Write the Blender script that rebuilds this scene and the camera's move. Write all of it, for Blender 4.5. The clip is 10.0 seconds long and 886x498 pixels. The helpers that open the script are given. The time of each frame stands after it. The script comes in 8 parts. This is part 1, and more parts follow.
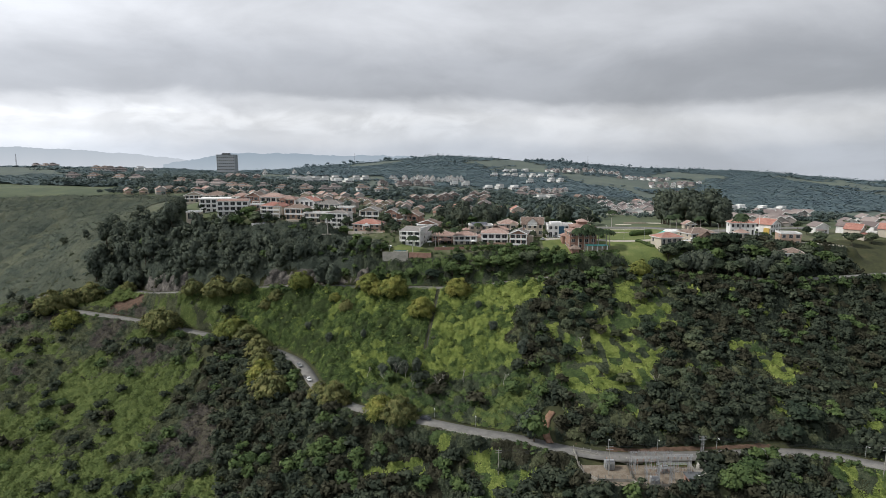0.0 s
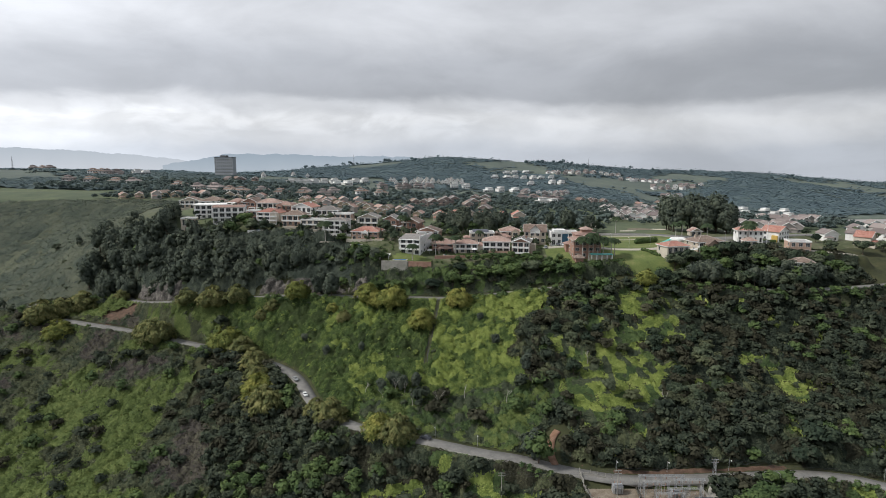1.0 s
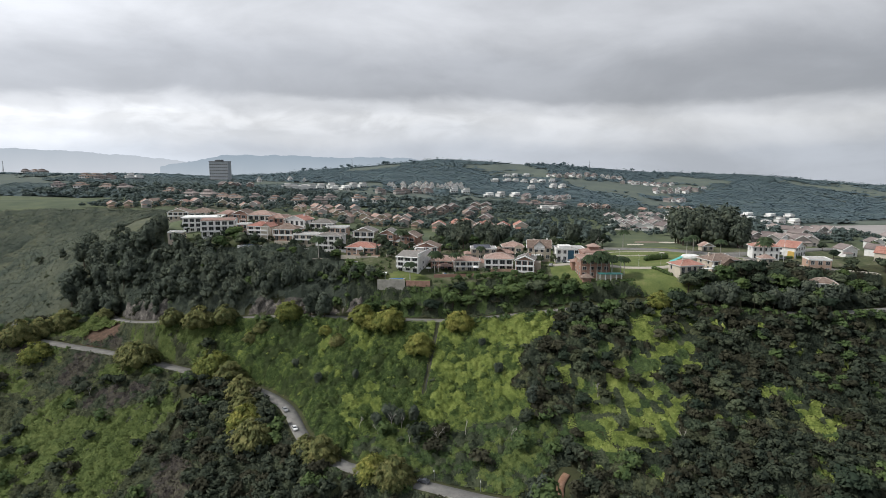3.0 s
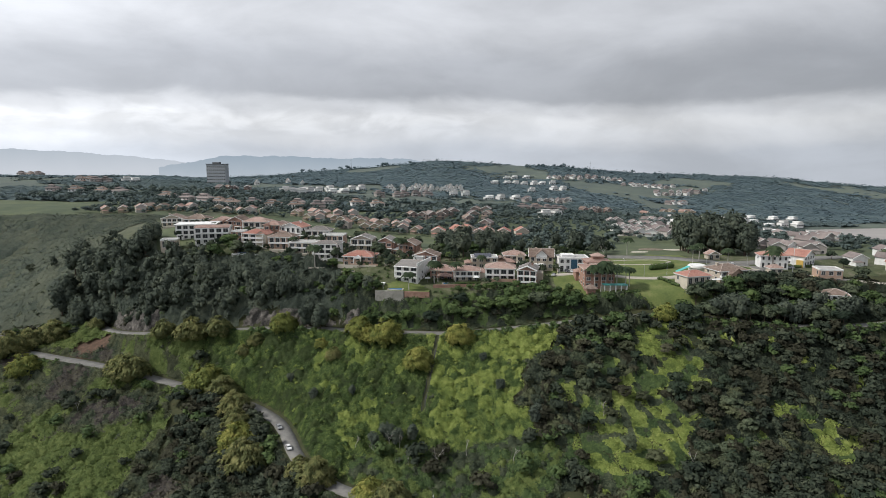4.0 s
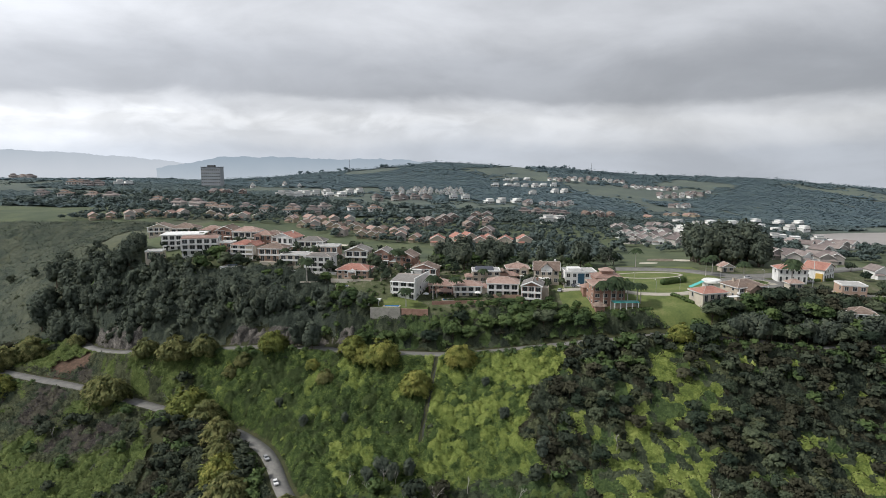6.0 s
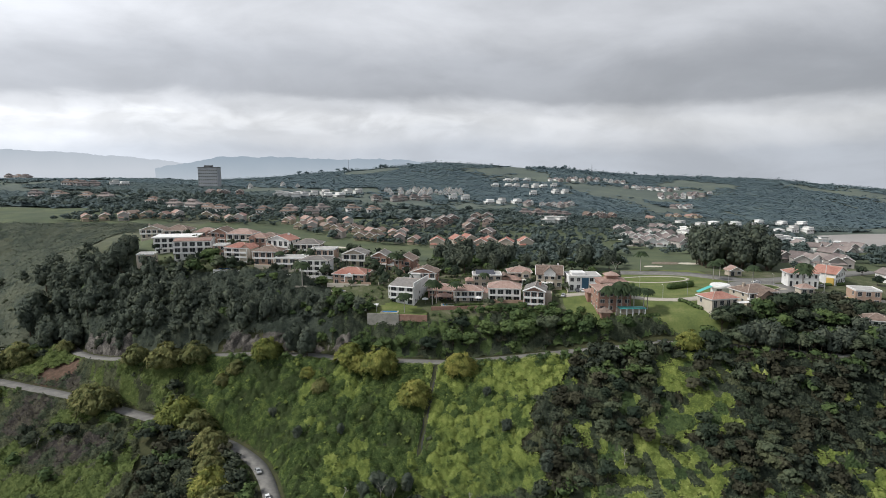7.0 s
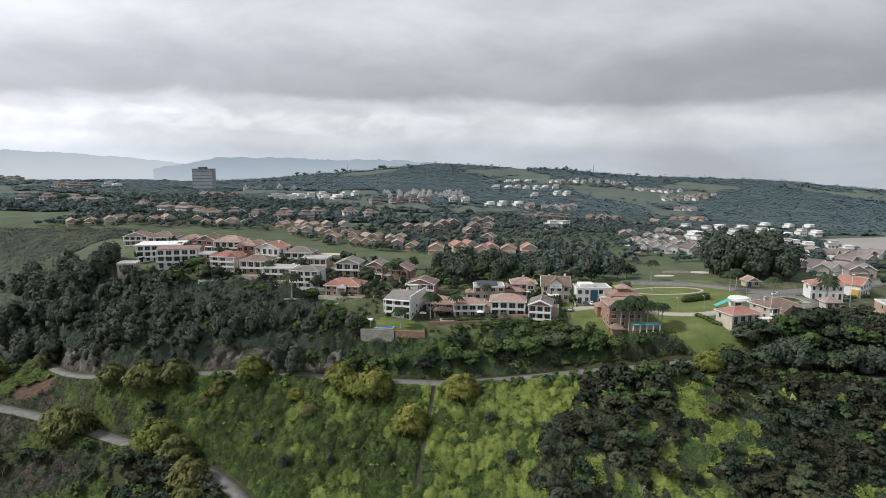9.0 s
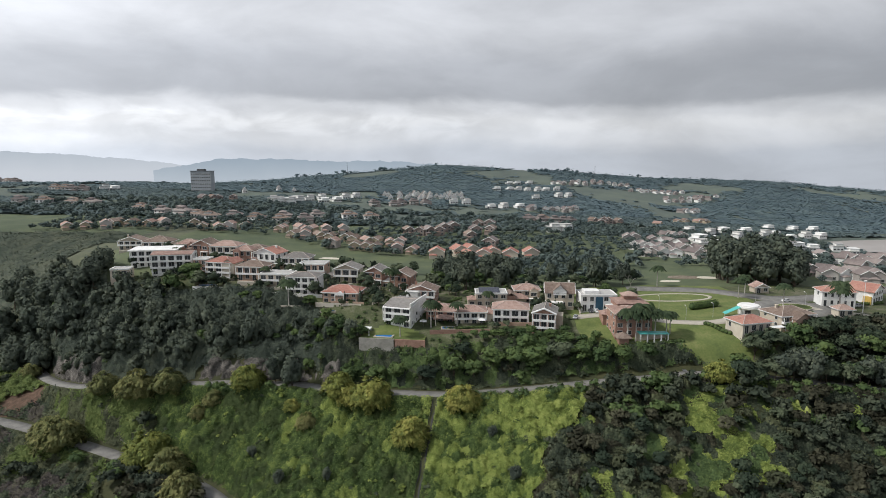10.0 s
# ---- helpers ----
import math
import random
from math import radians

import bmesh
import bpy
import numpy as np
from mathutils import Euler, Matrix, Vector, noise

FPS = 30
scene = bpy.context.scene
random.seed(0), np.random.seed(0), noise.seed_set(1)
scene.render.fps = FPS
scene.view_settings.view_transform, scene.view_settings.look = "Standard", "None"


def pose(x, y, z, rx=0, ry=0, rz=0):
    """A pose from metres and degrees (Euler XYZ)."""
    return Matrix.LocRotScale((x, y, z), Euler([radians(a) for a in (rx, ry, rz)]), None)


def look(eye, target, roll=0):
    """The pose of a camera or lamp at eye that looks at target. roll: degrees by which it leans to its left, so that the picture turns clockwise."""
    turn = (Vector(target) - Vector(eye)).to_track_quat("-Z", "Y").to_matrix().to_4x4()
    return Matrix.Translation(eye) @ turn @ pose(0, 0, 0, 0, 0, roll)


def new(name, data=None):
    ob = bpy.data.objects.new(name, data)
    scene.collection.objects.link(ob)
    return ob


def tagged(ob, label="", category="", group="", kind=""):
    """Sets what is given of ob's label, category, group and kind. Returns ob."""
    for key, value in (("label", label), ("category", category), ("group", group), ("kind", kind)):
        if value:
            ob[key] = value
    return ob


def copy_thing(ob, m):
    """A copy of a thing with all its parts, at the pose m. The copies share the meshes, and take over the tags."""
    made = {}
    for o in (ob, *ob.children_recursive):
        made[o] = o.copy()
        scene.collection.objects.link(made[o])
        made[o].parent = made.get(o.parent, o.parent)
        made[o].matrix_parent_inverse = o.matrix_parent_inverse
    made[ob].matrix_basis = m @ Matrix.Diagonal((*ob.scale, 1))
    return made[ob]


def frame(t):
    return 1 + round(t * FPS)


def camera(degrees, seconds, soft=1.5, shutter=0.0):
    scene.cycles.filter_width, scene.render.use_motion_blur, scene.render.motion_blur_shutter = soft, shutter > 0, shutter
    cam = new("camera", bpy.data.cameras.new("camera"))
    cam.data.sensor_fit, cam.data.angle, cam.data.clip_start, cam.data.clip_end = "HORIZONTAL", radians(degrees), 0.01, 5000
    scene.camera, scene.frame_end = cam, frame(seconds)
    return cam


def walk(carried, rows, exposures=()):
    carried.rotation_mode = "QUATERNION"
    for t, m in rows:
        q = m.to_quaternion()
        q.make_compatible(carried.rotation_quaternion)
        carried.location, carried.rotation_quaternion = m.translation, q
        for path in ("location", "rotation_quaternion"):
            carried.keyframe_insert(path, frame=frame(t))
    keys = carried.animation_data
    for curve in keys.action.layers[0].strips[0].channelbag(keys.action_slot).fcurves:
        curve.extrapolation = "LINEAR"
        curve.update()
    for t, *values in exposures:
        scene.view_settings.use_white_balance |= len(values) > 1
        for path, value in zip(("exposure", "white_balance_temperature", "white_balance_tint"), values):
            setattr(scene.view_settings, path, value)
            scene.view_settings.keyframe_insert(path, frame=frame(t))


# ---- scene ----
cam = camera(72.0, 10.0, soft=0.75)
METRES, EYE, TILT, LEAN, TURN = 78.0, 50.0, -9.0, 0.0, 0.0
ROWS = [
    (0, 0, 0, 0, 0, 0, -0),
    (0.5, -0.0014, 0.0582, 0.0305, -0.007, 0.015, 0),
    (1, -0.0035, 0.1162, 0.0618, -0.007, 0.015, 0.007),
    (1.5, -0.0047, 0.1744, 0.0937, -0.022, -0.007, 0.022),
    (2, -0.0049, 0.233, 0.1249, -0.036, -0.007, 0.015),
    (2.5, -0.0047, 0.2926, 0.1568, -0.051, -0.007, 0.015),
    (4, -0.0057, 0.4738, 0.2523, -0.117, 0.015, 0.007),
    (4.5, -0.0047, 0.5338, 0.2838, -0.124, 0, 0.015),
    (5, -0.0039, 0.5933, 0.3127, -0.131, -0.007, 0.029),
    (5.5, -0.0038, 0.6525, 0.3303, -0.139, 0.007, 0.036),
    (7, -0.0042, 0.8397, 0.3651, -0.197, 0.015, 0.007),
    (7.5, -0.0025, 0.9037, 0.3785, -0.19, 0.029, 0),
    (8, -0.0007, 0.9679, 0.3936, -0.19, 0.036, -0.007),
    (8.5, 0.0009, 1.0318, 0.409, -0.197, 0.051, -0.007),
    (9, 0.0025, 1.0954, 0.4251, -0.197, 0.044, -0.007),
    (9.5, 0.0033, 1.1535, 0.4414, -0.19, 0.11, 0.015),
    (10, 0.0015, 1.1975, 0.4538, -0.139, 0.146, 0.029),
]
walk(cam, [(t, pose(0, 0, EYE, TILT, LEAN, TURN) @ pose(METRES * x, METRES * y, METRES * z, 90 + pitch, roll, yaw)) for t, x, y, z, yaw, pitch, roll in ROWS])

# ---- light: an overcast sky over the whole place, and a weak, wide sun behind the cloud ----
SUN_ELEV, SUN_TURN = 46.0, 262.0


def sky_world():
    w = bpy.data.worlds.new("overcast_sky")
    scene.world = w
    w.use_nodes = True
    nt = w.node_tree
    nt.nodes.clear()
    N, L = nt.nodes.new, nt.links.new
    out, bg = N("ShaderNodeOutputWorld"), N("ShaderNodeBackground")
    sky = N("ShaderNodeTexSky")
    sky.sky_type, sky.sun_disc = "NISHITA", False
    sky.sun_elevation, sky.sun_rotation = radians(SUN_ELEV), radians(SUN_TURN)
    co = N("ShaderNodeTexCoord")
    sep = N("ShaderNodeSeparateXYZ")
    L(co.outputs["Generated"], sep.inputs[0])
    def noise(scale, place, size, detail, rough_, warp=0.0):
        mp = N("ShaderNodeMapping")
        mp.inputs["Scale"].default_value, mp.inputs["Location"].default_value = scale, place
        L(co.outputs["Generated"], mp.inputs[0])
        no = N("ShaderNodeTexNoise")
        no.inputs["Scale"].default_value, no.inputs["Detail"].default_value, no.inputs["Roughness"].default_value, no.inputs["Distortion"].default_value = size, detail, rough_, warp
        L(mp.outputs[0], no.inputs["Vector"])
        return no.outputs["Fac"]

    def span(value, a, b, c, d, smooth=True):
        r = N("ShaderNodeMapRange")
        if smooth:
            r.interpolation_type = "SMOOTHSTEP"
        for k, q in (("From Min", a), ("From Max", b), ("To Min", c), ("To Max", d)):
            r.inputs[k].default_value = q
        L(value, r.inputs["Value"])
        return r.outputs[0]

    def calc(op, a, b):
        m = N("ShaderNodeMath")
        m.operation = op
        for k, q in enumerate((a, b)):
            if isinstance(q, (int, float)):
                m.inputs[k].default_value = q
            else:
                L(q, m.inputs[k])
        return m.outputs[0]

    # the underside of the cloud sheet, bent by wide swells and ragged at its edge
    swell = noise((1.3, 1.3, 2.2), (0.35, 0.2, 0.0), 2.0, 3.0, 0.5)
    rag = noise((3.0, 3.0, 7.5), (1.1, 0.4, 0.2), 3.0, 7.0, 0.55, 0.4)
    hgt = calc("ADD", sep.outputs["Z"], calc("ADD", span(swell, 0.25, 0.75, -0.014, 0.014, False), span(rag, 0.25, 0.75, -0.008, 0.008, False)))
    ramp = N("ShaderNodeValToRGB")
    cr = ramp.color_ramp
    cr.interpolation = "EASE"
    stops = ((0.0, (0.6, 0.645, 0.72)), (0.028, (0.735, 0.765, 0.82)), (0.054, (0.79, 0.81, 0.85)), (0.07, (0.68, 0.7, 0.745)),
             (0.092, (0.455, 0.475, 0.52)), (0.125, (0.49, 0.51, 0.555)), (0.2, (0.72, 0.74, 0.785)), (0.45, (0.6, 0.63, 0.68)), (1.0, (0.5, 0.54, 0.61)))
    for i, (p, c) in enumerate(stops):
        e = cr.elements[i] if i < 2 else cr.elements.new(p)
        e.position, e.color = p, (*c, 1)
    L(hgt, ramp.inputs[0])
    # soft thick and thin places in the sheet
    sheet = span(noise((1.5, 1.5, 3.6), (0.1, 0.9, 0.5), 2.6, 8.0, 0.56, 0.3), 0.3, 0.72, 0.9, 1.14)
    # bright torn puffs in the gap over the skyline
    gap_low, gap_high = span(sep.outputs["Z"], 0.012, 0.04, 0.0, 1.0), span(sep.outputs["Z"], 0.062, 0.09, 1.0, 0.0)
    puffs = calc("MULTIPLY", span(noise((4.2, 4.2, 10.0), (0.0, 0.3, 0.75), 2.4, 6.0, 0.5, 0.5), 0.4, 0.64, -0.07, 0.15), calc("MULTIPLY", span(sep.outputs["X"], -0.12, 0.25, 1.0, 0.45), calc("MULTIPLY", gap_low, gap_high)))
    # the cloud is thinner towards the west
    west = span(sep.outputs["X"], -0.62, -0.12, 1.36, 1.03)
    east = span(sep.outputs["X"], -0.1, 0.5, 1.0, 0.83)
    both = calc("MULTIPLY", calc("MULTIPLY", sheet, calc("MULTIPLY", west, east)), calc("ADD", puffs, 1.0))
    mul = N("ShaderNodeVectorMath")
    mul.operation = "SCALE"
    L(ramp.outputs[0], mul.inputs[0])
    L(both, mul.inputs["Scale"])
    dim = N("ShaderNodeVectorMath")
    dim.operation = "SCALE"
    dim.inputs["Scale"].default_value = 0.05
    L(sky.outputs[0], dim.inputs[0])
    mix = N("ShaderNodeMixRGB")
    mix.inputs[0].default_value = 0.88
    L(dim.outputs[0], mix.inputs[1])
    L(mul.outputs[0], mix.inputs[2])
    L(mix.outputs[0], bg.inputs[0])
    bg.inputs[1].default_value = 1.0
    L(bg.outputs[0], out.inputs[0])


sky_world()
sun = new("sun", bpy.data.lights.new("sun", "SUN"))
sun.data.energy, sun.data.angle, sun.data.color = 3.2, radians(7), (1.0, 0.965, 0.9)
a = radians(SUN_TURN)
sun.matrix_world = look((0, 0, 400), (-100 * math.sin(a), -100 * math.cos(a), 400 - 100 * math.tan(radians(SUN_ELEV))))


# ---- materials ----
def surface(name, colours, scale=1.0, rough=0.8, fine=0.0, bump=0.0, island=0.0, thing=0.0, metal=0.0, thin=0.0, wave=0.0, big=0.0, shine=0.3):
    """A node material: noise between two or three colours at one real-world scale, finer grain, and chance by island or by object."""
    m = bpy.data.materials.new(name)
    m.use_nodes = True
    nt = m.node_tree
    N, L = nt.nodes.new, nt.links.new
    bsdf = nt.nodes["Principled BSDF"]
    bsdf.inputs["Roughness"].default_value, bsdf.inputs["Metallic"].default_value = rough, metal
    bsdf.inputs["Specular IOR Level"].default_value = shine
    geo = N("ShaderNodeNewGeometry")
    no = N("ShaderNodeTexNoise")
    no.inputs["Scale"].default_value, no.inputs["Detail"].default_value, no.inputs["Roughness"].default_value = scale, 5.0, 0.6
    L(geo.outputs["Position"], no.inputs["Vector"])
    value = no.outputs["Fac"]

    def add(source, amount):
        nonlocal value
        k = N("ShaderNodeMath")
        k.operation = "MULTIPLY_ADD"
        k.inputs[1].default_value = amount
        sub = N("ShaderNodeMath")
        sub.operation = "SUBTRACT"
        sub.inputs[1].default_value = 0.5
        L(source, sub.inputs[0])
        L(sub.outputs[0], k.inputs[0])
        L(value, k.inputs[2])
        value = k.outputs[0]

    if big:
        nb = N("ShaderNodeTexNoise")
        nb.inputs["Scale"].default_value, nb.inputs["Detail"].default_value = scale / 7, 3.0
        L(geo.outputs["Position"], nb.inputs["Vector"])
        add(nb.outputs["Fac"], big)
    if fine:
        nf = N("ShaderNodeTexNoise")
        nf.inputs["Scale"].default_value, nf.inputs["Detail"].default_value = scale * 9, 4.0
        L(geo.outputs["Position"], nf.inputs["Vector"])
        add(nf.outputs["Fac"], fine)
    if island:
        add(geo.outputs["Random Per Island"], island)
    if thing:
        oi = N("ShaderNodeObjectInfo")
        add(oi.outputs["Random"], thing)
    ramp = N("ShaderNodeValToRGB")
    cr = ramp.color_ramp
    n = len(colours)
    for i, c in enumerate(colours):
        p = 0.28 + 0.44 * i / max(1, n - 1)
        e = cr.elements[i] if i < 2 else cr.elements.new(p)
        e.position, e.color = p, (*c, 1)
    L(value, ramp.inputs[0])
    L(ramp.outputs[0], bsdf.inputs["Base Color"])
    if wave:
        co = N("ShaderNodeTexCoord")
        wv = N("ShaderNodeTexWave")
        wv.inputs["Scale"].default_value, wv.inputs["Distortion"].default_value = wave, 0.6
        L(co.outputs["Object"], wv.inputs["Vector"])
        b = N("ShaderNodeBump")
        b.inputs["Strength"].default_value, b.inputs["Distance"].default_value = 0.5, 0.12
        L(wv.outputs["Fac"], b.inputs["Height"])
        L(b.outputs[0], bsdf.inputs["Normal"])
    elif bump:
        b = N("ShaderNodeBump")
        b.inputs["Strength"].default_value, b.inputs["Distance"].default_value = min(1, bump), 0.45
        L(value, b.inputs["Height"])
        L(b.outputs[0], bsdf.inputs["Normal"])
    if thin:
        tr = N("ShaderNodeBsdfTranslucent")
        L(ramp.outputs[0], tr.inputs["Color"])
        mx = N("ShaderNodeMixShader")
        mx.inputs[0].default_value = thin
        L(bsdf.outputs[0], mx.inputs[1])
        L(tr.outputs[0], mx.inputs[2])
        L(mx.outputs[0], nt.nodes["Material Output"].inputs["Surface"])
    return m


def leafy(name, colours, scale=0.1, thing=0.0, island=0.26, relief=0.9):
    return surface(name, colours, scale=scale, rough=0.75, fine=0.22, island=island, thing=thing, thin=0.2, big=0.3, shine=0.12, bump=relief)


M = {}
M["vine"] = leafy("vine_leaf", [(0.034, 0.058, 0.020), (0.081, 0.122, 0.038), (0.187, 0.231, 0.068)], 0.3)
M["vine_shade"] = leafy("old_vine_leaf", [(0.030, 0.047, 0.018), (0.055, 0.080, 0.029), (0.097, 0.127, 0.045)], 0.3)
M["shrub"] = leafy("shrub_leaf", [(0.034, 0.047, 0.030), (0.063, 0.079, 0.049), (0.111, 0.129, 0.077)], 0.2)
M["scrub"] = leafy("dry_scrub_leaf", [(0.053, 0.047, 0.049), (0.082, 0.073, 0.064), (0.125, 0.121, 0.083)], 0.2)
M["lime"] = leafy("lime_leaf", [(0.103, 0.140, 0.040), (0.192, 0.244, 0.064), (0.318, 0.361, 0.109)], 0.25)
M["forest"] = leafy("forest_leaf", [(0.025, 0.035, 0.026), (0.046, 0.059, 0.040), (0.092, 0.107, 0.070)], 0.15)
M["pine"] = leafy("dark_conifer_leaf", [(0.050, 0.064, 0.052), (0.078, 0.097, 0.075), (0.122, 0.139, 0.098)], 0.13)
M["tree"] = leafy("broad_leaf", [(0.028, 0.043, 0.029), (0.057, 0.077, 0.048), (0.116, 0.138, 0.084)], 0.1, thing=0.5)
M["green"] = leafy("fresh_leaf", [(0.044, 0.074, 0.031), (0.076, 0.115, 0.045), (0.120, 0.166, 0.060)], 0.16, thing=0.3)
M["bamboo"] = leafy("bamboo_leaf", [(0.111, 0.138, 0.041), (0.195, 0.216, 0.058), (0.339, 0.321, 0.092)], 0.3, thing=0.2)
M["old_bamboo"] = leafy("old_bamboo_leaf", [(0.081, 0.097, 0.042), (0.147, 0.159, 0.062), (0.246, 0.235, 0.096)], 0.3, thing=0.2)
M["dry"] = leafy("dry_brown_leaf", [(0.036, 0.037, 0.024), (0.062, 0.062, 0.040), (0.102, 0.102, 0.064)], 0.2, thing=0.3)
M["olive"] = leafy("olive_leaf", [(0.048, 0.056, 0.033), (0.079, 0.090, 0.051), (0.124, 0.138, 0.075)], 0.2, thing=0.3)
M["spring"] = leafy("spring_leaf", [(0.069, 0.099, 0.032), (0.112, 0.150, 0.048), (0.172, 0.208, 0.070)], 0.2)
M["palm"] = leafy("palm_frond", [(0.026, 0.044, 0.023), (0.046, 0.068, 0.034), (0.065, 0.091, 0.047)], 0.2)
# far leaves: haze of the distance painted in as a paler, bluer colour
M["farwood_hazed"] = leafy("hazed_far_wood_leaf", [(0.088, 0.125, 0.144), (0.112, 0.157, 0.173), (0.140, 0.188, 0.192)], 0.02, island=0.1, relief=0.0)
M["hillscrub"] = leafy("hill_scrub_leaf", [(0.062, 0.080, 0.062), (0.091, 0.108, 0.082), (0.141, 0.153, 0.108)], 0.05, island=0.14)
# valley and middle leaves: a lesser share of haze painted into the colour
M["valley"] = leafy("hazed_valley_leaf", [(0.064, 0.089, 0.087), (0.092, 0.122, 0.113), (0.131, 0.161, 0.139)], 0.06, island=0.14)
M["midwood_hazed"] = leafy("hazed_middle_wood_leaf", [(0.075, 0.108, 0.115), (0.112, 0.149, 0.152), (0.150, 0.191, 0.178)], 0.03, island=0.1, relief=0.0)
M["bark"] = surface("bark", [(0.06, 0.045, 0.035), (0.12, 0.095, 0.07)], 2.0, 0.9, bump=0.6)
M["pale_bark"] = surface("pale_bark", [(0.3, 0.28, 0.25), (0.45, 0.43, 0.4)], 2.0, 0.85)
M["soil"] = surface("hill_soil", [(0.028, 0.032, 0.016), (0.045, 0.05, 0.022), (0.07, 0.068, 0.032)], 0.15, 0.95, fine=0.4, bump=0.5)
M["grass"] = surface("lawn_grass", [(0.08, 0.108, 0.034), (0.115, 0.145, 0.044), (0.165, 0.178, 0.066)], 0.12, 0.9, fine=0.5, big=0.6)
M["golf"] = surface("fairway_grass", [(0.058, 0.078, 0.046), (0.08, 0.1, 0.055), (0.11, 0.13, 0.066)], 0.05, 0.9, fine=0.3, big=0.6)
M["slope_grass"] = surface("slope_grass", [(0.06, 0.066, 0.048), (0.085, 0.094, 0.06), (0.115, 0.124, 0.075)], 0.05, 0.95, fine=0.6, big=0.5, bump=0.5)
M["garden"] = surface("garden_ground", [(0.045, 0.058, 0.028), (0.075, 0.088, 0.04), (0.15, 0.14, 0.1)], 0.16, 0.95, fine=0.6, big=0.5)
M["track_soil"] = surface("track_soil", [(0.16, 0.09, 0.058), (0.22, 0.13, 0.086), (0.27, 0.18, 0.13)], 0.5, 0.95, fine=0.4, bump=0.6)
M["red_soil"] = surface("red_soil", [(0.06, 0.042, 0.03), (0.1, 0.062, 0.043), (0.15, 0.1, 0.072)], 0.5, 0.95, fine=0.4, bump=0.6)
# distant ground: grass green greyed and blued, haze painted into the colour
M["far_ground_hazed"] = surface("far_ground_hazed", [(0.08, 0.1, 0.09), (0.096, 0.118, 0.1), (0.118, 0.142, 0.108)], 0.01, 0.95, fine=0.4, big=0.4)
M["asphalt"] = surface("worn_asphalt", [(0.13, 0.128, 0.122), (0.18, 0.175, 0.165), (0.23, 0.222, 0.205)], 0.35, 0.85, fine=0.4)
M["paving"] = surface("pale_paving", [(0.36, 0.33, 0.28), (0.45, 0.41, 0.35)], 0.6, 0.85, fine=0.4)
M["paint_line"] = surface("road_paint", [(0.5, 0.4, 0.12), (0.6, 0.5, 0.2)], 1.0, 0.7)
M["concrete"] = surface("stained_concrete", [(0.2, 0.19, 0.17), (0.3, 0.29, 0.26), (0.38, 0.36, 0.33)], 0.3, 0.9, fine=0.5, bump=0.3)
M["rock"] = surface("cliff_rock", [(0.03, 0.029, 0.027), (0.085, 0.078, 0.07), (0.2, 0.185, 0.168)], 0.28, 0.9, fine=0.8, bump=0.9)
M["gravel"] = surface("yard_gravel", [(0.13, 0.1, 0.075), (0.2, 0.165, 0.125), (0.26, 0.225, 0.18)], 0.35, 0.95, fine=0.6, bump=0.4)
M["sand"] = surface("bunker_sand", [(0.5, 0.46, 0.38), (0.6, 0.56, 0.47)], 0.3, 0.95)
M["white"] = surface("white_render", [(0.62, 0.61, 0.59), (0.74, 0.735, 0.72), (0.8, 0.8, 0.79)], 0.4, 0.75, fine=0.25)
M["cream"] = surface("cream_render", [(0.46, 0.41, 0.34), (0.56, 0.51, 0.43)], 0.4, 0.8, fine=0.25)
M["beige"] = surface("beige_render", [(0.42, 0.36, 0.29), (0.52, 0.46, 0.38)], 0.4, 0.8, fine=0.25)
M["pinkish"] = surface("salmon_render", [(0.36, 0.25, 0.19), (0.46, 0.33, 0.26)], 0.4, 0.8, fine=0.25)
M["brick"] = surface("red_brick", [(0.25, 0.145, 0.11), (0.32, 0.195, 0.15), (0.39, 0.25, 0.2)], 0.6, 0.9, fine=0.5, bump=0.3)
# brick of the town beyond, greyed to put haze into its colour
M["brick_hazed"] = surface("hazed_brick", [(0.24, 0.19, 0.17), (0.33, 0.27, 0.245)], 0.4, 0.9, fine=0.4, thing=0.3)
M["yellowish"] = surface("pale_yellow_render", [(0.36, 0.31, 0.23), (0.46, 0.4, 0.3)], 0.4, 0.8, fine=0.25)
M["dark_grey"] = surface("dark_grey_cladding", [(0.09, 0.095, 0.1), (0.13, 0.135, 0.14)], 0.6, 0.7)
M["tile_red"] = surface("red_clay_tile", [(0.3, 0.135, 0.105), (0.38, 0.18, 0.14), (0.44, 0.24, 0.19)], 0.8, 0.85, fine=0.9, big=0.6, thing=0.25, wave=3.0)
M["tile_terra"] = surface("terracotta_tile", [(0.26, 0.168, 0.14), (0.34, 0.228, 0.19), (0.43, 0.31, 0.265)], 0.8, 0.85, fine=0.9, big=0.6, thing=0.25, wave=3.0)
M["tile_brown"] = surface("weathered_brown_tile", [(0.15, 0.11, 0.09), (0.21, 0.155, 0.125), (0.28, 0.22, 0.185)], 0.8, 0.85, fine=0.9, big=0.6, thing=0.25, wave=3.0)
M["tile_grey"] = surface("grey_tile", [(0.17, 0.16, 0.15), (0.23, 0.215, 0.2), (0.29, 0.275, 0.26)], 0.8, 0.85, fine=0.9, big=0.6, thing=0.25, wave=3.0)
M["tile_cap"] = surface("pale_ridge_tile", [(0.4, 0.33, 0.29), (0.52, 0.45, 0.4)], 0.8, 0.85, fine=0.5)
# roofs and walls of the town beyond: muted colours with haze painted in
M["tile_hazed"] = surface("hazed_pale_tile", [(0.145, 0.12, 0.115), (0.2, 0.168, 0.158), (0.27, 0.23, 0.215)], 0.1, 0.85, fine=0.5, thing=0.5)
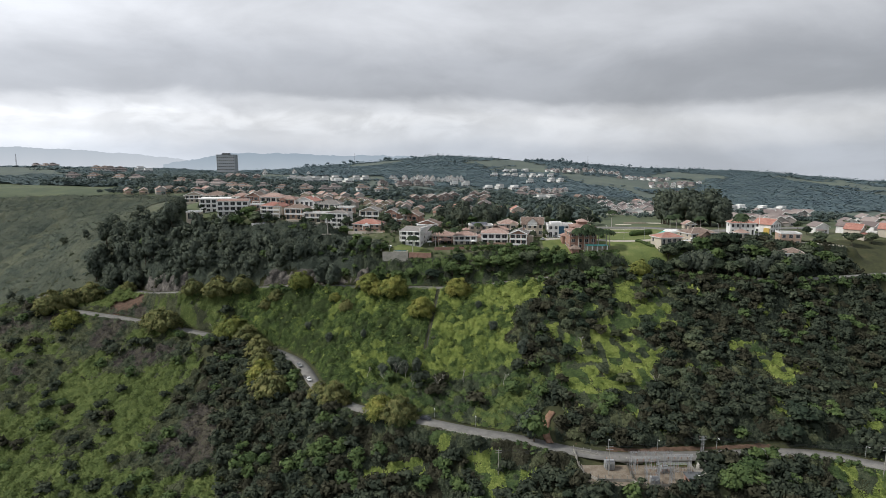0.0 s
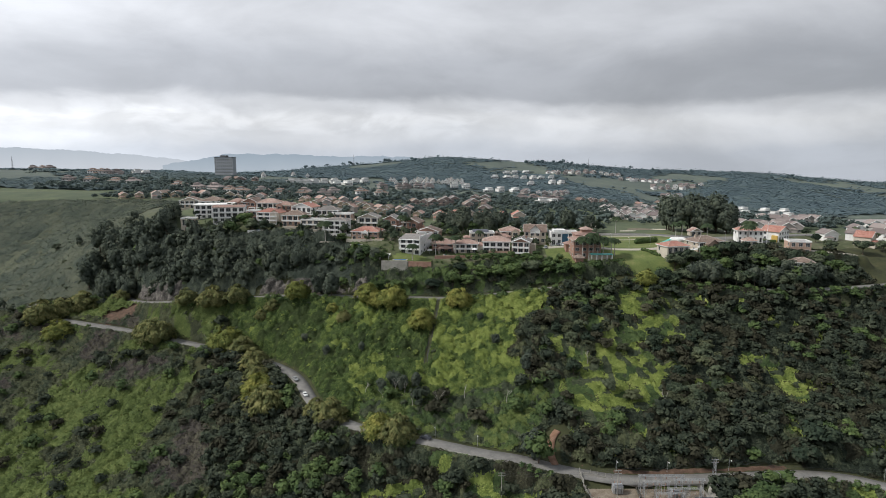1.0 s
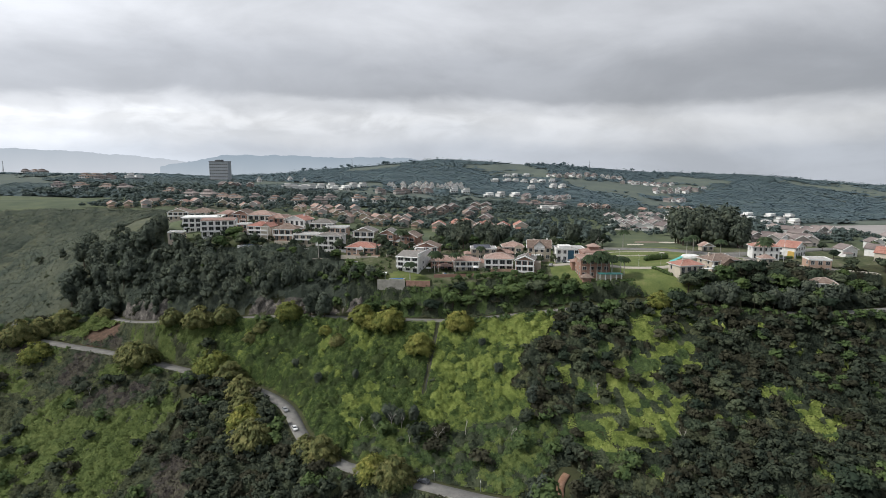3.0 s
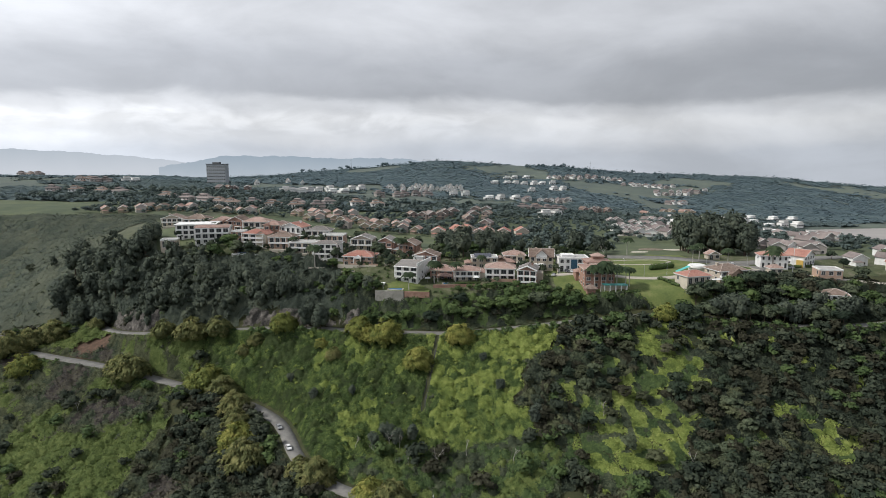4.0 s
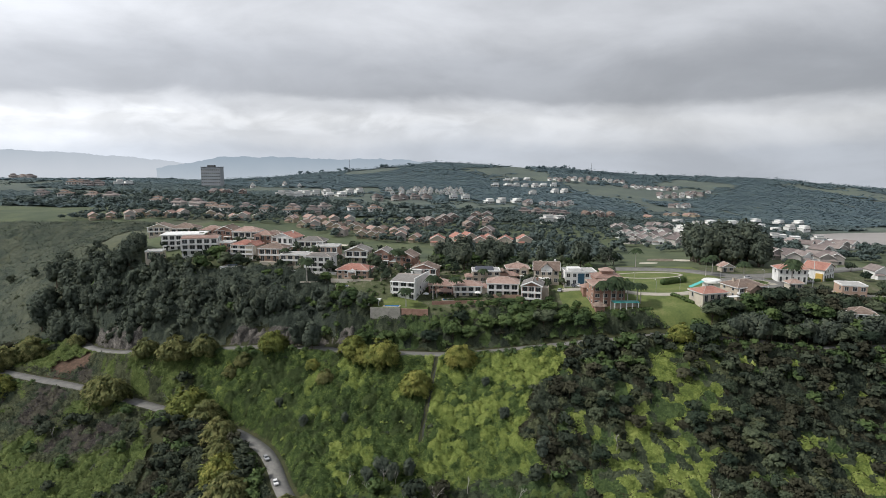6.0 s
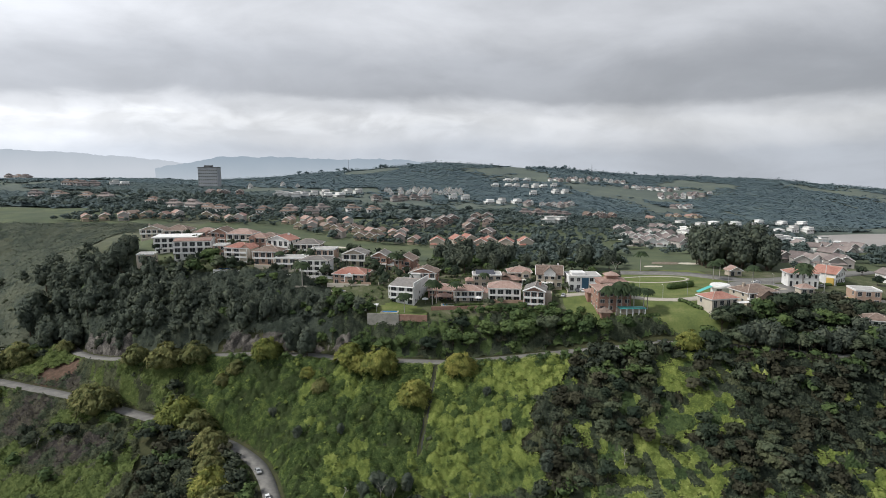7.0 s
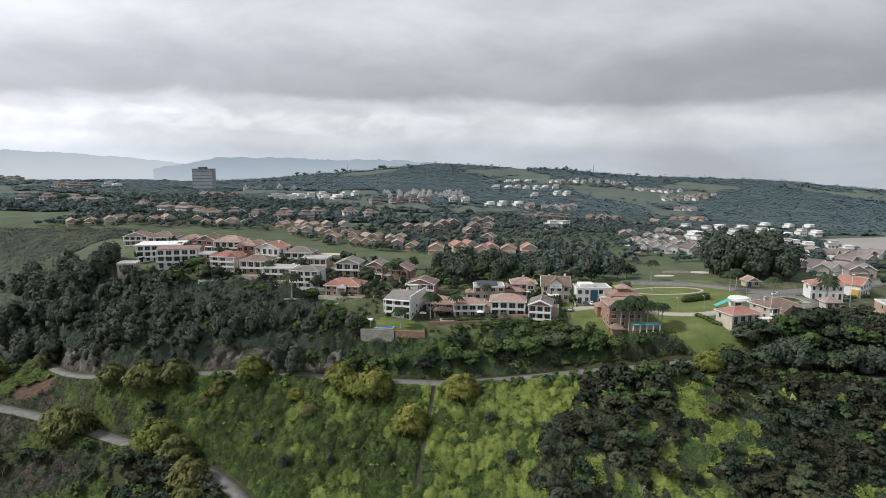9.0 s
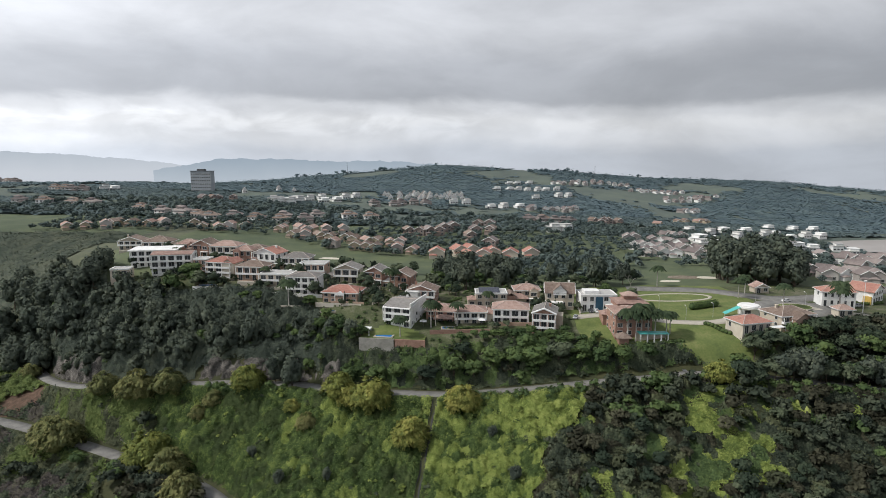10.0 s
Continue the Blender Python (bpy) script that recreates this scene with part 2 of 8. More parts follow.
M["wall_hazed"] = surface("hazed_pale_wall", [(0.3, 0.275, 0.26), (0.4, 0.37, 0.35), (0.5, 0.475, 0.45)], 0.1, 0.85, fine=0.3, thing=0.5)
M["grey_facade"] = surface("grey_facade", [(0.27, 0.29, 0.31), (0.36, 0.38, 0.4)], 0.2, 0.8, fine=0.4)
M["flat_roof"] = surface("flat_roof_screed", [(0.33, 0.32, 0.31), (0.46, 0.45, 0.43)], 0.4, 0.9, fine=0.4)
M["panel"] = surface("solar_panel", [(0.03, 0.032, 0.045), (0.045, 0.05, 0.07)], 2.0, 0.25)
M["glass"] = surface("window_glass", [(0.026, 0.03, 0.034), (0.065, 0.07, 0.075)], 0.3, 0.12, island=0.3, thing=0.4)
M["blue_glass"] = surface("blue_glass", [(0.03, 0.08, 0.13), (0.06, 0.13, 0.19)], 0.5, 0.15)
M["frame"] = surface("window_frame_paint", [(0.42, 0.42, 0.41), (0.58, 0.575, 0.56)], 0.5, 0.6)
M["pool_water"] = surface("pool_water", [(0.02, 0.13, 0.38), (0.04, 0.2, 0.5)], 0.8, 0.12)
M["lake_water"] = surface("lake_water", [(0.26, 0.235, 0.215), (0.34, 0.31, 0.285)], 0.02, 0.35)
M["turquoise"] = surface("turquoise_sheet", [(0.06, 0.35, 0.33), (0.12, 0.48, 0.44)], 1.0, 0.5)
M["steel"] = surface("galvanised_steel", [(0.35, 0.36, 0.37), (0.48, 0.49, 0.5)], 2.0, 0.5, metal=0.5)
M["dark_steel"] = surface("dark_metal", [(0.03, 0.03, 0.032), (0.06, 0.06, 0.062)], 2.0, 0.5)
M["car_white"] = surface("white_car_paint", [(0.7, 0.7, 0.7), (0.78, 0.78, 0.78)], 2.0, 0.25)
M["car_grey"] = surface("dark_car_paint", [(0.05, 0.055, 0.065), (0.08, 0.085, 0.1)], 2.0, 0.25)
M["car_silver"] = surface("silver_car_paint", [(0.4, 0.41, 0.42), (0.5, 0.51, 0.52)], 2.0, 0.25, metal=0.3)
M["tyre"] = surface("tyre_rubber", [(0.02, 0.02, 0.02), (0.035, 0.035, 0.035)], 4.0, 0.9)
M["yellow"] = surface("yellow_render", [(0.5, 0.33, 0.08), (0.58, 0.4, 0.12)], 0.6, 0.75)


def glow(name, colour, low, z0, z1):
    """Far mountains outside the place: a plain self-glowing backdrop, its mist painted in, paler at its foot."""
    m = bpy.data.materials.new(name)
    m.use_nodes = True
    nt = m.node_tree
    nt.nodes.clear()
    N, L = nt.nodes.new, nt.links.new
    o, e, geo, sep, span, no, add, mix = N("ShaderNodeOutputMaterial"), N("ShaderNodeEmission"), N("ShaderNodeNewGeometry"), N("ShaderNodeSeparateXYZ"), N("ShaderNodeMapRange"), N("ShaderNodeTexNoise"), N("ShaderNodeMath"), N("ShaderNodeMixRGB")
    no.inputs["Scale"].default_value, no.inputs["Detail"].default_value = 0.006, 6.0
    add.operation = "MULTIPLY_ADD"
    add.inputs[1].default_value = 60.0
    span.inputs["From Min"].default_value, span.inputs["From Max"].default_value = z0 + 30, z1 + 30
    # painted mist: pale tone low down, mountain tone above
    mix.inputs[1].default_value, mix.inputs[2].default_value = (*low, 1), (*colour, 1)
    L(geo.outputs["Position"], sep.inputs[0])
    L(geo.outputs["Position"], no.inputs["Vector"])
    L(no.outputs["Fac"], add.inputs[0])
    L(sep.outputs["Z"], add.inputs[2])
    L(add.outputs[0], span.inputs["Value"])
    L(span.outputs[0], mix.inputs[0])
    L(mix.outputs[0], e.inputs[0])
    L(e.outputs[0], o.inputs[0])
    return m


# ---- the lie of the land ----
# Sections across the hillside, for a line x: height z against distance y.
SECTIONS = {}
SECTIONS[-430] = [(0, -120), (200, -108), (300, -90), (360, -74), (420, -56), (470, -36), (520, -10), (580, 10), (660, 14)]
SECTIONS[-330] = [(0, -120), (200, -104), (290, -86), (350, -70), (400, -54), (430, -46), (500, -16), (548, 7), (600, 12), (660, 13)]
SECTIONS[-225] = [(0, -118), (200, -98), (285, -80), (340, -58), (358, -48), (368, -47), (398, -43), (408, -42), (420, -30), (440, -12), (462, 2), (480, 8), (500, 9)]
SECTIONS[-185] = [(0, -116), (200, -94), (285, -77), (335, -54), (346, -49), (356, -48.5), (374, -40), (382, -39), (390, -30), (402, -20), (425, 2), (436, 9), (455, 12), (480, 13), (500, 11)]
SECTIONS[-140] = [(0, -112), (200, -88), (270, -74), (318, -55), (328, -52), (336, -51), (350, -36), (356, -33), (362, -31), (370, -20), (392, -6), (410, 3), (430, 9.5), (450, 11), (480, 11), (500, 8)]
SECTIONS[-80] = [(0, -108), (200, -80), (262, -62), (285, -56), (300, -53), (322, -43), (340, -31), (347, -27.5), (353, -27), (358, -16), (372, -8), (384, 2), (396, 4), (430, 8), (500, 4)]
SECTIONS[-40] = [(0, -108), (190, -76), (225, -66), (240, -56.5), (247, -55), (275, -49), (300, -42), (326, -28), (332, -25), (340, -24.5), (346, -15), (352, -6), (372, 1), (396, 4), (430, 3), (500, -2)]
SECTIONS[0] = [(0, -108), (180, -78), (212, -66), (221, -57), (229, -55.5), (240, -54), (262, -50), (287, -38.5), (316, -26), (323, -23.5), (331, -23), (338, -15), (345, -8), (356, -5.5), (376, -3), (400, -1), (500, -4)]
SECTIONS[50] = [(0, -108), (170, -78), (188, -66), (204, -60), (213, -57), (226, -53.5), (242, -48), (258, -40), (275, -32), (290, -25), (316, -17.5), (325, -17), (334, -10), (345, -5.5), (366, -3), (400, -1), (500, -4)]
SECTIONS[95] = [(0, -108), (165, -78), (182, -62), (190, -60), (210, -58), (222, -53), (250, -43), (275, -33), (300, -20), (316, -13.5), (324, -13), (332, -5), (338, -3), (356, -1), (400, -1), (500, -4)]
SECTIONS[150] = [(0, -108), (165, -80), (185, -68), (197, -59), (208, -58), (222, -52), (250, -44), (275, -33), (290, -25), (310, -16), (324, -8), (334, -2), (356, 0), (400, 0), (500, -4)]
SECTIONS[230] = [(0, -108), (165, -86), (195, -68), (215, -60), (250, -46), (290, -29), (320, -17), (350, -7), (375, -2), (400, -2), (500, -5)]
# Beyond the houses: heights on wide lines, from the plateau over the valley to the ridge.
FAR_Y = (430, 520, 600, 700, 850, 1000, 1250, 1500, 1750, 2200, 5000)
FAR = {
    -1300: (20, 20, 22, 24, 28, 30, 18, 0, -30, -180, -330),
    -700: (12, 14, 18, 20, 24, 26, 16, 0, -20, -180, -330),
    -330: (4, 9, 12, 11, 13, 16, 10, 2, 5, -160, -330),
    0: (-1, -5, -3, -1, -5, -7, 6, 22, 38, -140, -330),
    300: (-1, -5, -9, -14, -24, -26, -12, 6, 25, -140, -330),
    600: (-2, -9, -18, -31, -50, -48, -32, -10, 7, -150, -330),
    1300: (-4, -10, -20, -33, -50, -50, -38, -36, -38, -170, -330),
}


def ease(v, a, b):
    t = np.clip((v - a) / (b - a), 0, 1)
    return t * t * (3 - 2 * t)


def lattice(ix, iy, k):
    h = np.sin(ix * 127.1 + iy * 311.7 + k * 74.7) * 43758.5453
    return h - np.floor(h)


def rough(x, y, size, k=0):
    """Value noise, -1 to 1, of that size in metres."""
    u, v = x / size, y / size
    i, j = np.floor(u), np.floor(v)
    f, g = u - i, v - j
    f, g = f * f * (3 - 2 * f), g * g * (3 - 2 * g)
    a = lattice(i, j, k) * (1 - f) + lattice(i + 1, j, k) * f
    b = lattice(i, j + 1, k) * (1 - f) + lattice(i + 1, j + 1, k) * f
    return 2 * (a * (1 - g) + b * g) - 1


def across(x, table):
    """Blend the values of a table {x: values over all points} at x."""
    keys = sorted(table)
    k = np.clip(np.searchsorted(keys, x) - 1, 0, len(keys) - 2)
    ka = np.array(keys, float)
    t = np.clip((x - ka[k]) / (ka[k + 1] - ka[k]), 0, 1)
    t = 0.5 * t + 0.5 * t * t * (3 - 2 * t)
    vals = np.array([table[q] for q in keys])
    n = np.arange(len(x))
    return vals[k, n] * (1 - t) + vals[k + 1, n] * t


def hill(x, y):
    """Bare ground before roads are cut."""
    x, y = np.atleast_1d(np.asarray(x, float)), np.atleast_1d(np.asarray(y, float))
    near = across(x, {k: np.interp(y, [p[0] for p in v], [p[1] for p in v]) for k, v in SECTIONS.items()})
    far = across(x, {k: np.interp(y, FAR_Y, v) for k, v in FAR.items()})
    y0 = np.interp(x, (-330, -225, -140, -80), (560, 490, 465, 430))
    z = near + (far - near) * ease(y, y0, y0 + 70)
    wild = ease(y, 330, 300) + ease(y, 520, 700) * 1.5 + ease(x, -190, -240)
    z = z + (rough(x, y, 23) * 0.9 + rough(x, y, 9, 3) * 0.45) * np.clip(wild, 0.08, 1.4)
    z = z - 24 * ease(x, 265, 330) * ease(y, 525, 590) * ease(y, 860, 760)
    z = z + rough(x, y, 150, 5) * 5 * ease(y, 1000, 1400) + rough(x, y, 420, 6) * 5 * ease(y, 1300, 1700)
    return z


def smooth_line(pts, step=3.0):
    """A curve through the points, sampled evenly."""
    p = np.array(pts, float)
    q = np.vstack([2 * p[0] - p[1], p, 2 * p[-1] - p[-2]])
    out = []
    for i in range(1, len(q) - 2):
        a, b, c, d = q[i - 1], q[i], q[i + 1], q[i + 2]
        n = max(2, int(np.linalg.norm(c - b) / step))
        for t in np.arange(n) / n:
            out.append(0.5 * (2 * b + (c - a) * t + (2 * a - 5 * b + 4 * c - d) * t * t + (3 * b - a - 3 * c + d) * t ** 3))
    out.append(p[-1])
    return np.array(out)


LOWER_ROAD = smooth_line([(330, 150, -62), (250, 172, -60), (190, 186, -58.5), (154, 198, -58), (141, 205, -58), (125, 208, -58), (95, 206, -58), (64, 205, -58), (45, 209.5, -57.5),
                          (27, 216.5, -56.5), (14, 220, -56), (-5, 227.5, -55.5), (-36, 241.5, -55.5), (-52, 257, -55.5), (-60, 270, -55.5), (-67, 285, -55), (-76, 298, -54),
                          (-96, 314, -53), (-135, 332, -51), (-180, 350, -48.5), (-212, 360, -47), (-245, 372, -46), (-262, 384, -45)])
UPPER_ROAD = smooth_line([(-262, 384, -45), (-264, 396, -44), (-250, 404, -43), (-232, 406, -42), (-214, 405, -41.5), (-196, 388, -40), (-179, 373, -37), (-157, 361, -33.5), (-107, 353, -29), (-90, 350.5, -27.5),
                          (-60, 344, -26), (-44, 336, -25), (-14, 328.5, -23.5), (4, 326, -23), (22, 324, -21), (39, 321.5, -18.5), (61, 321, -16), (83, 320.5, -14), (96, 321.5, -13),
                          (112, 319, -12.5), (140, 312, -13), (180, 310, -15), (240, 320, -14)])
ESTATE_ROAD = smooth_line([(60, 362, -1.6), (72, 364, -1.2), (90, 358, -1), (97, 353, -1), (112, 349, -0.5), (124, 352, -0.2), (138, 362, 0), (150, 368, 0), (165, 373, 0), (182, 364, -0.3), (200, 352, -1), (230, 345, -3)])
AVENUE = smooth_line([(100, 420, -1.5), (120, 416, -1), (140, 410, -0.5), (152, 398, 0), (165, 390, 0), (185, 392, 0), (215, 402, 0), (260, 430, -3)])
ROADS = [(LOWER_ROAD, 3.0), (UPPER_ROAD, 2.7), (ESTATE_ROAD, 3.0), (AVENUE, 5.5)]


def to_line(x, y, line):
    """Distance in plan from points to a line, and the line's height there."""
    best, high = np.full(len(x), 1e9), np.zeros(len(x))
    near = np.where((x > line[:, 0].min() - 40) & (x < line[:, 0].max() + 40) & (y > line[:, 1].min() - 40) & (y < line[:, 1].max() + 40))[0]
    px, py = x[near], y[near]
    bb, hh = best[near], high[near]
    for a, b in zip(line[:-1], line[1:]):
        d = b - a
        l2 = d[0] ** 2 + d[1] ** 2 + 1e-9
        t = np.clip(((px - a[0]) * d[0] + (py - a[1]) * d[1]) / l2, 0, 1)
        r = np.hypot(px - a[0] - t * d[0], py - a[1] - t * d[1])
        m = r < bb
        bb, hh = np.where(m, r, bb), np.where(m, a[2] + t * d[2], hh)
    best[near], high[near] = bb, hh
    return best, high


CHUTE = ((-2.5, 322.0), (-8.5, 281.0))


def road_gap(x, y):
    """Distance to the edge of the nearest road or of the drainage chute."""
    (ax, ay), (bx, by) = CHUTE
    t = np.clip(((x - ax) * (bx - ax) + (y - ay) * (by - ay)) / ((bx - ax) ** 2 + (by - ay) ** 2), 0, 1)
    g = np.hypot(x - ax - t * (bx - ax), y - ay - t * (by - ay)) + 0.5
    for line, half in ROADS:
        g = np.minimum(g, to_line(x, y, line)[0] - half)
    return g


def ground(x, y):
    """Height of the ground, with the shelves of the roads and the lake bed cut in."""
    x, y = np.atleast_1d(np.asarray(x, float)), np.atleast_1d(np.asarray(y, float))
    z = hill(x, y)
    for line, half in ROADS:
        d, h = to_line(x, y, line)
        w = ease(d, half + 6.5, half + 1.2)
        z = z * (1 - w) + (h - 0.12) * w
    # the electricity yard is levelled
    w = ease(np.maximum(np.abs(x - 69) - 21, np.abs(y - 194) - 8), 5, 0)
    z = z * (1 - w) - 60 * w
    far_off = np.hypot((x - 790) / 320, (y - 882) / 72)
    z = z + (np.maximum(z, -48.4) - z) * ease(far_off, 1.9, 1.3)
    lake = ease(far_off, 1.12, 0.9)
    return z * (1 - lake) - 56 * lake


def gz(x, y):
    return float(ground([x], [y])[0])


def plateau_edge(x):
    return np.interp(x, (-330, -240, -190, -178, -140, -110, -80, -50, -35, 0, 40, 70, 95, 112, 135, 160, 200, 240), (560, 470, 440, 417, 404, 402, 390, 372, 347, 343, 345, 335, 332, 322, 330, 345, 352, 370))


# ---- mesh helpers ----
def mesh(name, verts, faces, mats, index=None, smooth=False):
    me = bpy.data.meshes.new(name)
    if isinstance(faces, np.ndarray):
        verts = np.asarray(verts, np.float32)
        normals = verts[:, 3:] if verts.shape[1] == 6 else None
        verts = np.ascontiguousarray(verts[:, :3])
        if normals is not None:
            # every leaf turns its face the way it is shaded
            a, b, c, d = (verts[faces[:, q]] for q in range(4))
            back = (np.cross(c - a, d - b) * normals[faces[:, 0]]).sum(1) < 0
            faces = np.where(back[:, None], faces[:, ::-1], faces)
        k = faces.shape[1]
        me.vertices.add(len(verts))
        me.vertices.foreach_set("co", verts.ravel())
        me.loops.add(faces.size)
        me.loops.foreach_set("vertex_index", faces.ravel().astype(np.int32))
        me.polygons.add(len(faces))
        me.polygons.foreach_set("loop_start", np.arange(0, faces.size, k, dtype=np.int32))
        me.polygons.foreach_set("loop_total", np.full(len(faces), k, np.int32))
        if normals is not None:
            # leaves are shaded as one soft mass, by the mean direction of their crown
            n = normals / (np.linalg.norm(normals, axis=1, keepdims=True) + 1e-9)
            me.attributes.new("custom_normal", "FLOAT_VECTOR", "POINT").data.foreach_set("vector", n.ravel().astype(np.float32))
            smooth = True
        me.update(calc_edges=True)
    else:
        me.from_pydata([tuple(v) for v in verts], [], faces)
    for m in mats if isinstance(mats, (list, tuple)) else [mats]:
        me.materials.append(m)
    if index is not None:
        me.polygons.foreach_set("material_index", np.asarray(index, np.int32))
    if smooth:
        me.polygons.foreach_set("use_smooth", np.ones(len(me.polygons), bool))
    me.validate()
    return me


def part(name, data, parent, label="", m=None):
    """Links mesh data as one object under a thing or a part."""
    ob = new(name, data)
    ob.parent = parent
    if m is not None:
        ob.matrix_basis = m
    if label:
        tagged(ob, label)
    return ob


class Shape:
    """Collects boxes, prisms and sheets into one mesh."""

    def __init__(self):
        self.v, self.f = [], []

    def add(self, v, f):
        k = len(self.v)
        self.v += [tuple(p) for p in v]
        self.f += [tuple(i + k for i in q) for q in f]
        return self

    def box(self, x0, y0, z0, x1, y1, z1, m=None):
        v = [(x0, y0, z0), (x1, y0, z0), (x1, y1, z0), (x0, y1, z0), (x0, y0, z1), (x1, y0, z1), (x1, y1, z1), (x0, y1, z1)]
        if m is not None:
            v = [m @ Vector(p) for p in v]
        return self.add(v, [(3, 2, 1, 0), (4, 5, 6, 7), (0, 1, 5, 4), (1, 2, 6, 5), (2, 3, 7, 6), (3, 0, 4, 7)])

    def tube(self, a, b, r0, r1=None, n=6):
        a, b = Vector(a), Vector(b)
        r1 = r0 if r1 is None else r1
        q = (b - a).to_track_quat("Z", "Y").to_matrix()
        v = [p + q @ Vector((r * math.cos(2 * math.pi * i / n), r * math.sin(2 * math.pi * i / n), 0)) for p, r in ((a, r0), (b, r1)) for i in range(n)]
        f = [(i, (i + 1) % n, n + (i + 1) % n, n + i) for i in range(n)] + [tuple(range(n - 1, -1, -1)), tuple(range(n, 2 * n))]
        return self.add(v, f)

    def cord(self, pts, r, n=4):
        """One continuous round cord through the points."""
        pts = [Vector(p) for p in pts]
        v = []
        for i, p in enumerate(pts):
            d = pts[min(i + 1, len(pts) - 1)] - pts[max(i - 1, 0)]
            q = d.to_track_quat("Z", "Y").to_matrix()
            v += [p + q @ Vector((r * math.cos(2 * math.pi * k / n), r * math.sin(2 * math.pi * k / n), 0)) for k in range(n)]
        f = [(i * n + k, i * n + (k + 1) % n, (i + 1) * n + (k + 1) % n, (i + 1) * n + k) for i in range(len(pts) - 1) for k in range(n)]
        return self.add(v, f)

    def made(self, name, mat):
        return mesh(name, self.v, self.f, mat)


def thing(name, m, label, category, group="", kind=""):
    """An empty at the base of a thing; its parts go under it."""
    ob = new(name)
    ob.empty_display_size = 0.5
    ob.matrix_basis = m
    return tagged(ob, label, category, group, kind)


# ---- ground: one sheet to the skyline ----
def build_ground():
    xs = np.unique(np.concatenate([-np.geomspace(300, 6000, 46), np.arange(-300, 241, 2.2), np.geomspace(241, 6000, 60)]))
    ys = np.unique(np.concatenate([-np.geomspace(20, 3000, 14), np.arange(0, 170, 10), np.arange(170, 440, 2.0), np.geomspace(440, 1000, 60), np.geomspace(1010, 2400, 60), np.geomspace(2450, 6000, 8)]))
    X, Y = np.meshgrid(xs, ys)
    z = ground(X.ravel(), Y.ravel())
    v = np.c_[X.ravel(), Y.ravel(), z]
    nx, ny = len(xs), len(ys)
    i = np.arange(nx * ny).reshape(ny, nx)
    f = np.stack([i[:-1, :-1], i[:-1, 1:], i[1:, 1:], i[1:, :-1]], -1).reshape(-1, 4)
    c = v[f].mean(1)
    cx, cy = c[:, 0], c[:, 1]
    edge = plateau_edge(cx)
    wob = rough(cx, cy, 14, 9) * 4
    idx = np.zeros(len(f), int)
    plateau = (cy > edge - 1) & (cx > -200)
    idx[plateau] = 1
    idx[plateau & (cx < 58) & (cy < 425 + wob) & (np.abs(cx + 21) + np.abs(cy - 350) > 14)] = 6
    idx[plateau & (cx > 150) & (cy < 425)] = 6
    idx[(cy > 425 + wob) & (cx > -206)] = 2
    left = (cx < -205) & (cy > 425 + 0.35 * (cx + 205) * -0.2)
    idx[left] = 3
    idx[(cx < -235) & (cy > 545 + wob)] = 2
    # beyond here the ground takes its haze-painted colour
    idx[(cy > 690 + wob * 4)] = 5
    idx[(np.hypot((cx + 196) / 14, (cy - 368) / 9) < 1 + wob * 0.05)] = 4
    me = mesh("ground", v, f, [M["soil"], M["grass"], M["golf"], M["slope_grass"], M["red_soil"], M["far_ground_hazed"], M["garden"]], idx, smooth=True)
    return tagged(new("ground", me), "green hillside falling from a house-covered plateau to a valley", "ground", kind="structure")


build_ground()


def ribbon(name, line, half, mat, label, lift=0.06, category="road"):
    """A road slab along a line, with real edges."""
    t = np.gradient(line, axis=0)
    n = np.c_[-t[:, 1], t[:, 0]] / np.hypot(t[:, 0], t[:, 1])[:, None]
    rows = []
    for off, dz in ((-half, -0.5), (-half, lift), (0, lift + 0.05), (half, lift), (half, -0.5)):
        rows.append(np.c_[line[:, :2] + n * off, line[:, 2] + dz])
    v = np.concatenate(rows)
    k = len(line)
    f = [(r * k + i, (r + 1) * k + i, (r + 1) * k + i + 1, r * k + i + 1) for r in range(4) for i in range(k - 1)]
    f = np.array(f)[:, ::-1].copy()
    return tagged(new(name, mesh(name, v, f, mat, smooth=False)), label, category, kind="structure")


ribbon("road_lower", LOWER_ROAD, 3.0, M["asphalt"], "worn grey asphalt road winding along the slope")
ribbon("road_upper", UPPER_ROAD[2:], 2.7, M["asphalt"], "narrow asphalt road cut into the hillside below the houses")
ribbon("road_estate", ESTATE_ROAD, 3.0, M["paving"], "pale paved lane between the lawns of the houses", lift=0.05)
ribbon("road_avenue", AVENUE, 5.5, M["asphalt"], "grey asphalt avenue at the entrance of the estate", lift=0.09)
DIRT = smooth_line([(40, 213, -57), (39.5, 220, -55), (41, 226, -52.5), (43.5, 229.5, -50.8)], 2)
DIRT[:, 2] = ground(DIRT[:, 0], DIRT[:, 1]) + 0.15
ribbon("path", DIRT, 1.3, M["track_soil"], "steep red dirt track climbing from the road", lift=0.25, category="path")


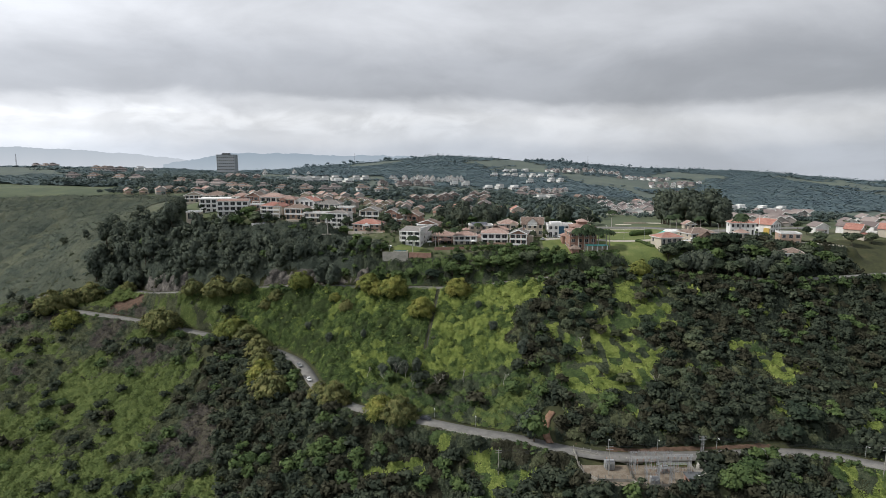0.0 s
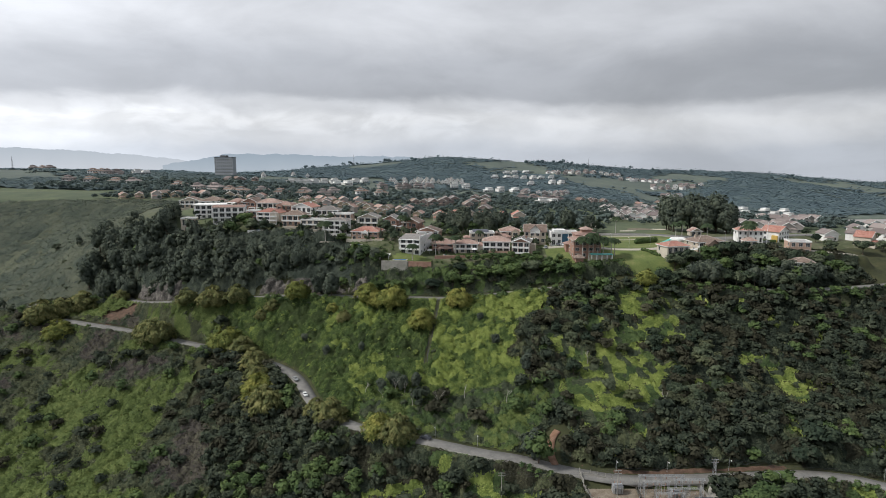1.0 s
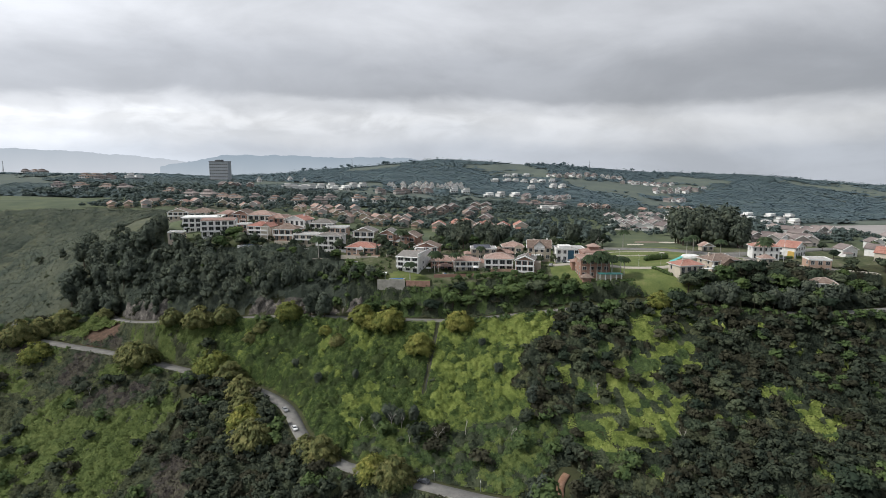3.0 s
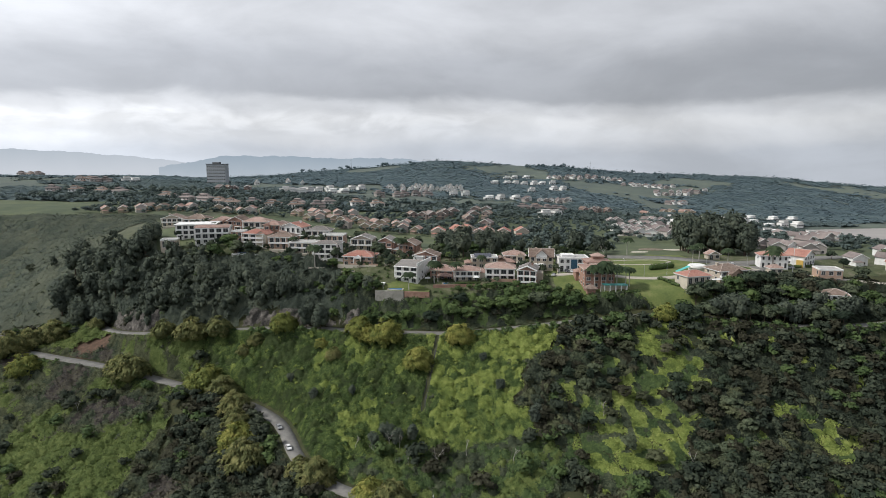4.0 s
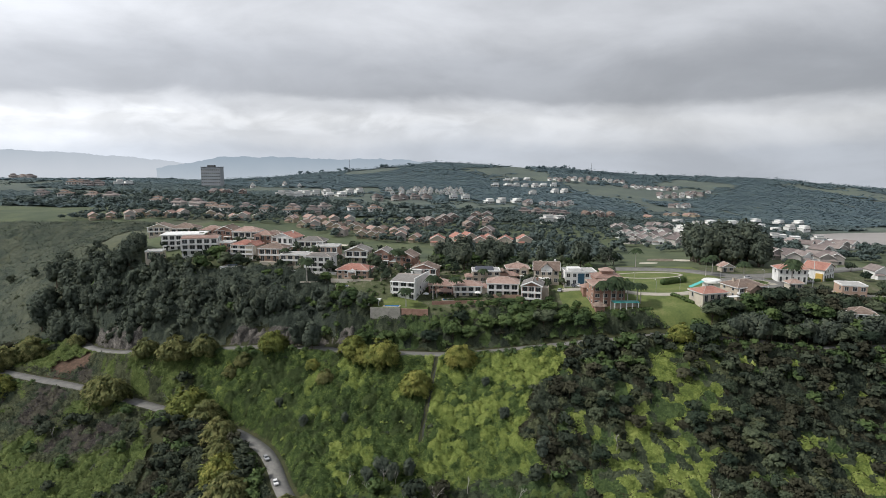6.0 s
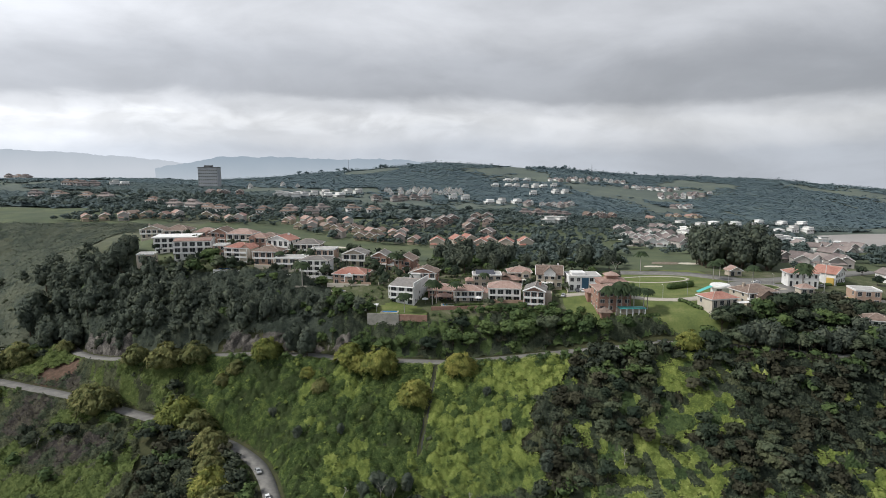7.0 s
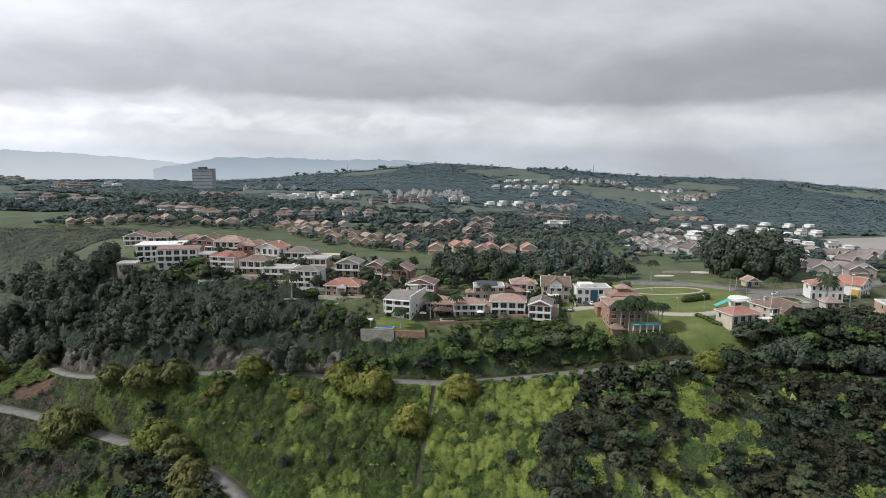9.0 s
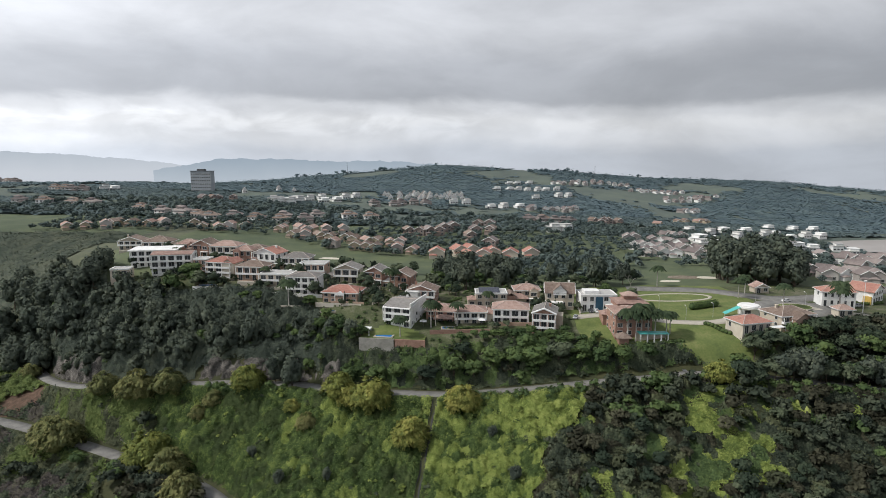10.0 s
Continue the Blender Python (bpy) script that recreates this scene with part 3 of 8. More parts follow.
def backdrop(name, y, tops, colour, low, z0, z1, label):
    """A mountain line far outside the place, its mist painted into a glowing sheet."""
    p = np.array(tops, float)
    xs = np.linspace(p[0, 0], p[-1, 0], 480)
    z = np.interp(xs, p[:, 0], p[:, 1]) + rough(xs, xs * 0, 160, 4) * 6 + rough(xs, xs * 0, 45, 5) * 3 + rough(xs, xs * 0, 14, 6) * 2.5
    v = np.concatenate([np.c_[xs, np.full(480, y), np.full(480, -900.0)], np.c_[xs, y + np.abs(z) * 0.0, z]])
    f = np.array([(i, i + 1, 481 + i, 480 + i) for i in range(479)])
    tagged(new(name, mesh(name, v, f, glow(name + "_mist_glow", colour, low, z0, z1))), label, "mountains", kind="structure")


backdrop("backdrop_far", 4450, [(-4600, 60), (-3900, 80), (-3230, 92), (-2800, 80), (-2400, 55), (-2000, 15), (-1850, -5), (-1500, -20), (0, -60), (600, -80)], (0.47, 0.525, 0.59), (0.58, 0.62, 0.68), -60, 90, "pale blue far mountains with mist painted into their glow")
backdrop("backdrop_middle", 3300, [(-1500, -10), (-1390, 0), (-1250, 28), (-1140, 46), (-1040, 44), (-800, 42), (-600, 38), (-300, 36), (0, 10)], (0.34, 0.41, 0.485), (0.46, 0.52, 0.585), -70, 40, "blue-grey wooded mountain with mist painted into its glow")

# lake
lake = []
for k in range(64):
    an = 2 * math.pi * k / 64
    lake.append((790 + 330 * math.cos(an) * (1 + 0.03 * math.sin(5 * an)), 882 + 76 * math.sin(an) * (1 + 0.06 * math.sin(3 * an)), -49.0))
tagged(new("water", mesh("water", lake, [tuple(range(64))], M["lake_water"])), "pale grey lake reflecting the overcast sky", "lake", kind="structure")


# ---- plants ----
def cards(c, n, size, rng, aspect=1.0, fold=0.0, soft=None):
    """Leaf sprays: one bent four-cornered blade at each centre, facing n, shaded as if it faced soft. Six columns: place and shading direction."""
    k = len(c)
    n = n / (np.linalg.norm(n, axis=1, keepdims=True) + 1e-9)
    r = rng.normal(size=(k, 3))
    u = np.cross(n, r)
    u /= np.linalg.norm(u, axis=1, keepdims=True) + 1e-9
    w = np.cross(n, u)
    s = (size * rng.uniform(0.6, 1.35, k))[:, None] * 0.5
    a, b = u * s, w * s * aspect
    dip = n * s * rng.uniform(-0.18, 0.18, k)[:, None]
    v = np.stack([c - a * 1.1, c - b * 0.9 + dip, c + a * 1.1, c + b * 0.9 - dip * fold], 1).reshape(-1, 3)
    m = n if soft is None else soft / (np.linalg.norm(soft, axis=1, keepdims=True) + 1e-9) + 0.35 * n
    return np.c_[v, np.repeat(m, 4, 0)], np.arange(4 * k).reshape(-1, 4)


def blob(c, r, n=5, m=4):
    """A dark inner body, so that a crown is not seen through."""
    th = np.linspace(0.25, math.pi - 0.35, m)
    ph = np.arange(n) * 2 * math.pi / n
    T, P = np.meshgrid(th, ph, indexing="ij")
    d = np.stack([np.sin(T) * np.cos(P), np.sin(T) * np.sin(P), np.cos(T)], -1).reshape(-1, 3)
    v = np.c_[d * np.asarray(r) + np.asarray(c), d]
    f = [(i * n + j, i * n + (j + 1) % n, (i + 1) * n + (j + 1) % n, (i + 1) * n + j) for i in range(m - 1) for j in range(n)]
    return v, np.array(f)


def joined(pieces):
    vs, fs, k = [], [], 0
    for v, f in pieces:
        vs.append(v)
        fs.append(f + k)
        k += len(v)
    return np.concatenate(vs), np.concatenate(fs)


def crown(seed, r, h, base, lobes, n, leaf, aspect=0.7, low=-0.25, core=0.74, rings=4, mass=0.35):
    """A crown of several lobes: sprays on their outsides, an uneven outline and gaps."""
    rng = np.random.default_rng(seed)
    pieces = []
    for i in range(lobes):
        an = 2 * math.pi * (i / lobes) + rng.uniform(-0.5, 0.5)
        off = r * rng.uniform(0.35, 0.62) if i else 0
        lr = r * rng.uniform(0.3, 0.52) * (1.25 if i == 0 else 1)
        c = np.array([off * math.cos(an), off * math.sin(an), base + h * (rng.uniform(0.22, 0.7) if i else 0.66)])
        rad = np.array([lr, lr, lr * h / r * rng.uniform(0.42, 0.6)])
        k = n // lobes
        d = rng.normal(size=(k, 3))
        d /= np.linalg.norm(d, axis=1, keepdims=True)
        d[:, 2] = np.where(d[:, 2] < low, -d[:, 2], d[:, 2])
        rad_k = rng.uniform(0.78, 1.08, (k, 1))
        soft = d / rad * lr + (0, 0, 0.25)
        soft = soft / np.linalg.norm(soft, axis=1, keepdims=True)
        p = c + d * rad * rad_k
        # each lobe turns a little with the whole crown
        whole = np.c_[p[:, :2] / r, (p[:, 2] - base - 0.4 * h) / (0.6 * h)]
        pieces.append(cards(p, soft + rng.normal(size=(k, 3)) * 0.42, leaf, rng, aspect, soft=soft + mass * whole + (0, 0, 0.4) + rng.normal(size=(k, 3)) * 0.16))
        pieces.append(blob(c, rad * core, 5, rings))
    return joined(pieces)


def trunk_shape(seed, h, r, limbs, spread, top):
    """A tapered trunk with limbs that reach into the crown."""
    rng = np.random.default_rng(seed)
    s = Shape()
    p, lean = Vector((0, 0, -0.6)), Vector((rng.uniform(-0.06, 0.06), rng.uniform(-0.06, 0.06), 1))
    pts = [p]
    for i in range(3):
        p = p + lean * (h + 0.6) / 3
        lean = lean + Vector((rng.uniform(-0.08, 0.08), rng.uniform(-0.08, 0.08), 0))
        pts.append(p)
    for i in range(3):
        s.tube(pts[i], pts[i + 1], r * (1 - 0.22 * i), r * (1 - 0.22 * (i + 1)), 6)
    for i in range(limbs):
        an = 2 * math.pi * i / limbs + rng.uniform(-0.4, 0.4)
        a = pts[2].lerp(pts[3], rng.uniform(0.1, 1))
        b = a + Vector((math.cos(an) * spread, math.sin(an) * spread, (top - h) * rng.uniform(0.45, 0.8)))
        s.tube(a, a.lerp(b, 0.5) + Vector((0, 0, 0.25)), r * 0.4, r * 0.26, 5)
        s.tube(a.lerp(b, 0.5) + Vector((0, 0, 0.25)), b, r * 0.26, r * 0.1, 5)
    return s


def plumes(seed, r, h, count, n, leaf):
    """A bamboo clump: a dome of many arching feathered tips, open and ragged at the rim."""
    rng = np.random.default_rng(seed)
    vs = []
    up = np.array([0.0, 0.0, 1.0])
    k = n // count
    for i in range(count):
        an = 2 * math.pi * (i * 0.381966) + rng.uniform(-0.4, 0.4)
        q = math.sqrt((i + 0.4) / count)
        out = np.array([math.cos(an), math.sin(an), 0.0])
        lat = np.array([-math.sin(an), math.cos(an), 0.0])
        # where the tip arches over, and the tuft that hangs from it
        rad, top = r * q * rng.uniform(0.8, 1.05), h * (0.92 - 0.56 * q ** 2.2) * rng.uniform(0.74, 1.16)
        t = rng.uniform(0, 1, k) ** 0.8
        reach = r * rng.uniform(0.2, 0.34)
        c = out * (rad + reach * (t - 0.45))[:, None] + up * (top - h * 0.13 * (1.6 * t - 0.5) ** 2 * (0.4 + q))[:, None]
        fat = r * 0.115 * (0.4 + np.sin(t * math.pi))
        w = rng.normal(size=k)
        c = c + lat * (w * fat)[:, None] + out * (rng.normal(size=k) * fat * 0.6)[:, None] + up * (-np.abs(rng.normal(size=k)) * h * 0.045 + 0.1 - 0.12 * np.abs(w) * fat)[:, None]
        a = out * 0.8 + lat * (np.sign(w) * rng.uniform(0.2, 1.1, k))[:, None] + up * rng.uniform(-0.75, 0.2, k)[:, None] + rng.normal(size=(k, 3)) * 0.35
        a /= np.linalg.norm(a, axis=1, keepdims=True)
        b = np.cross(a, up + out * 0.4 + rng.normal(size=(k, 3)) * 0.4)
        b /= np.linalg.norm(b, axis=1, keepdims=True)
        s = (leaf * rng.uniform(0.6, 1.35, k))[:, None]
        c[:, 2] = np.maximum(c[:, 2], 0.3)
        blade = np.stack([c - a * s * 0.5, c + b * s * 0.24, c + a * s * 0.6 - up * 0.2 * s, c - b * s * 0.24], 1).reshape(-1, 3)
        soft = np.c_[c[:, :2] / r, (c[:, 2] - 0.2 * h) / (0.5 * h)] + lat * (w * 0.35)[:, None] + rng.normal(size=(k, 3)) * 0.25
        vs.append(np.c_[blade, np.repeat(soft, 4, 0)])
    v = np.concatenate(vs)
    core = [blob((r * x, r * y, h * z), (r * q, r * q, h * 0.34), 8, 6) for x, y, z, q in ((0, 0, 0.46, 0.5), (0.38, 0.2, 0.32, 0.42), (-0.35, 0.25, 0.3, 0.42), (0.05, -0.42, 0.3, 0.42))]
    return joined([(v, np.arange(len(v)).reshape(-1, 4))] + core)


def canes(seed, r, h, parent):
    """The canes under a clump, each a part of its own."""
    rng = np.random.default_rng(seed)
    for i in range(5):
        an, q = 1.26 * i + rng.uniform(-0.4, 0.4), rng.uniform(0.4, 1.0)
        part("cane", Shape().tube((0.5 * math.cos(an), 0.5 * math.sin(an), -0.6), (0.55 * r * q * math.cos(an), 0.55 * r * q * math.sin(an), h * 0.7), 0.08, 0.04, 6).made("cane", M["bark"]), parent)


def spindle(seed, r, h, base, n, leaf, power=1.0):
    """A narrow or cone-shaped crown."""
    rng = np.random.default_rng(seed)
    t = rng.uniform(0, 1, n) ** 1.3
    rad = r * (1 - t) ** power * rng.uniform(0.72, 1.1, n) + 0.1
    an = rng.uniform(0, 2 * math.pi, n)
    c = np.c_[rad * np.cos(an), rad * np.sin(an), base + (h - base) * t]
    nn = np.c_[np.cos(an), np.sin(an), np.full(n, 0.5)] + rng.normal(size=(n, 3)) * 0.5
    return joined([cards(c, nn, leaf, rng, 0.6, soft=np.c_[np.cos(an), np.sin(an), np.full(n, 0.5)]), blob((0, 0, base + (h - base) * 0.35), (r * 0.55, r * 0.55, (h - base) * 0.36), 8, 6)])


def palm_shapes(seed, h, fronds=24, reach=4.0):
    rng = np.random.default_rng(seed)
    tr = Shape()
    tr.tube((0, 0, -0.5), (0.1, 0, h * 0.5), 0.24, 0.18, 8).tube((0.1, 0, h * 0.5), (0.05, 0.05, h), 0.18, 0.14, 8)
    lv = Shape()
    for i in range(fronds):
        an = 2 * math.pi * i / fronds + rng.uniform(-0.15, 0.15)
        up = rng.uniform(0.1, 1.0)
        prev = None
        for k in range(7):
            t = k / 6
            rr = reach * t * (1.05 - 0.25 * up)
            z = h + reach * (up * 1.0 * t - (0.55 + 0.7 * up) * t * t)
            w = 0.75 * math.sin(math.pi * min(1, 0.15 + 0.85 * t)) + 0.05
            cxy = (rr * math.cos(an), rr * math.sin(an))
            sx, sy = -math.sin(an) * w, math.cos(an) * w
            row = [(cxy[0] - sx, cxy[1] - sy, z - 0.22 * w), (cxy[0], cxy[1], z + 0.1), (cxy[0] + sx, cxy[1] + sy, z - 0.22 * w)]
            if prev:
                lv.add(prev + row, [(0, 1, 4, 3), (1, 2, 5, 4)])
            prev = row
    return tr, lv


def tree(name, crown_data, trunk_data, label, category="tree", group=""):
    """A tree of trunk and crown, to be copied; it waits at the origin until it is set down."""
    t = thing(name, Matrix.Identity(4), label, category, group)
    part("trunk", trunk_data, t)
    part("crown", crown_data, t)
    return t


class Grove:
    """Sets down one kind of tree: the first at its own place, the rest as copies."""

    def __init__(self, ob):
        self.ob, self.used = ob, False

    def put(self, m, label=""):
        if not self.used:
            self.ob.matrix_basis = m
            self.used = True
            o = self.ob
        else:
            o = copy_thing(self.ob, m)
        if label:
            tagged(o, label)
        return o


def stand(x, y, s=1.0, turn=0.0, sink=0.0, sz=None):
    return Matrix.Translation((x, y, gz(x, y) - sink)) @ Matrix.Rotation(turn, 4, "Z") @ Matrix.Diagonal((s, s, sz or s, 1))


def strew(protos, x, y, z, s, turn, pick):
    """Many plants joined into one body of stuff."""
    pieces = []
    for k, (v, f) in enumerate(protos):
        i = np.where(pick == k)[0]
        if not len(i):
            continue
        c, d = np.cos(turn[i])[:, None], np.sin(turn[i])[:, None]
        sx = s[i][:, None]
        vx = (v[None, :, 0] * c - v[None, :, 1] * d) * sx + x[i][:, None]
        vy = (v[None, :, 0] * d + v[None, :, 1] * c) * sx + y[i][:, None]
        vz = v[None, :, 2] * sx + z[i][:, None]
        nx, ny = v[None, :, 3] * c - v[None, :, 4] * d, v[None, :, 3] * d + v[None, :, 4] * c
        vv = np.stack([vx, vy, vz, nx, ny, np.repeat(v[None, :, 5], len(i), 0)], -1).reshape(-1, 6)
        ff = (f[None] + (np.arange(len(i)) * len(v))[:, None, None]).reshape(-1, 4)
        pieces.append((vv, ff))
    return joined(pieces)


def jitter(x0, x1, y0, y1, step, rng):
    X, Y = np.meshgrid(np.arange(x0, x1, step), np.arange(y0, y1, step))
    x, y = X.ravel(), Y.ravel()
    return x + rng.uniform(-0.5, 0.5, len(x)) * step, y + rng.uniform(-0.5, 0.5, len(x)) * step


def puff(x, y, size, k):
    """Close-set round crowns seen from above: 0 in the clefts, up to 1 on the tops; and a chance value for each crown."""
    u, v = x / size, y / size
    i, j = np.floor(u), np.floor(v)
    high, luck = np.zeros(len(x)), np.zeros(len(x))
    for a in (-1, 0, 1):
        for b in (-1, 0, 1):
            ci, cj = i + a, j + b
            px, py = ci + lattice(ci, cj, k), cj + lattice(ci, cj, k + 1)
            r = 0.5 + 0.36 * lattice(ci, cj, k + 2)
            h = np.maximum(0, 1 - ((u - px) ** 2 + (v - py) ** 2) / r ** 2) ** 0.72 * (0.45 + 0.55 * lattice(ci, cj, k + 3))
            m = h > high
            high, luck = np.where(m, h, high), np.where(m, lattice(ci, cj, k + 4), luck)
    return high, luck


def veg_gap(x, y):
    """Distance to roads, chute and the dirt track, for plants."""
    return np.minimum(road_gap(x, y), to_line(x, y, DIRT)[0] - 2.0)


def creeper_at(x, y):
    """Where low lime-green creeper lies open between the trees of the slope."""
    wob = rough(x, y, 11, 92) * 9 + rough(x, y, 4.5, 93) * 5
    column = (np.abs(x - 70 - (y - 243) * 0.55 + wob) < 15) & (y > 236) & (y < 312)
    meadow = np.hypot((x - 64) / 25, (y - 246 + wob * 0.4) / 12) < 1
    corner = np.hypot((x - 152) / 22, (y - 190 + wob * 0.5) / 13) < 1
    patches = (rough(x, y, 12, 98) + 0.4 * rough(x, y, 5, 99) > 0.62) & (x > 40) & (x < 180) & (y > 215) & (y < 308)
    return (column & (rough(x, y, 8, 94) > -0.45)) | patches | meadow | corner | ((y < 220) & (x > -30) & (x < 36) & (rough(x, y, 10, 95) > 0.15))


def lower_y(x):
    return np.interp(x, LOWER_ROAD[::-1, 0][6:], LOWER_ROAD[::-1, 1][6:])


def upper_y(x):
    return np.interp(x, UPPER_ROAD[4:, 0], UPPER_ROAD[4:, 1])


def zones(x, y):
    """Which cover grows where: 0 none, 1 vine, 2 forest, 3 scrub, 4 meadow shrubs, 5 plateau bank, 6 left grass slope."""
    z = np.zeros(len(x), int)
    lo, up, ed = lower_y(x), upper_y(x), plateau_edge(x)
    wob = rough(x, y, 13, 11) * 5 + rough(x, y, 5, 12) * 2
    right = np.interp(y, (215, 240, 262, 285, 310, 322), (33, 38, 37, 37, 48, 52)) + wob + rough(x, y, 22, 14) * 8
    mid = (y > lo) & (y < up)
    z[mid & (x < right) & (x > -122 + wob)] = 1
    z[mid & (x < right + 4) & (x > -35) & (y < 257 + wob * 1.3)] = 4
    z[mid & (x >= right)] = 2
    z[mid & (x <= -122 + wob)] = 3
    bank = (y >= up) & (y < ed)
    z[bank] = 5
    z[bank & (x < -52 + wob)] = 2
    z[bank & (x > 108)] = 2
    below = y <= lo
    z[below & (x < 400)] = 3
    z[below & (x > -95 + wob + (240 - y) * 0.5)] = 2
    z[(x < -238 + wob) & (y > up)] = 6
    z[(z == 6) & (y > 572)] = 0
    z[bank & (((x > -110) & (x < -40)) | ((x > -204) & (x < -152))) & (y - up < 6.6 + wob * 0.3)] = 0
    z[veg_gap(x, y) < 1.3] = 0
    z[(x > 46) & (x < 128) & (y > lo) & (veg_gap(x, y) < 2.8)] = 0
    z[np.hypot((x + 195) / 9, (y - 368) / 5.5) + 0.5 * rough(x, y, 4, 15) < 0.9] = 0
    z[(np.abs(x - 68.5) < 21) & (np.abs(y - 196) < 9.8)] = 0
    z[(y >= ed) & (x > -238 + wob)] = 0
    return z


def grow():
    rng = np.random.default_rng(7)
    # carpets of leaves over the crowns: name, zones, area, spacing, leaf, big crowns (size, height), small tufts (size, height), leaves by chance, label
    kinds_of_cover = (
        ("vine", (1,), (-135, 62, 232, 352), 0.34, 0.5, (5.0, 2.1), (1.8, 1.0), (("shaded_vine", "vine_shade", 0.33), ("climbing_vine", "vine", 0.7), ("young_vine", "lime", 9)), "bright green vine smothering the slope between the roads"),
        ("meadow", (4,), (-40, 52, 212, 272), 0.45, 0.6, (3.2, 1.7), (1.4, 0.7), (("meadow_shrubs", "shrub", 0.36), ("meadow_greens", "green", 0.56), ("meadow_leaves", "spring", 9)), "low green shrubs beside the road"),
        ("scrub", (3,), (-300, 60, 170, 420), 0.6, 0.85, (4.6, 2.2), (1.9, 0.9), (("dry_scrub", "scrub", 0.31), ("shady_scrub", "shrub", 0.42), ("leafy_scrub", "olive", 0.57), ("spring_scrub", "spring", 9)), "mixed scrub on the lower slope"),
        ("bank", (5,), (-60, 115, 318, 352), 0.46, 0.68, (4.6, 2.2), (1.8, 1.0), (("bank_bushes", "shrub", 0.44), ("bank_thicket", "forest", 0.56), ("bank_greens", "green", 9)), "dense bushes on the bank below the houses"),
        ("hill", (6,), (-490, -225, 380, 580), 1.05, 1.15, (8.0, 1.5), (3.0, 0.5), (("hill_bushes", "pine", 0.36), ("hill_scrub", "hillscrub", 9)), "olive scrub over the open western hillside"),
        ("forest", (2,), (-120, 228, 168, 372), 0.5, 0.8, (5.6, 2.6), (2.1, 1.2), (("forest_canopy", "forest", 0.4), ("dry_canopy", "dry", 0.6), ("olive_canopy", "olive", 0.7), ("forest_thicket", "shrub", 0.9), ("forest_greens", "green", 1.2), ("climbing_creeper", "lime", 9)), "dense dark forest covering the slope"),
        ("wood", (2,), (-236, -50, 345, 470), 0.55, 0.85, (6.6, 3.0), (2.5, 1.4), (("dark_wood", "pine", 0.86), ("wood_greens", "green", 9)), "tall dark wood under the plateau's edge"))
    for key, codes, (x0, x1, y0, y1), step, leaf, (bs, bh), (ts, th_), leaves, label in kinds_of_cover:
        def inside(x, y):
            k = np.isin(zones(x, y), codes) & (y > np.interp(x, (-230, -60, 60, 150), (205, 190, 168, 166)))
            if key == "forest":
                k &= ~((y > upper_y(x)) & (x < -50))
            if key == "wood":
                k &= y > upper_y(x)
            return k

        def top(u, w):
            a, l = puff(u, w, bs, 11)
            b, _ = puff(u + 0.8 * a, w, ts, 31)
            low_end = 1 - 0.6 * ease(u, -78, -52) if key == "wood" else 1.0
            if key == "forest":
                low_end = np.where(creeper_at(u, w), 0.32, 0.75 + 0.5 * l)
            if key == "vine":
                edge = w - 257 - 1.3 * (rough(u, w, 13, 11) * 5 + rough(u, w, 5, 12) * 2)
                low_end = np.where(u > -38, np.clip(edge / 6, 0.15, 1), 1.0)
            return (a * bh + b * th_) * low_end, l

        def gap(u, w):
            return np.clip((veg_gap(u, w) - 0.6) / (2.0 + 0.5 * bh), 0.06, 1)

        def chance_at(x, y, luck):
            c = 0.45 * luck + 0.35 * (0.5 + 0.5 * rough(x, y, 17, 31)) + 0.2 * (0.5 + 0.5 * rough(x, y, 6, 32))
            if key == "vine":
                c = c + 0.32 * ease(x, -14, 4) - 0.1 * ease(x, -40, -90)
            if key == "forest":
                # darker leaves favoured eastward: shade of the shadow side put into the colour
                c = 0.68 * luck + 0.2 * (0.5 + 0.5 * rough(x, y, 25, 31)) + 0.12 * (0.5 + 0.5 * rough(x, y, 3, 32)) - 0.16 * ease(x, 95, 140)
                c = np.where(creeper_at(x, y), np.where(rough(x, y, 3.2, 96) < -0.42, 0.8, np.where(rough(x, y, 5, 97) < -0.2, 1.0, 2.0)), c)
            if key == "scrub":
                c = 0.5 + 0.34 * rough(x, y, 24, 31) + 0.14 * rough(x, y, 8, 32) + 0.1 * rough(x, y, 3, 33) + 0.12 * (luck - 0.5) + 0.2 * ease(x, -112, -146) * ease(y, 335, 290) - 0.16 * ease(x, -125, -100) - 0.02
            return c

        x, y = jitter(x0, x1, y0, y1, step, rng)
        keep = inside(x, y)
        x, y = x[keep], y[keep]
        z = ground(x, y)
        e = 0.35
        h0, luck = top(x, y)
        hx, hy = (top(x + e, y)[0] - h0) / e, (top(x, y + e)[0] - h0) / e
        gx, gy = (ground(x + e, y) - z) / e, (ground(x, y + e) - z) / e
        gp = gap(x, y)
        c = np.c_[x, y, z + 0.15 + h0 * gp + rng.uniform(-0.1, 0.25, len(x)) * (1 + 0.08 * bh)]
        sx, sy = gx + np.clip(hx, -2.5, 2.5) * gp, gy + np.clip(hy, -2.5, 2.5) * gp
        chance = chance_at(x, y, luck)
        # steep flanks carry as many leaves for their area as flat tops
        more = np.clip(np.hypot(sx, sy) - 0.5, 0, 2.4)
        again = np.repeat(np.arange(len(x)), 1 + np.floor(more + rng.uniform(size=len(x))).astype(int))
        first = np.r_[True, again[1:] != again[:-1]]
        dx, dy = (np.where(first, 0, rng.uniform(-0.6, 0.6, len(again)) * step) for _ in range(2))
        c = c[again] + np.c_[dx, dy, sx[again] * dx + sy[again] * dy]
        soft = np.c_[-sx, -sy, np.ones(len(x))][again]
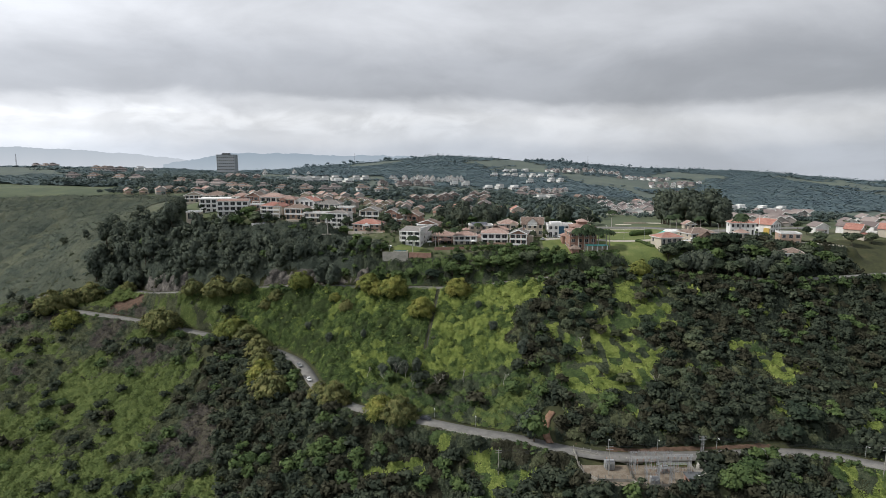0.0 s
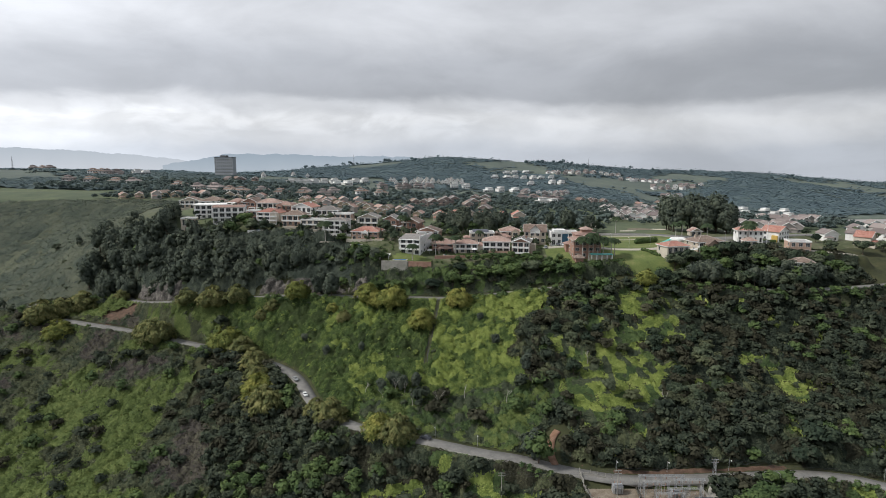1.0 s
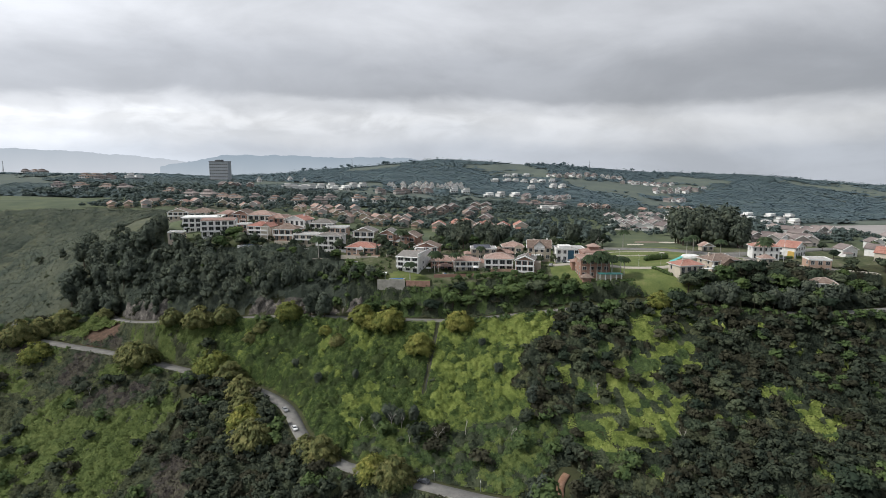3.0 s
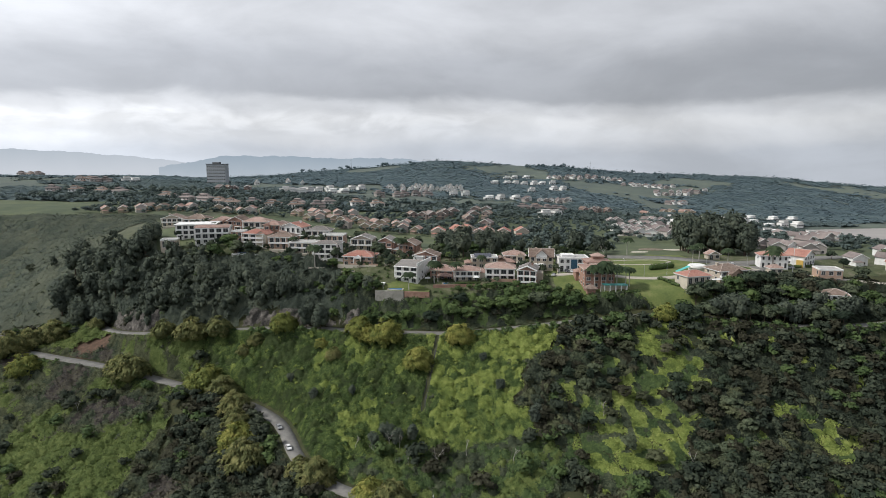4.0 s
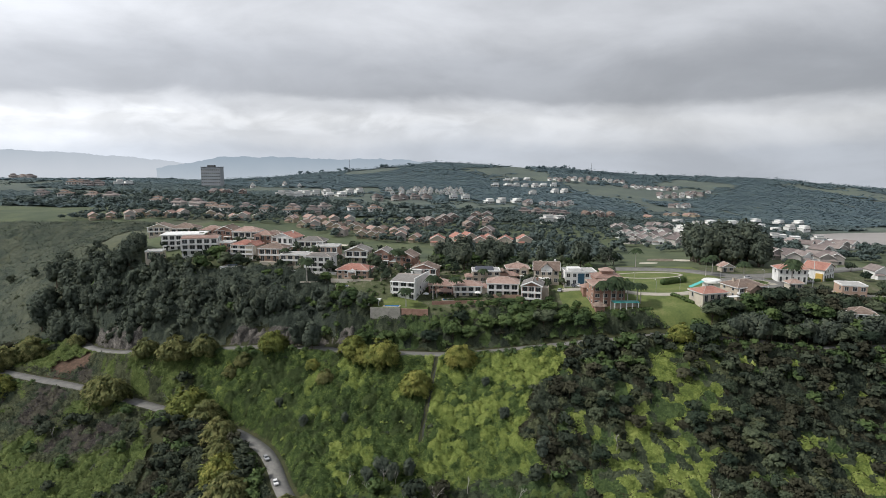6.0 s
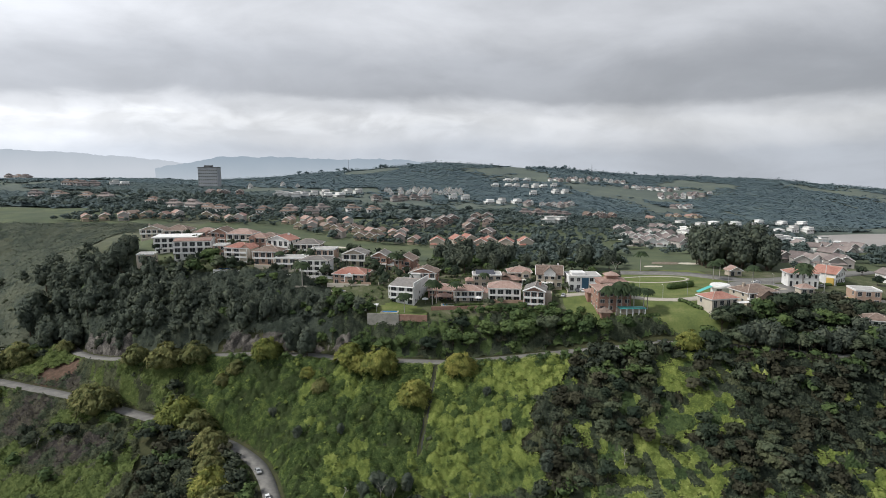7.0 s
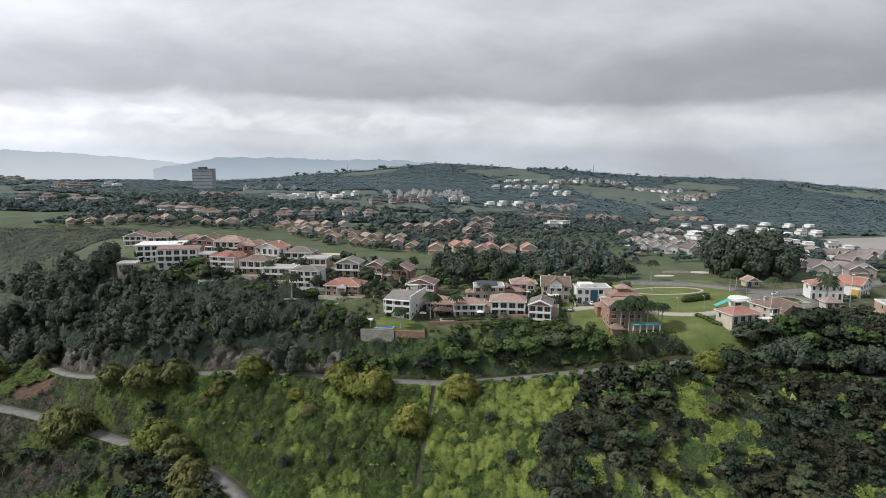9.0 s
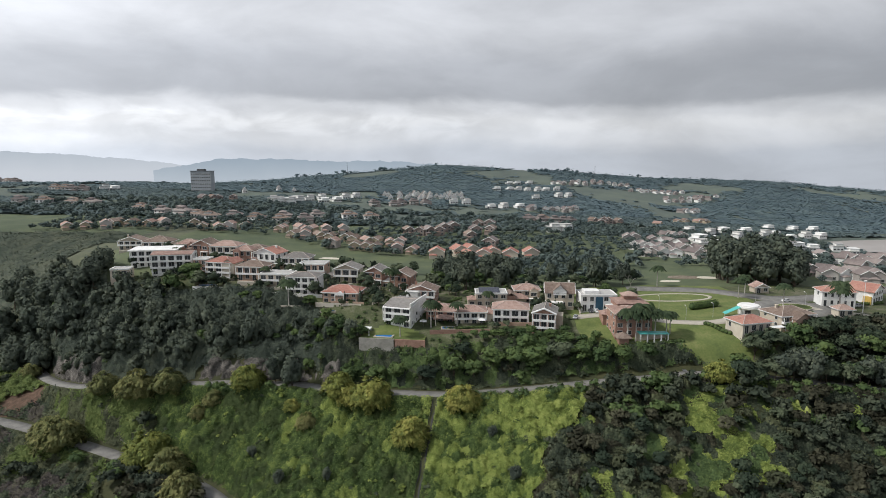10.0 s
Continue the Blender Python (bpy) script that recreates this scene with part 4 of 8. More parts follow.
        soft = soft / np.linalg.norm(soft, axis=1, keepdims=True)
        nn = soft + rng.normal(size=soft.shape) * 0.42
        soft = soft + rng.normal(size=soft.shape) * (0.22 if key == "vine" else 0.16)
        chance = chance[again]
        # the closed body of foliage under the sprays
        g = step * 1.6
        X, Y = np.meshgrid(np.arange(x0, x1, g), np.arange(y0, y1, g))
        u, w = X.ravel(), Y.ravel()
        hu, lu = top(u, w)
        high = ground(u, w) - 0.25 + hu * gap(u, w) * 0.93
        dv, du = np.gradient(high.reshape(X.shape), g)
        body = np.c_[u, w, high, -du.ravel(), -dv.ravel(), np.ones(len(u))]
        ok = inside(u, w)
        q = np.arange(len(u)).reshape(X.shape)
        q = np.stack([q[:-1, :-1], q[:-1, 1:], q[1:, 1:], q[1:, :-1]], -1).reshape(-1, 4)
        q = q[ok[q].all(1)]
        cu = chance_at(u, w, lu)[q[:, 0]]
        low = -9.0
        for nm, mt, upto in leaves:
            sel, fsel = (chance >= low) & (chance < upto), (cu >= low) & (cu < upto)
            low = upto
            if sel.any():
                pieces = [cards(c[sel], nn[sel], leaf, rng, 0.75, soft=soft[sel])]
                if fsel.any():
                    used, inv = np.unique(q[fsel], return_inverse=True)
                    pieces.append((body[used], inv.reshape(-1, 4)))
                v, f = joined(pieces)
                tagged(new(nm, mesh(nm, v, f, M[mt])), label if nm == leaves[0][0] else {"hillscrub": "olive scrub over the open western hillside", "lime": "lime-green creepers and young leaves on the slope", "green": "fresh green bushes among darker ones", "shrub": "green shrubs between the dark crowns", "forest": "dark thicket on the bank", "vine": "bright green vine smothering the slope between the roads", "vine_shade": "older dark green vine between the bright leaves", "dry": "brownish grey leafy crowns in the forest", "olive": "dull olive-green leafy crowns on the slope", "spring": "soft yellow-green scrub in open patches"}[mt], "undergrowth", kind="stuff")
    # forest, as joined stuff
    crowns = [crown(40 + i, 3.3 + 0.4 * (i % 3), 4.8 + 0.6 * (i % 2), 0.2, 6 + i % 2, 160, 1.15, rings=3) for i in range(5)]
    tall_crowns = [crown(70 + i, 3.0 + 0.3 * i, 9.0 + 1.2 * i, 0.0, 9, 216, 1.2, low=-0.05, core=0.66, rings=3) for i in range(3)]
    bushes = [crown(60 + i, 1.8, 2.2, -0.5, 3, 54, 0.74, rings=3) for i in range(3)]
    x, y = jitter(-300, 225, 168, 470, 4.2, rng)
    zz = zones(x, y)
    near_stretch = (x > 46) & (x < 118) & (y > 238) & (y < 298) & (zz == 2)
    dens = {2: 0.6, 3: 0.07, 4: 0.06, 5: 0.8, 6: 0.012, 1: 0.0, 0: 0.0}
    keep = (rng.uniform(size=len(x)) < np.array([dens[k] for k in zz]) + 0.1 * ((zz == 2) & (y > upper_y(x)) & (x < -60))) & (veg_gap(x, y) > 3.2)
    keep &= (y > np.interp(x, (-230, -60, 60, 150), (200, 186, 172, 168))) & ~(creeper_at(x, y) & (rng.uniform(size=len(x)) < 0.86))
    singles = near_stretch & (rng.uniform(size=len(x)) < np.where(creeper_at(x, y), 0.07, 0.72)) & (veg_gap(x, y) > 3.2)
    keep &= ~near_stretch
    px, py = x[keep], y[keep]
    z = ground(px, py)
    tall = 0.82 + 0.52 * rng.uniform(size=len(px)) + 0.25 * rough(px, py, 25, 41)
    tall = np.where((py > upper_y(px)) & (px < -60), (0.55 + 1.1 * rng.uniform(size=len(px)) ** 1.6) * (1.0 + 0.25 * rough(px, py, 18, 43)), tall)
    tall = np.where((py > upper_y(px)) & (px > -50) & (px < 110), tall * np.where(py > plateau_edge(px) - 9, 0.4, 0.72), tall)
    tall = np.where((py > upper_y(px)) & (px > -134) & (px < -40), tall * np.clip((plateau_edge(px) - py - 3) / 26, 0.16, 0.9), tall)
    turn = rng.uniform(0, 6.28, len(px))
    pick = rng.integers(0, 5, len(px))
    dark = (py > upper_y(px)) & (px < -60) & (rng.uniform(size=len(px)) < 0.8)
    fresh = (~dark) & (rough(px, py, 16, 51) + rng.normal(size=len(px)) * 0.35 > np.where(px > 118, 0.75, np.where((py > upper_y(px)), 0.15, 0.45)))
    dry = (~dark) & (~fresh) & (rng.uniform(size=len(px)) < 0.22)
    for nm, sel, mt, lb in (("forest_crowns", ~dark & ~fresh & ~dry, "forest", "single crowns rising over the dark forest"), ("fresh_crowns", fresh, "green", "fresh green crowns among the dark forest"), ("dry_crowns", dry, "dry", "brownish thin-leaved crowns in the forest"),
                            ("pine_crowns", dark, "pine", "tall crowns over the dark wood")):
        v, f = strew(tall_crowns if mt == "pine" else crowns, px[sel], py[sel], z[sel] + np.where(dark[sel], 0.4, np.where(py[sel] > upper_y(px[sel]), 0.2, 0.3)), tall[sel], turn[sel], pick[sel] % 3 if mt == "pine" else pick[sel])
        tagged(new(nm, mesh(nm, v, f, M[mt])), lb, "forest", kind="stuff")
    # underwood between the crowns, and bushes over the scrub
    x2, y2 = jitter(-300, 225, 170, 470, 3.7, rng)
    zz2 = zones(x2, y2)
    dens2 = {0: 0, 1: 0.03, 2: 0.0, 3: 0.1, 4: 0.12, 5: 0.1, 6: 0.09}
    keep2 = (rng.uniform(size=len(x2)) < np.array([dens2[k] for k in zz2])) & (veg_gap(x2, y2) > 1.8) & (y2 > np.interp(x2, (-230, -60, 60, 150), (205, 190, 176, 172)))
    x2, y2, zz2 = x2[keep2], y2[keep2], zz2[keep2]
    s2, t2, p2 = rng.uniform(0.6, 1.35, len(x2)), rng.uniform(0, 6.28, len(x2)), rng.integers(0, 3, len(x2))
    v, f = strew(bushes, x2, y2, ground(x2, y2), s2, t2, p2)
    tagged(new("underwood", mesh("underwood", v, f, M["shrub"])), "dark green bushes scattered over the slope", "bushes", kind="stuff")
    # mounds of vine over what it has smothered
    x4, y4 = jitter(-130, 60, 232, 350, 3.6, rng)
    k4 = (zones(x4, y4) == 1) & (rng.uniform(size=len(x4)) < 0.34) & (veg_gap(x4, y4) > 1.5)
    x4, y4 = x4[k4], y4[k4]
    young = rng.uniform(size=len(x4)) < 0.3 + 0.3 * ease(x4, -20, 20)
    for nm, sel, mt, lb in (("vine_mounds", ~young, "vine", "rounded mounds of green vine on the slope"), ("young_vine_mounds", young, "lime", "yellow-green mounds of young vine leaves")):
        v, f = strew(bushes, x4[sel], y4[sel], ground(x4[sel], y4[sel]) + 0.9, rng.uniform(0.5, 1.1, sel.sum()), rng.uniform(0, 6.28, sel.sum()), rng.integers(0, 3, sel.sum()))
        tagged(new(nm, mesh(nm, v, f, M[mt])), lb, "undergrowth", kind="stuff")
    # bushes along the lower edge of the roads, with gaps
    ex, ey, es = [], [], []
    for line, half, gaps in ((LOWER_ROAD, 3.0, ((-8, 29), (42, 128), (-66, -52), (-142, -128), (-205, -172))), (UPPER_ROAD, 2.7, ((-63, -44), (-17, 3), (77, 98), (-215, -150), (-108, -100)))):
        for a, b in zip(line[:-1], line[1:]):
            d = (b - a)[:2] / (np.hypot(*(b - a)[:2]) + 1e-9)
            nrm = np.array([d[1], -d[0]]) * (1 if -d[0] < 0 else -1)
            if any(g0 < a[0] < g1 for g0, g1 in gaps):
                continue
            for k in range(1 + (rng.uniform() < (0.4 if line is LOWER_ROAD else 0.9))):
                o = half + rng.uniform(1.6, 4.0)
                ex.append(a[0] + nrm[0] * o + rng.uniform(-1, 1))
                ey.append(a[1] + nrm[1] * o)
                es.append(rng.uniform(0.8, 1.5) if line is LOWER_ROAD else rng.uniform(1.0, 1.9))
    ex, ey, es = np.array(ex), np.array(ey), np.array(es)
    v, f = strew(bushes, ex, ey, ground(ex, ey) + 0.2, es, rng.uniform(0, 6.28, len(ex)), rng.integers(0, 3, len(ex)))
    tagged(new("roadside_bushes", mesh("roadside_bushes", v, f, M["green"])), "green bushes leaning over the edge of the roads", "bushes", kind="stuff")
    # shrubs of the gardens
    x3, y3 = jitter(-180, 58, 345, 425, 4.2, rng)
    keep3 = (y3 > plateau_edge(x3) + 1) & (rng.uniform(size=len(x3)) < 0.75) & (veg_gap(x3, y3) > 1.5) & ((np.abs(x3 + 21) > 16) | (y3 > 358))
    x3, y3 = x3[keep3], y3[keep3]
    v, f = strew(bushes, x3, y3, ground(x3, y3), rng.uniform(0.45, 1.0, len(x3)), rng.uniform(0, 6.28, len(x3)), rng.integers(0, 3, len(x3)))
    tagged(new("garden_shrubs", mesh("garden_shrubs", v, f, M["green"])), "mixed green shrubs filling the gardens", "bushes", kind="stuff")
    # single trees on the nearest stretch
    kinds = []
    for i in range(4):
        v, f = crown(80 + i, 3.2 + 0.3 * i, 4.6 + 0.4 * (i % 3), 1.8, 9, 340, 1.02)
        tr = trunk_shape(90 + i, 3.0, 0.2, 5, 1.8, 6.0).made("trunk", M["bark"])
        kinds.append(Grove(tree("broadleaf_tree", mesh("crown", v, f, M[("tree", "dry", "tree", "olive")[i]]), tr, ("dark green", "brownish", "dark green", "olive-green")[i] + " broadleaf tree in the dense slope forest", "tree", "trees of the slope forest")))
    sx, sy = x[singles], y[singles]
    for k in range(len(sx)):
        s = rng.uniform(0.62, 1.2)
        kinds[rng.integers(0, 4)].put(stand(sx[k], sy[k], s, rng.uniform(0, 6.28), 0.5))


grow()


# ---- houses ----
_shared = {}


def window_data(w, h, glass="glass"):
    w, h = max(0.6, w), max(0.6, h)
    key = (round(w, 1), round(h, 1), glass)
    if key not in _shared:
        f = Shape()
        b = 0.09
        f.box(-w / 2 - b, -0.1, -b, -w / 2, 0.0, h + b).box(w / 2, -0.1, -b, w / 2 + b, 0.0, h + b)
        f.box(-w / 2, -0.1, h, w / 2, 0.0, h + b).box(-w / 2 - 0.12, -0.2, -b - 0.06, w / 2 + 0.12, 0.0, -b + 0.05)
        if w > 1.5:
            for k in range(1, max(2, int(w / 1.7))):
                x = -w / 2 + w * k / max(2, int(w / 1.7))
                f.box(x - 0.035, -0.08, 0, x + 0.035, 0.0, h)
        p = Shape().box(-w / 2, -0.03, 0, w / 2, 0.01, h)
        _shared[key] = (f.made("window_frame", M["frame"]), p.made("pane", M[glass]))
    return _shared[key]


def window(parent, x, y, z, w, h, turn=0.0, glass="glass"):
    fr, pa = window_data(w, h, glass)
    o = part("window", fr, parent, "", pose(x, y, z, 0, 0, turn))
    part("pane", pa, o)
    return o


def hip_shape(w, d, z, rise, over=0.7, thick=0.22, ridge=None, cx=0.0, cy=0.0):
    """A hipped roof; ridge: its length along x (0: a pyramid)."""
    W, D = w / 2 + over, d / 2 + over
    along_x = w >= d
    r = (max(w, d) - min(w, d)) / 2 if ridge is None else ridge / 2
    r = max(r, 0.15)
    s = Shape()
    e = [(-W, -D), (W, -D), (W, D), (-W, D)]
    top = [(-r, 0), (r, 0)] if along_x else [(0, -r), (0, r)]
    v = [(cx + a, cy + b, z) for a, b in e] + [(cx + a, cy + b, z + thick) for a, b in e] + [(cx + a, cy + b, z + rise + thick) for a, b in top]
    f = [(3, 2, 1, 0), (0, 1, 5, 4), (1, 2, 6, 5), (2, 3, 7, 6), (3, 0, 4, 7)]
    f += [(4, 5, 9, 8), (5, 6, 9), (6, 7, 8, 9), (7, 4, 8)] if along_x else [(4, 5, 8), (5, 6, 9, 8), (6, 7, 9), (7, 4, 8, 9)]
    return s.add(v, f)


def hip_caps(w, d, z, rise, over=0.7, thick=0.22, cx=0.0, cy=0.0):
    """The pale cap tiles along the ridge and the hips of a hipped roof."""
    W, D = w / 2 + over, d / 2 + over
    r = max((max(w, d) - min(w, d)) / 2, 0.15)
    top = [Vector((cx - r, cy, z + rise + thick)), Vector((cx + r, cy, z + rise + thick))] if w >= d else [Vector((cx, cy - r, z + rise + thick)), Vector((cx, cy + r, z + rise + thick))]
    s = Shape().tube(top[0], top[1], 0.17, 0.17, 5)
    for a, b in ((-W, -D), (W, -D), (W, D), (-W, D)):
        e = Vector((cx + a, cy + b, z + thick))
        s.tube(e, min(top, key=lambda p: (p - e).length), 0.15, 0.15, 5)
    return s


def eaves(w, d, z, over, cx=0.0, cy=0.0, high=0.3):
    """A white board round the edge of a roof."""
    W, D = w / 2 + over, d / 2 + over
    s = Shape()
    s.box(cx - W - 0.08, cy - D - 0.08, z - 0.06, cx + W + 0.08, cy - D + 0.02, z + high - 0.06).box(cx - W - 0.08, cy + D - 0.02, z - 0.06, cx + W + 0.08, cy + D + 0.08, z + high - 0.06)
    return s.box(cx - W - 0.08, cy - D + 0.02, z - 0.06, cx - W + 0.02, cy + D - 0.02, z + high - 0.06).box(cx + W - 0.02, cy - D + 0.02, z - 0.06, cx + W + 0.08, cy + D - 0.02, z + high - 0.06)


def gable_shape(w, d, z, rise, over=0.5, thick=0.22, cx=0.0, cy=0.0, front=True):
    """A gabled roof; front: the gable looks to the front."""
    s = Shape()
    W, D = w / 2 + over, d / 2 + over
    k = rise * over / (w / 2 if front else d / 2)
    if front:
        pts = [(-W, -k), (0, rise), (W, -k), (W, -k + thick), (0, rise + thick * 1.3), (-W, -k + thick)]
        v = [(cx + a, cy + s_ * D, z + b) for s_ in (-1, 1) for a, b in pts]
    else:
        pts = [(-D, -k), (0, rise), (D, -k), (D, -k + thick), (0, rise + thick * 1.3), (-D, -k + thick)]
        v = [(cx - s_ * W, cy + a, z + b) for s_ in (-1, 1) for a, b in pts]
    f = [(0, 1, 4, 5), (1, 2, 3, 4), (11, 10, 7, 6), (10, 9, 8, 7), (0, 6, 7, 1), (1, 7, 8, 2), (5, 4, 10, 11), (4, 3, 9, 10), (0, 5, 11, 6), (2, 8, 9, 3)]
    return s.add(v, f)


def gable_wall(s, w, d, z, rise, cx=0.0, cy=0.0, front=True):
    """Fills the triangles under a gabled roof."""
    if front:
        v = [(cx + a, cy + b * d / 2, z + c) for b in (-1, 1) for a, c in ((-w / 2, 0), (w / 2, 0), (0, rise))]
    else:
        v = [(cx + b * w / 2, cy - a, z + c) for b in (-1, 1) for a, c in ((-d / 2, 0), (d / 2, 0), (0, rise))]
    return s.add(v, [(0, 1, 2), (5, 4, 3), (0, 3, 4, 1), (1, 4, 5, 2), (2, 5, 3, 0)])


def house(x, y, w, d, h, floors, wall, roof, style, label, rot=0.0, z=None, rise=None, side_windows=True, balconies=(), glass="glass", parapet="white", over=0.7, group="houses on the plateau", bays=None, big=0.55, dress=False):
    """A detached house: walls, roof, windows row by row, balconies. The front looks to -y before it is turned."""
    z = gz(x, y) if z is None else z
    t = thing("house", pose(x, y, z, 0, 0, rot), label, "house", group)
    rng = random.Random(int(x * 7 + y * 13))
    rise = rise if rise is not None else min(w, d) * 0.24
    body = Shape().box(-w / 2, -d / 2, -3.5, w / 2, d / 2, h)
    if style in ("gable", "gable_side"):
        gable_wall(body, w, d, h, rise, front=style == "gable")
    part("wall", body.made("wall", M[wall]), t)
    if style == "hip":
        r = part("roof", hip_shape(w, d, h, rise, over).made("roof", M[roof]), t)
        part("ridge_tiles", hip_caps(w, d, h, rise, over).made("ridge_tiles", M["tile_cap"]), r, "pale mortared cap tiles")
        part("fascia", eaves(w, d, h, over).made("fascia", M["white" if wall != "brick" else "cream"]), r, "white painted eaves board")
    elif style in ("gable", "gable_side"):
        r = part("roof", gable_shape(w, d, h, rise, over, front=style == "gable").made("roof", M[roof]), t)
        for q in (-1, 1):
            for u in (-1, 1):
                if style == "gable":
                    a, b = Vector((u * (w / 2 + over), q * (d / 2 + over), h - rise * over / (w / 2) + 0.1)), Vector((0, q * (d / 2 + over), h + rise + 0.1))
                else:
                    a, b = Vector((q * (w / 2 + over), u * (d / 2 + over), h - rise * over / (d / 2) + 0.1)), Vector((q * (w / 2 + over), 0, h + rise + 0.1))
                part("bargeboard", Shape().tube(a, b, 0.18, 0.18, 4).made("bargeboard", M["white"]), r, "white painted bargeboard")
        front_ridge = ((0, -d / 2 - over, h + rise + 0.3), (0, d / 2 + over, h + rise + 0.3)) if style == "gable" else ((-w / 2 - over, 0, h + rise + 0.3), (w / 2 + over, 0, h + rise + 0.3))
        part("ridge_tiles", Shape().tube(front_ridge[0], front_ridge[1], 0.17, 0.17, 5).made("ridge_tiles", M["tile_cap"]), r, "pale mortared cap tiles")
    else:
        part("roof", Shape().box(-w / 2 + 0.25, -d / 2 + 0.25, h, w / 2 - 0.25, d / 2 - 0.25, h + 0.12).made("roof", M[roof]), t)
        rim = Shape()
        rim.box(-w / 2 - 0.15, -d / 2 - 0.15, h - 0.25, w / 2 + 0.15, -d / 2 + 0.25, h + 0.5).box(-w / 2 - 0.15, d / 2 - 0.25, h - 0.25, w / 2 + 0.15, d / 2 + 0.15, h + 0.5)
        rim.box(-w / 2 - 0.15, -d / 2 + 0.25, h - 0.25, -w / 2 + 0.25, d / 2 - 0.25, h + 0.5).box(w / 2 - 0.25, -d / 2 + 0.25, h - 0.25, w / 2 + 0.15, d / 2 - 0.25, h + 0.5)
        part("parapet", rim.made("parapet", M[parapet]), t)
    fh = h / floors
    n = bays or max(2, int(w / 3.4))
    for k in range(floors):
        zb = k * fh
        has = k in balconies
        for i in range(n):
            cx = -w / 2 + w * (i + 0.5) / n
            ww = w / n * (0.66 if has else big * rng.uniform(0.85, 1.0))
            hh = fh * (0.8 if has or (k == 0 and i % 2 == 0) else 0.5)
            zz = zb + (0.08 if hh > fh * 0.6 else fh * 0.32)
            window(t, cx, -d / 2, zz, round(ww, 1), round(hh, 1), 0, glass)
        if has:
            part("balcony", Shape().box(-w / 2 - 0.1, -d / 2 - 1.5, zb - 0.28, w / 2 + 0.1, -d / 2, zb - 0.02).box(-w / 2 - 0.1, -d / 2 - 1.5, zb - 0.02, w / 2 + 0.1, -d / 2 - 1.35, zb + 0.75)
                 .box(-w / 2 - 0.1, -d / 2 - 1.35, zb - 0.02, -w / 2 + 0.05, -d / 2, zb + 0.75).box(w / 2 - 0.05, -d / 2 - 1.35, zb - 0.02, w / 2 + 0.1, -d / 2, zb + 0.75).made("balcony", M[parapet]), t)
            for i in range(n + 1):
                cx = -w / 2 + w * i / n
                if (k + 1 < floors or style != "flat") and 0 < i < n or i in (0, n):
                    part("column", Shape().box(cx - 0.16, -d / 2 - 1.42, zb + 0.75, cx + 0.16, -d / 2 - 1.12, zb + fh - 0.28).made("column", M[parapet]), t)
        if side_windows:
            m = max(1, int(d / 4.5))
            for i in range(m):
                cy = -d / 2 + d * (i + 0.5) / m
                if rng.random() < 0.75:
                    window(t, w / 2, cy, zb + fh * 0.34, 1.3, round(fh * 0.45, 1), 90, glass)
                if rng.random() < 0.75:
                    window(t, -w / 2, cy, zb + fh * 0.34, 1.3, round(fh * 0.45, 1), -90, glass)
    if style != "flat":
        edge = Shape()
        for a, b in ((-d / 2 - 0.14, -d / 2), (d / 2, d / 2 + 0.14)):
            edge.box(-w / 2 - 0.14, a, h - 0.45, w / 2 + 0.14, b, h - 0.06)
        part("cornice", edge.box(-w / 2 - 0.14, -d / 2, h - 0.45, -w / 2, d / 2, h - 0.06).box(w / 2, -d / 2, h - 0.45, w / 2 + 0.14, d / 2, h - 0.06).made("cornice", M["white"]), t, "white painted cornice")
        cx, cy = rng.uniform(-0.3, 0.3) * w, rng.uniform(0.05, 0.25) * d
        if rng.random() < 0.35:
            part("chimney", Shape().box(cx - 0.45, cy - 0.45, h, cx + 0.45, cy + 0.45, h + rise + 0.5).box(cx - 0.6, cy - 0.6, h + rise + 0.5, cx + 0.6, cy + 0.6, h + rise + 0.65).made("chimney", M[wall]), t)
    if dress:
        side = rng.choice((-1, 1))
        # a lower side building with its own roof
        lw, ld, lh = rng.uniform(3.2, 4.6), d * rng.uniform(0.55, 0.8), h * rng.uniform(0.48, 0.6)
        lx, ly = side * (w / 2 + lw / 2), -d / 2 + ld / 2 - rng.uniform(0.5, 2.0)
        part("side_building", Shape().box(lx - lw / 2, ly - ld / 2, -3.5, lx + lw / 2, ly + ld / 2, lh).made("side_building", M[rng.choice((wall, "white", "pinkish"))]), t)
        if rng.random() < 0.5:
            part("side_roof", hip_shape(lw, ld, lh, 1.1, 0.45, 0.18, cx=lx, cy=ly).made("side_roof", M[roof if style != "flat" else "tile_terra"]), t)
        else:
            part("side_roof", Shape().box(lx - lw / 2 - 0.3, ly - ld / 2 - 0.3, lh, lx + lw / 2 + 0.3, ly + ld / 2 + 0.2, lh + 0.3).made("side_roof", M["white"]), t)
        window(t, lx, ly - ld / 2, 0.3, 2.2, round(lh * 0.7, 1), 0, glass)
        # a gabled bay standing out of the front
        if not balconies and style != "flat":
            bw, bx = w * 0.36, -side * w * 0.24
            part("front_bay", gable_wall(Shape().box(bx - bw / 2, -d / 2 - 1.8, -3.5, bx + bw / 2, -d / 2 + 0.5, h), bw, 2.3, h, bw * 0.3, bx, -d / 2 - 0.65).made("front_bay", M[wall]), t)
            part("bay_roof", gable_shape(bw, d * 0.5, h + 0.05, bw * 0.3, 0.4, 0.2, cx=bx, cy=-d / 4 - 1.0).made("bay_roof", M[roof]), t)
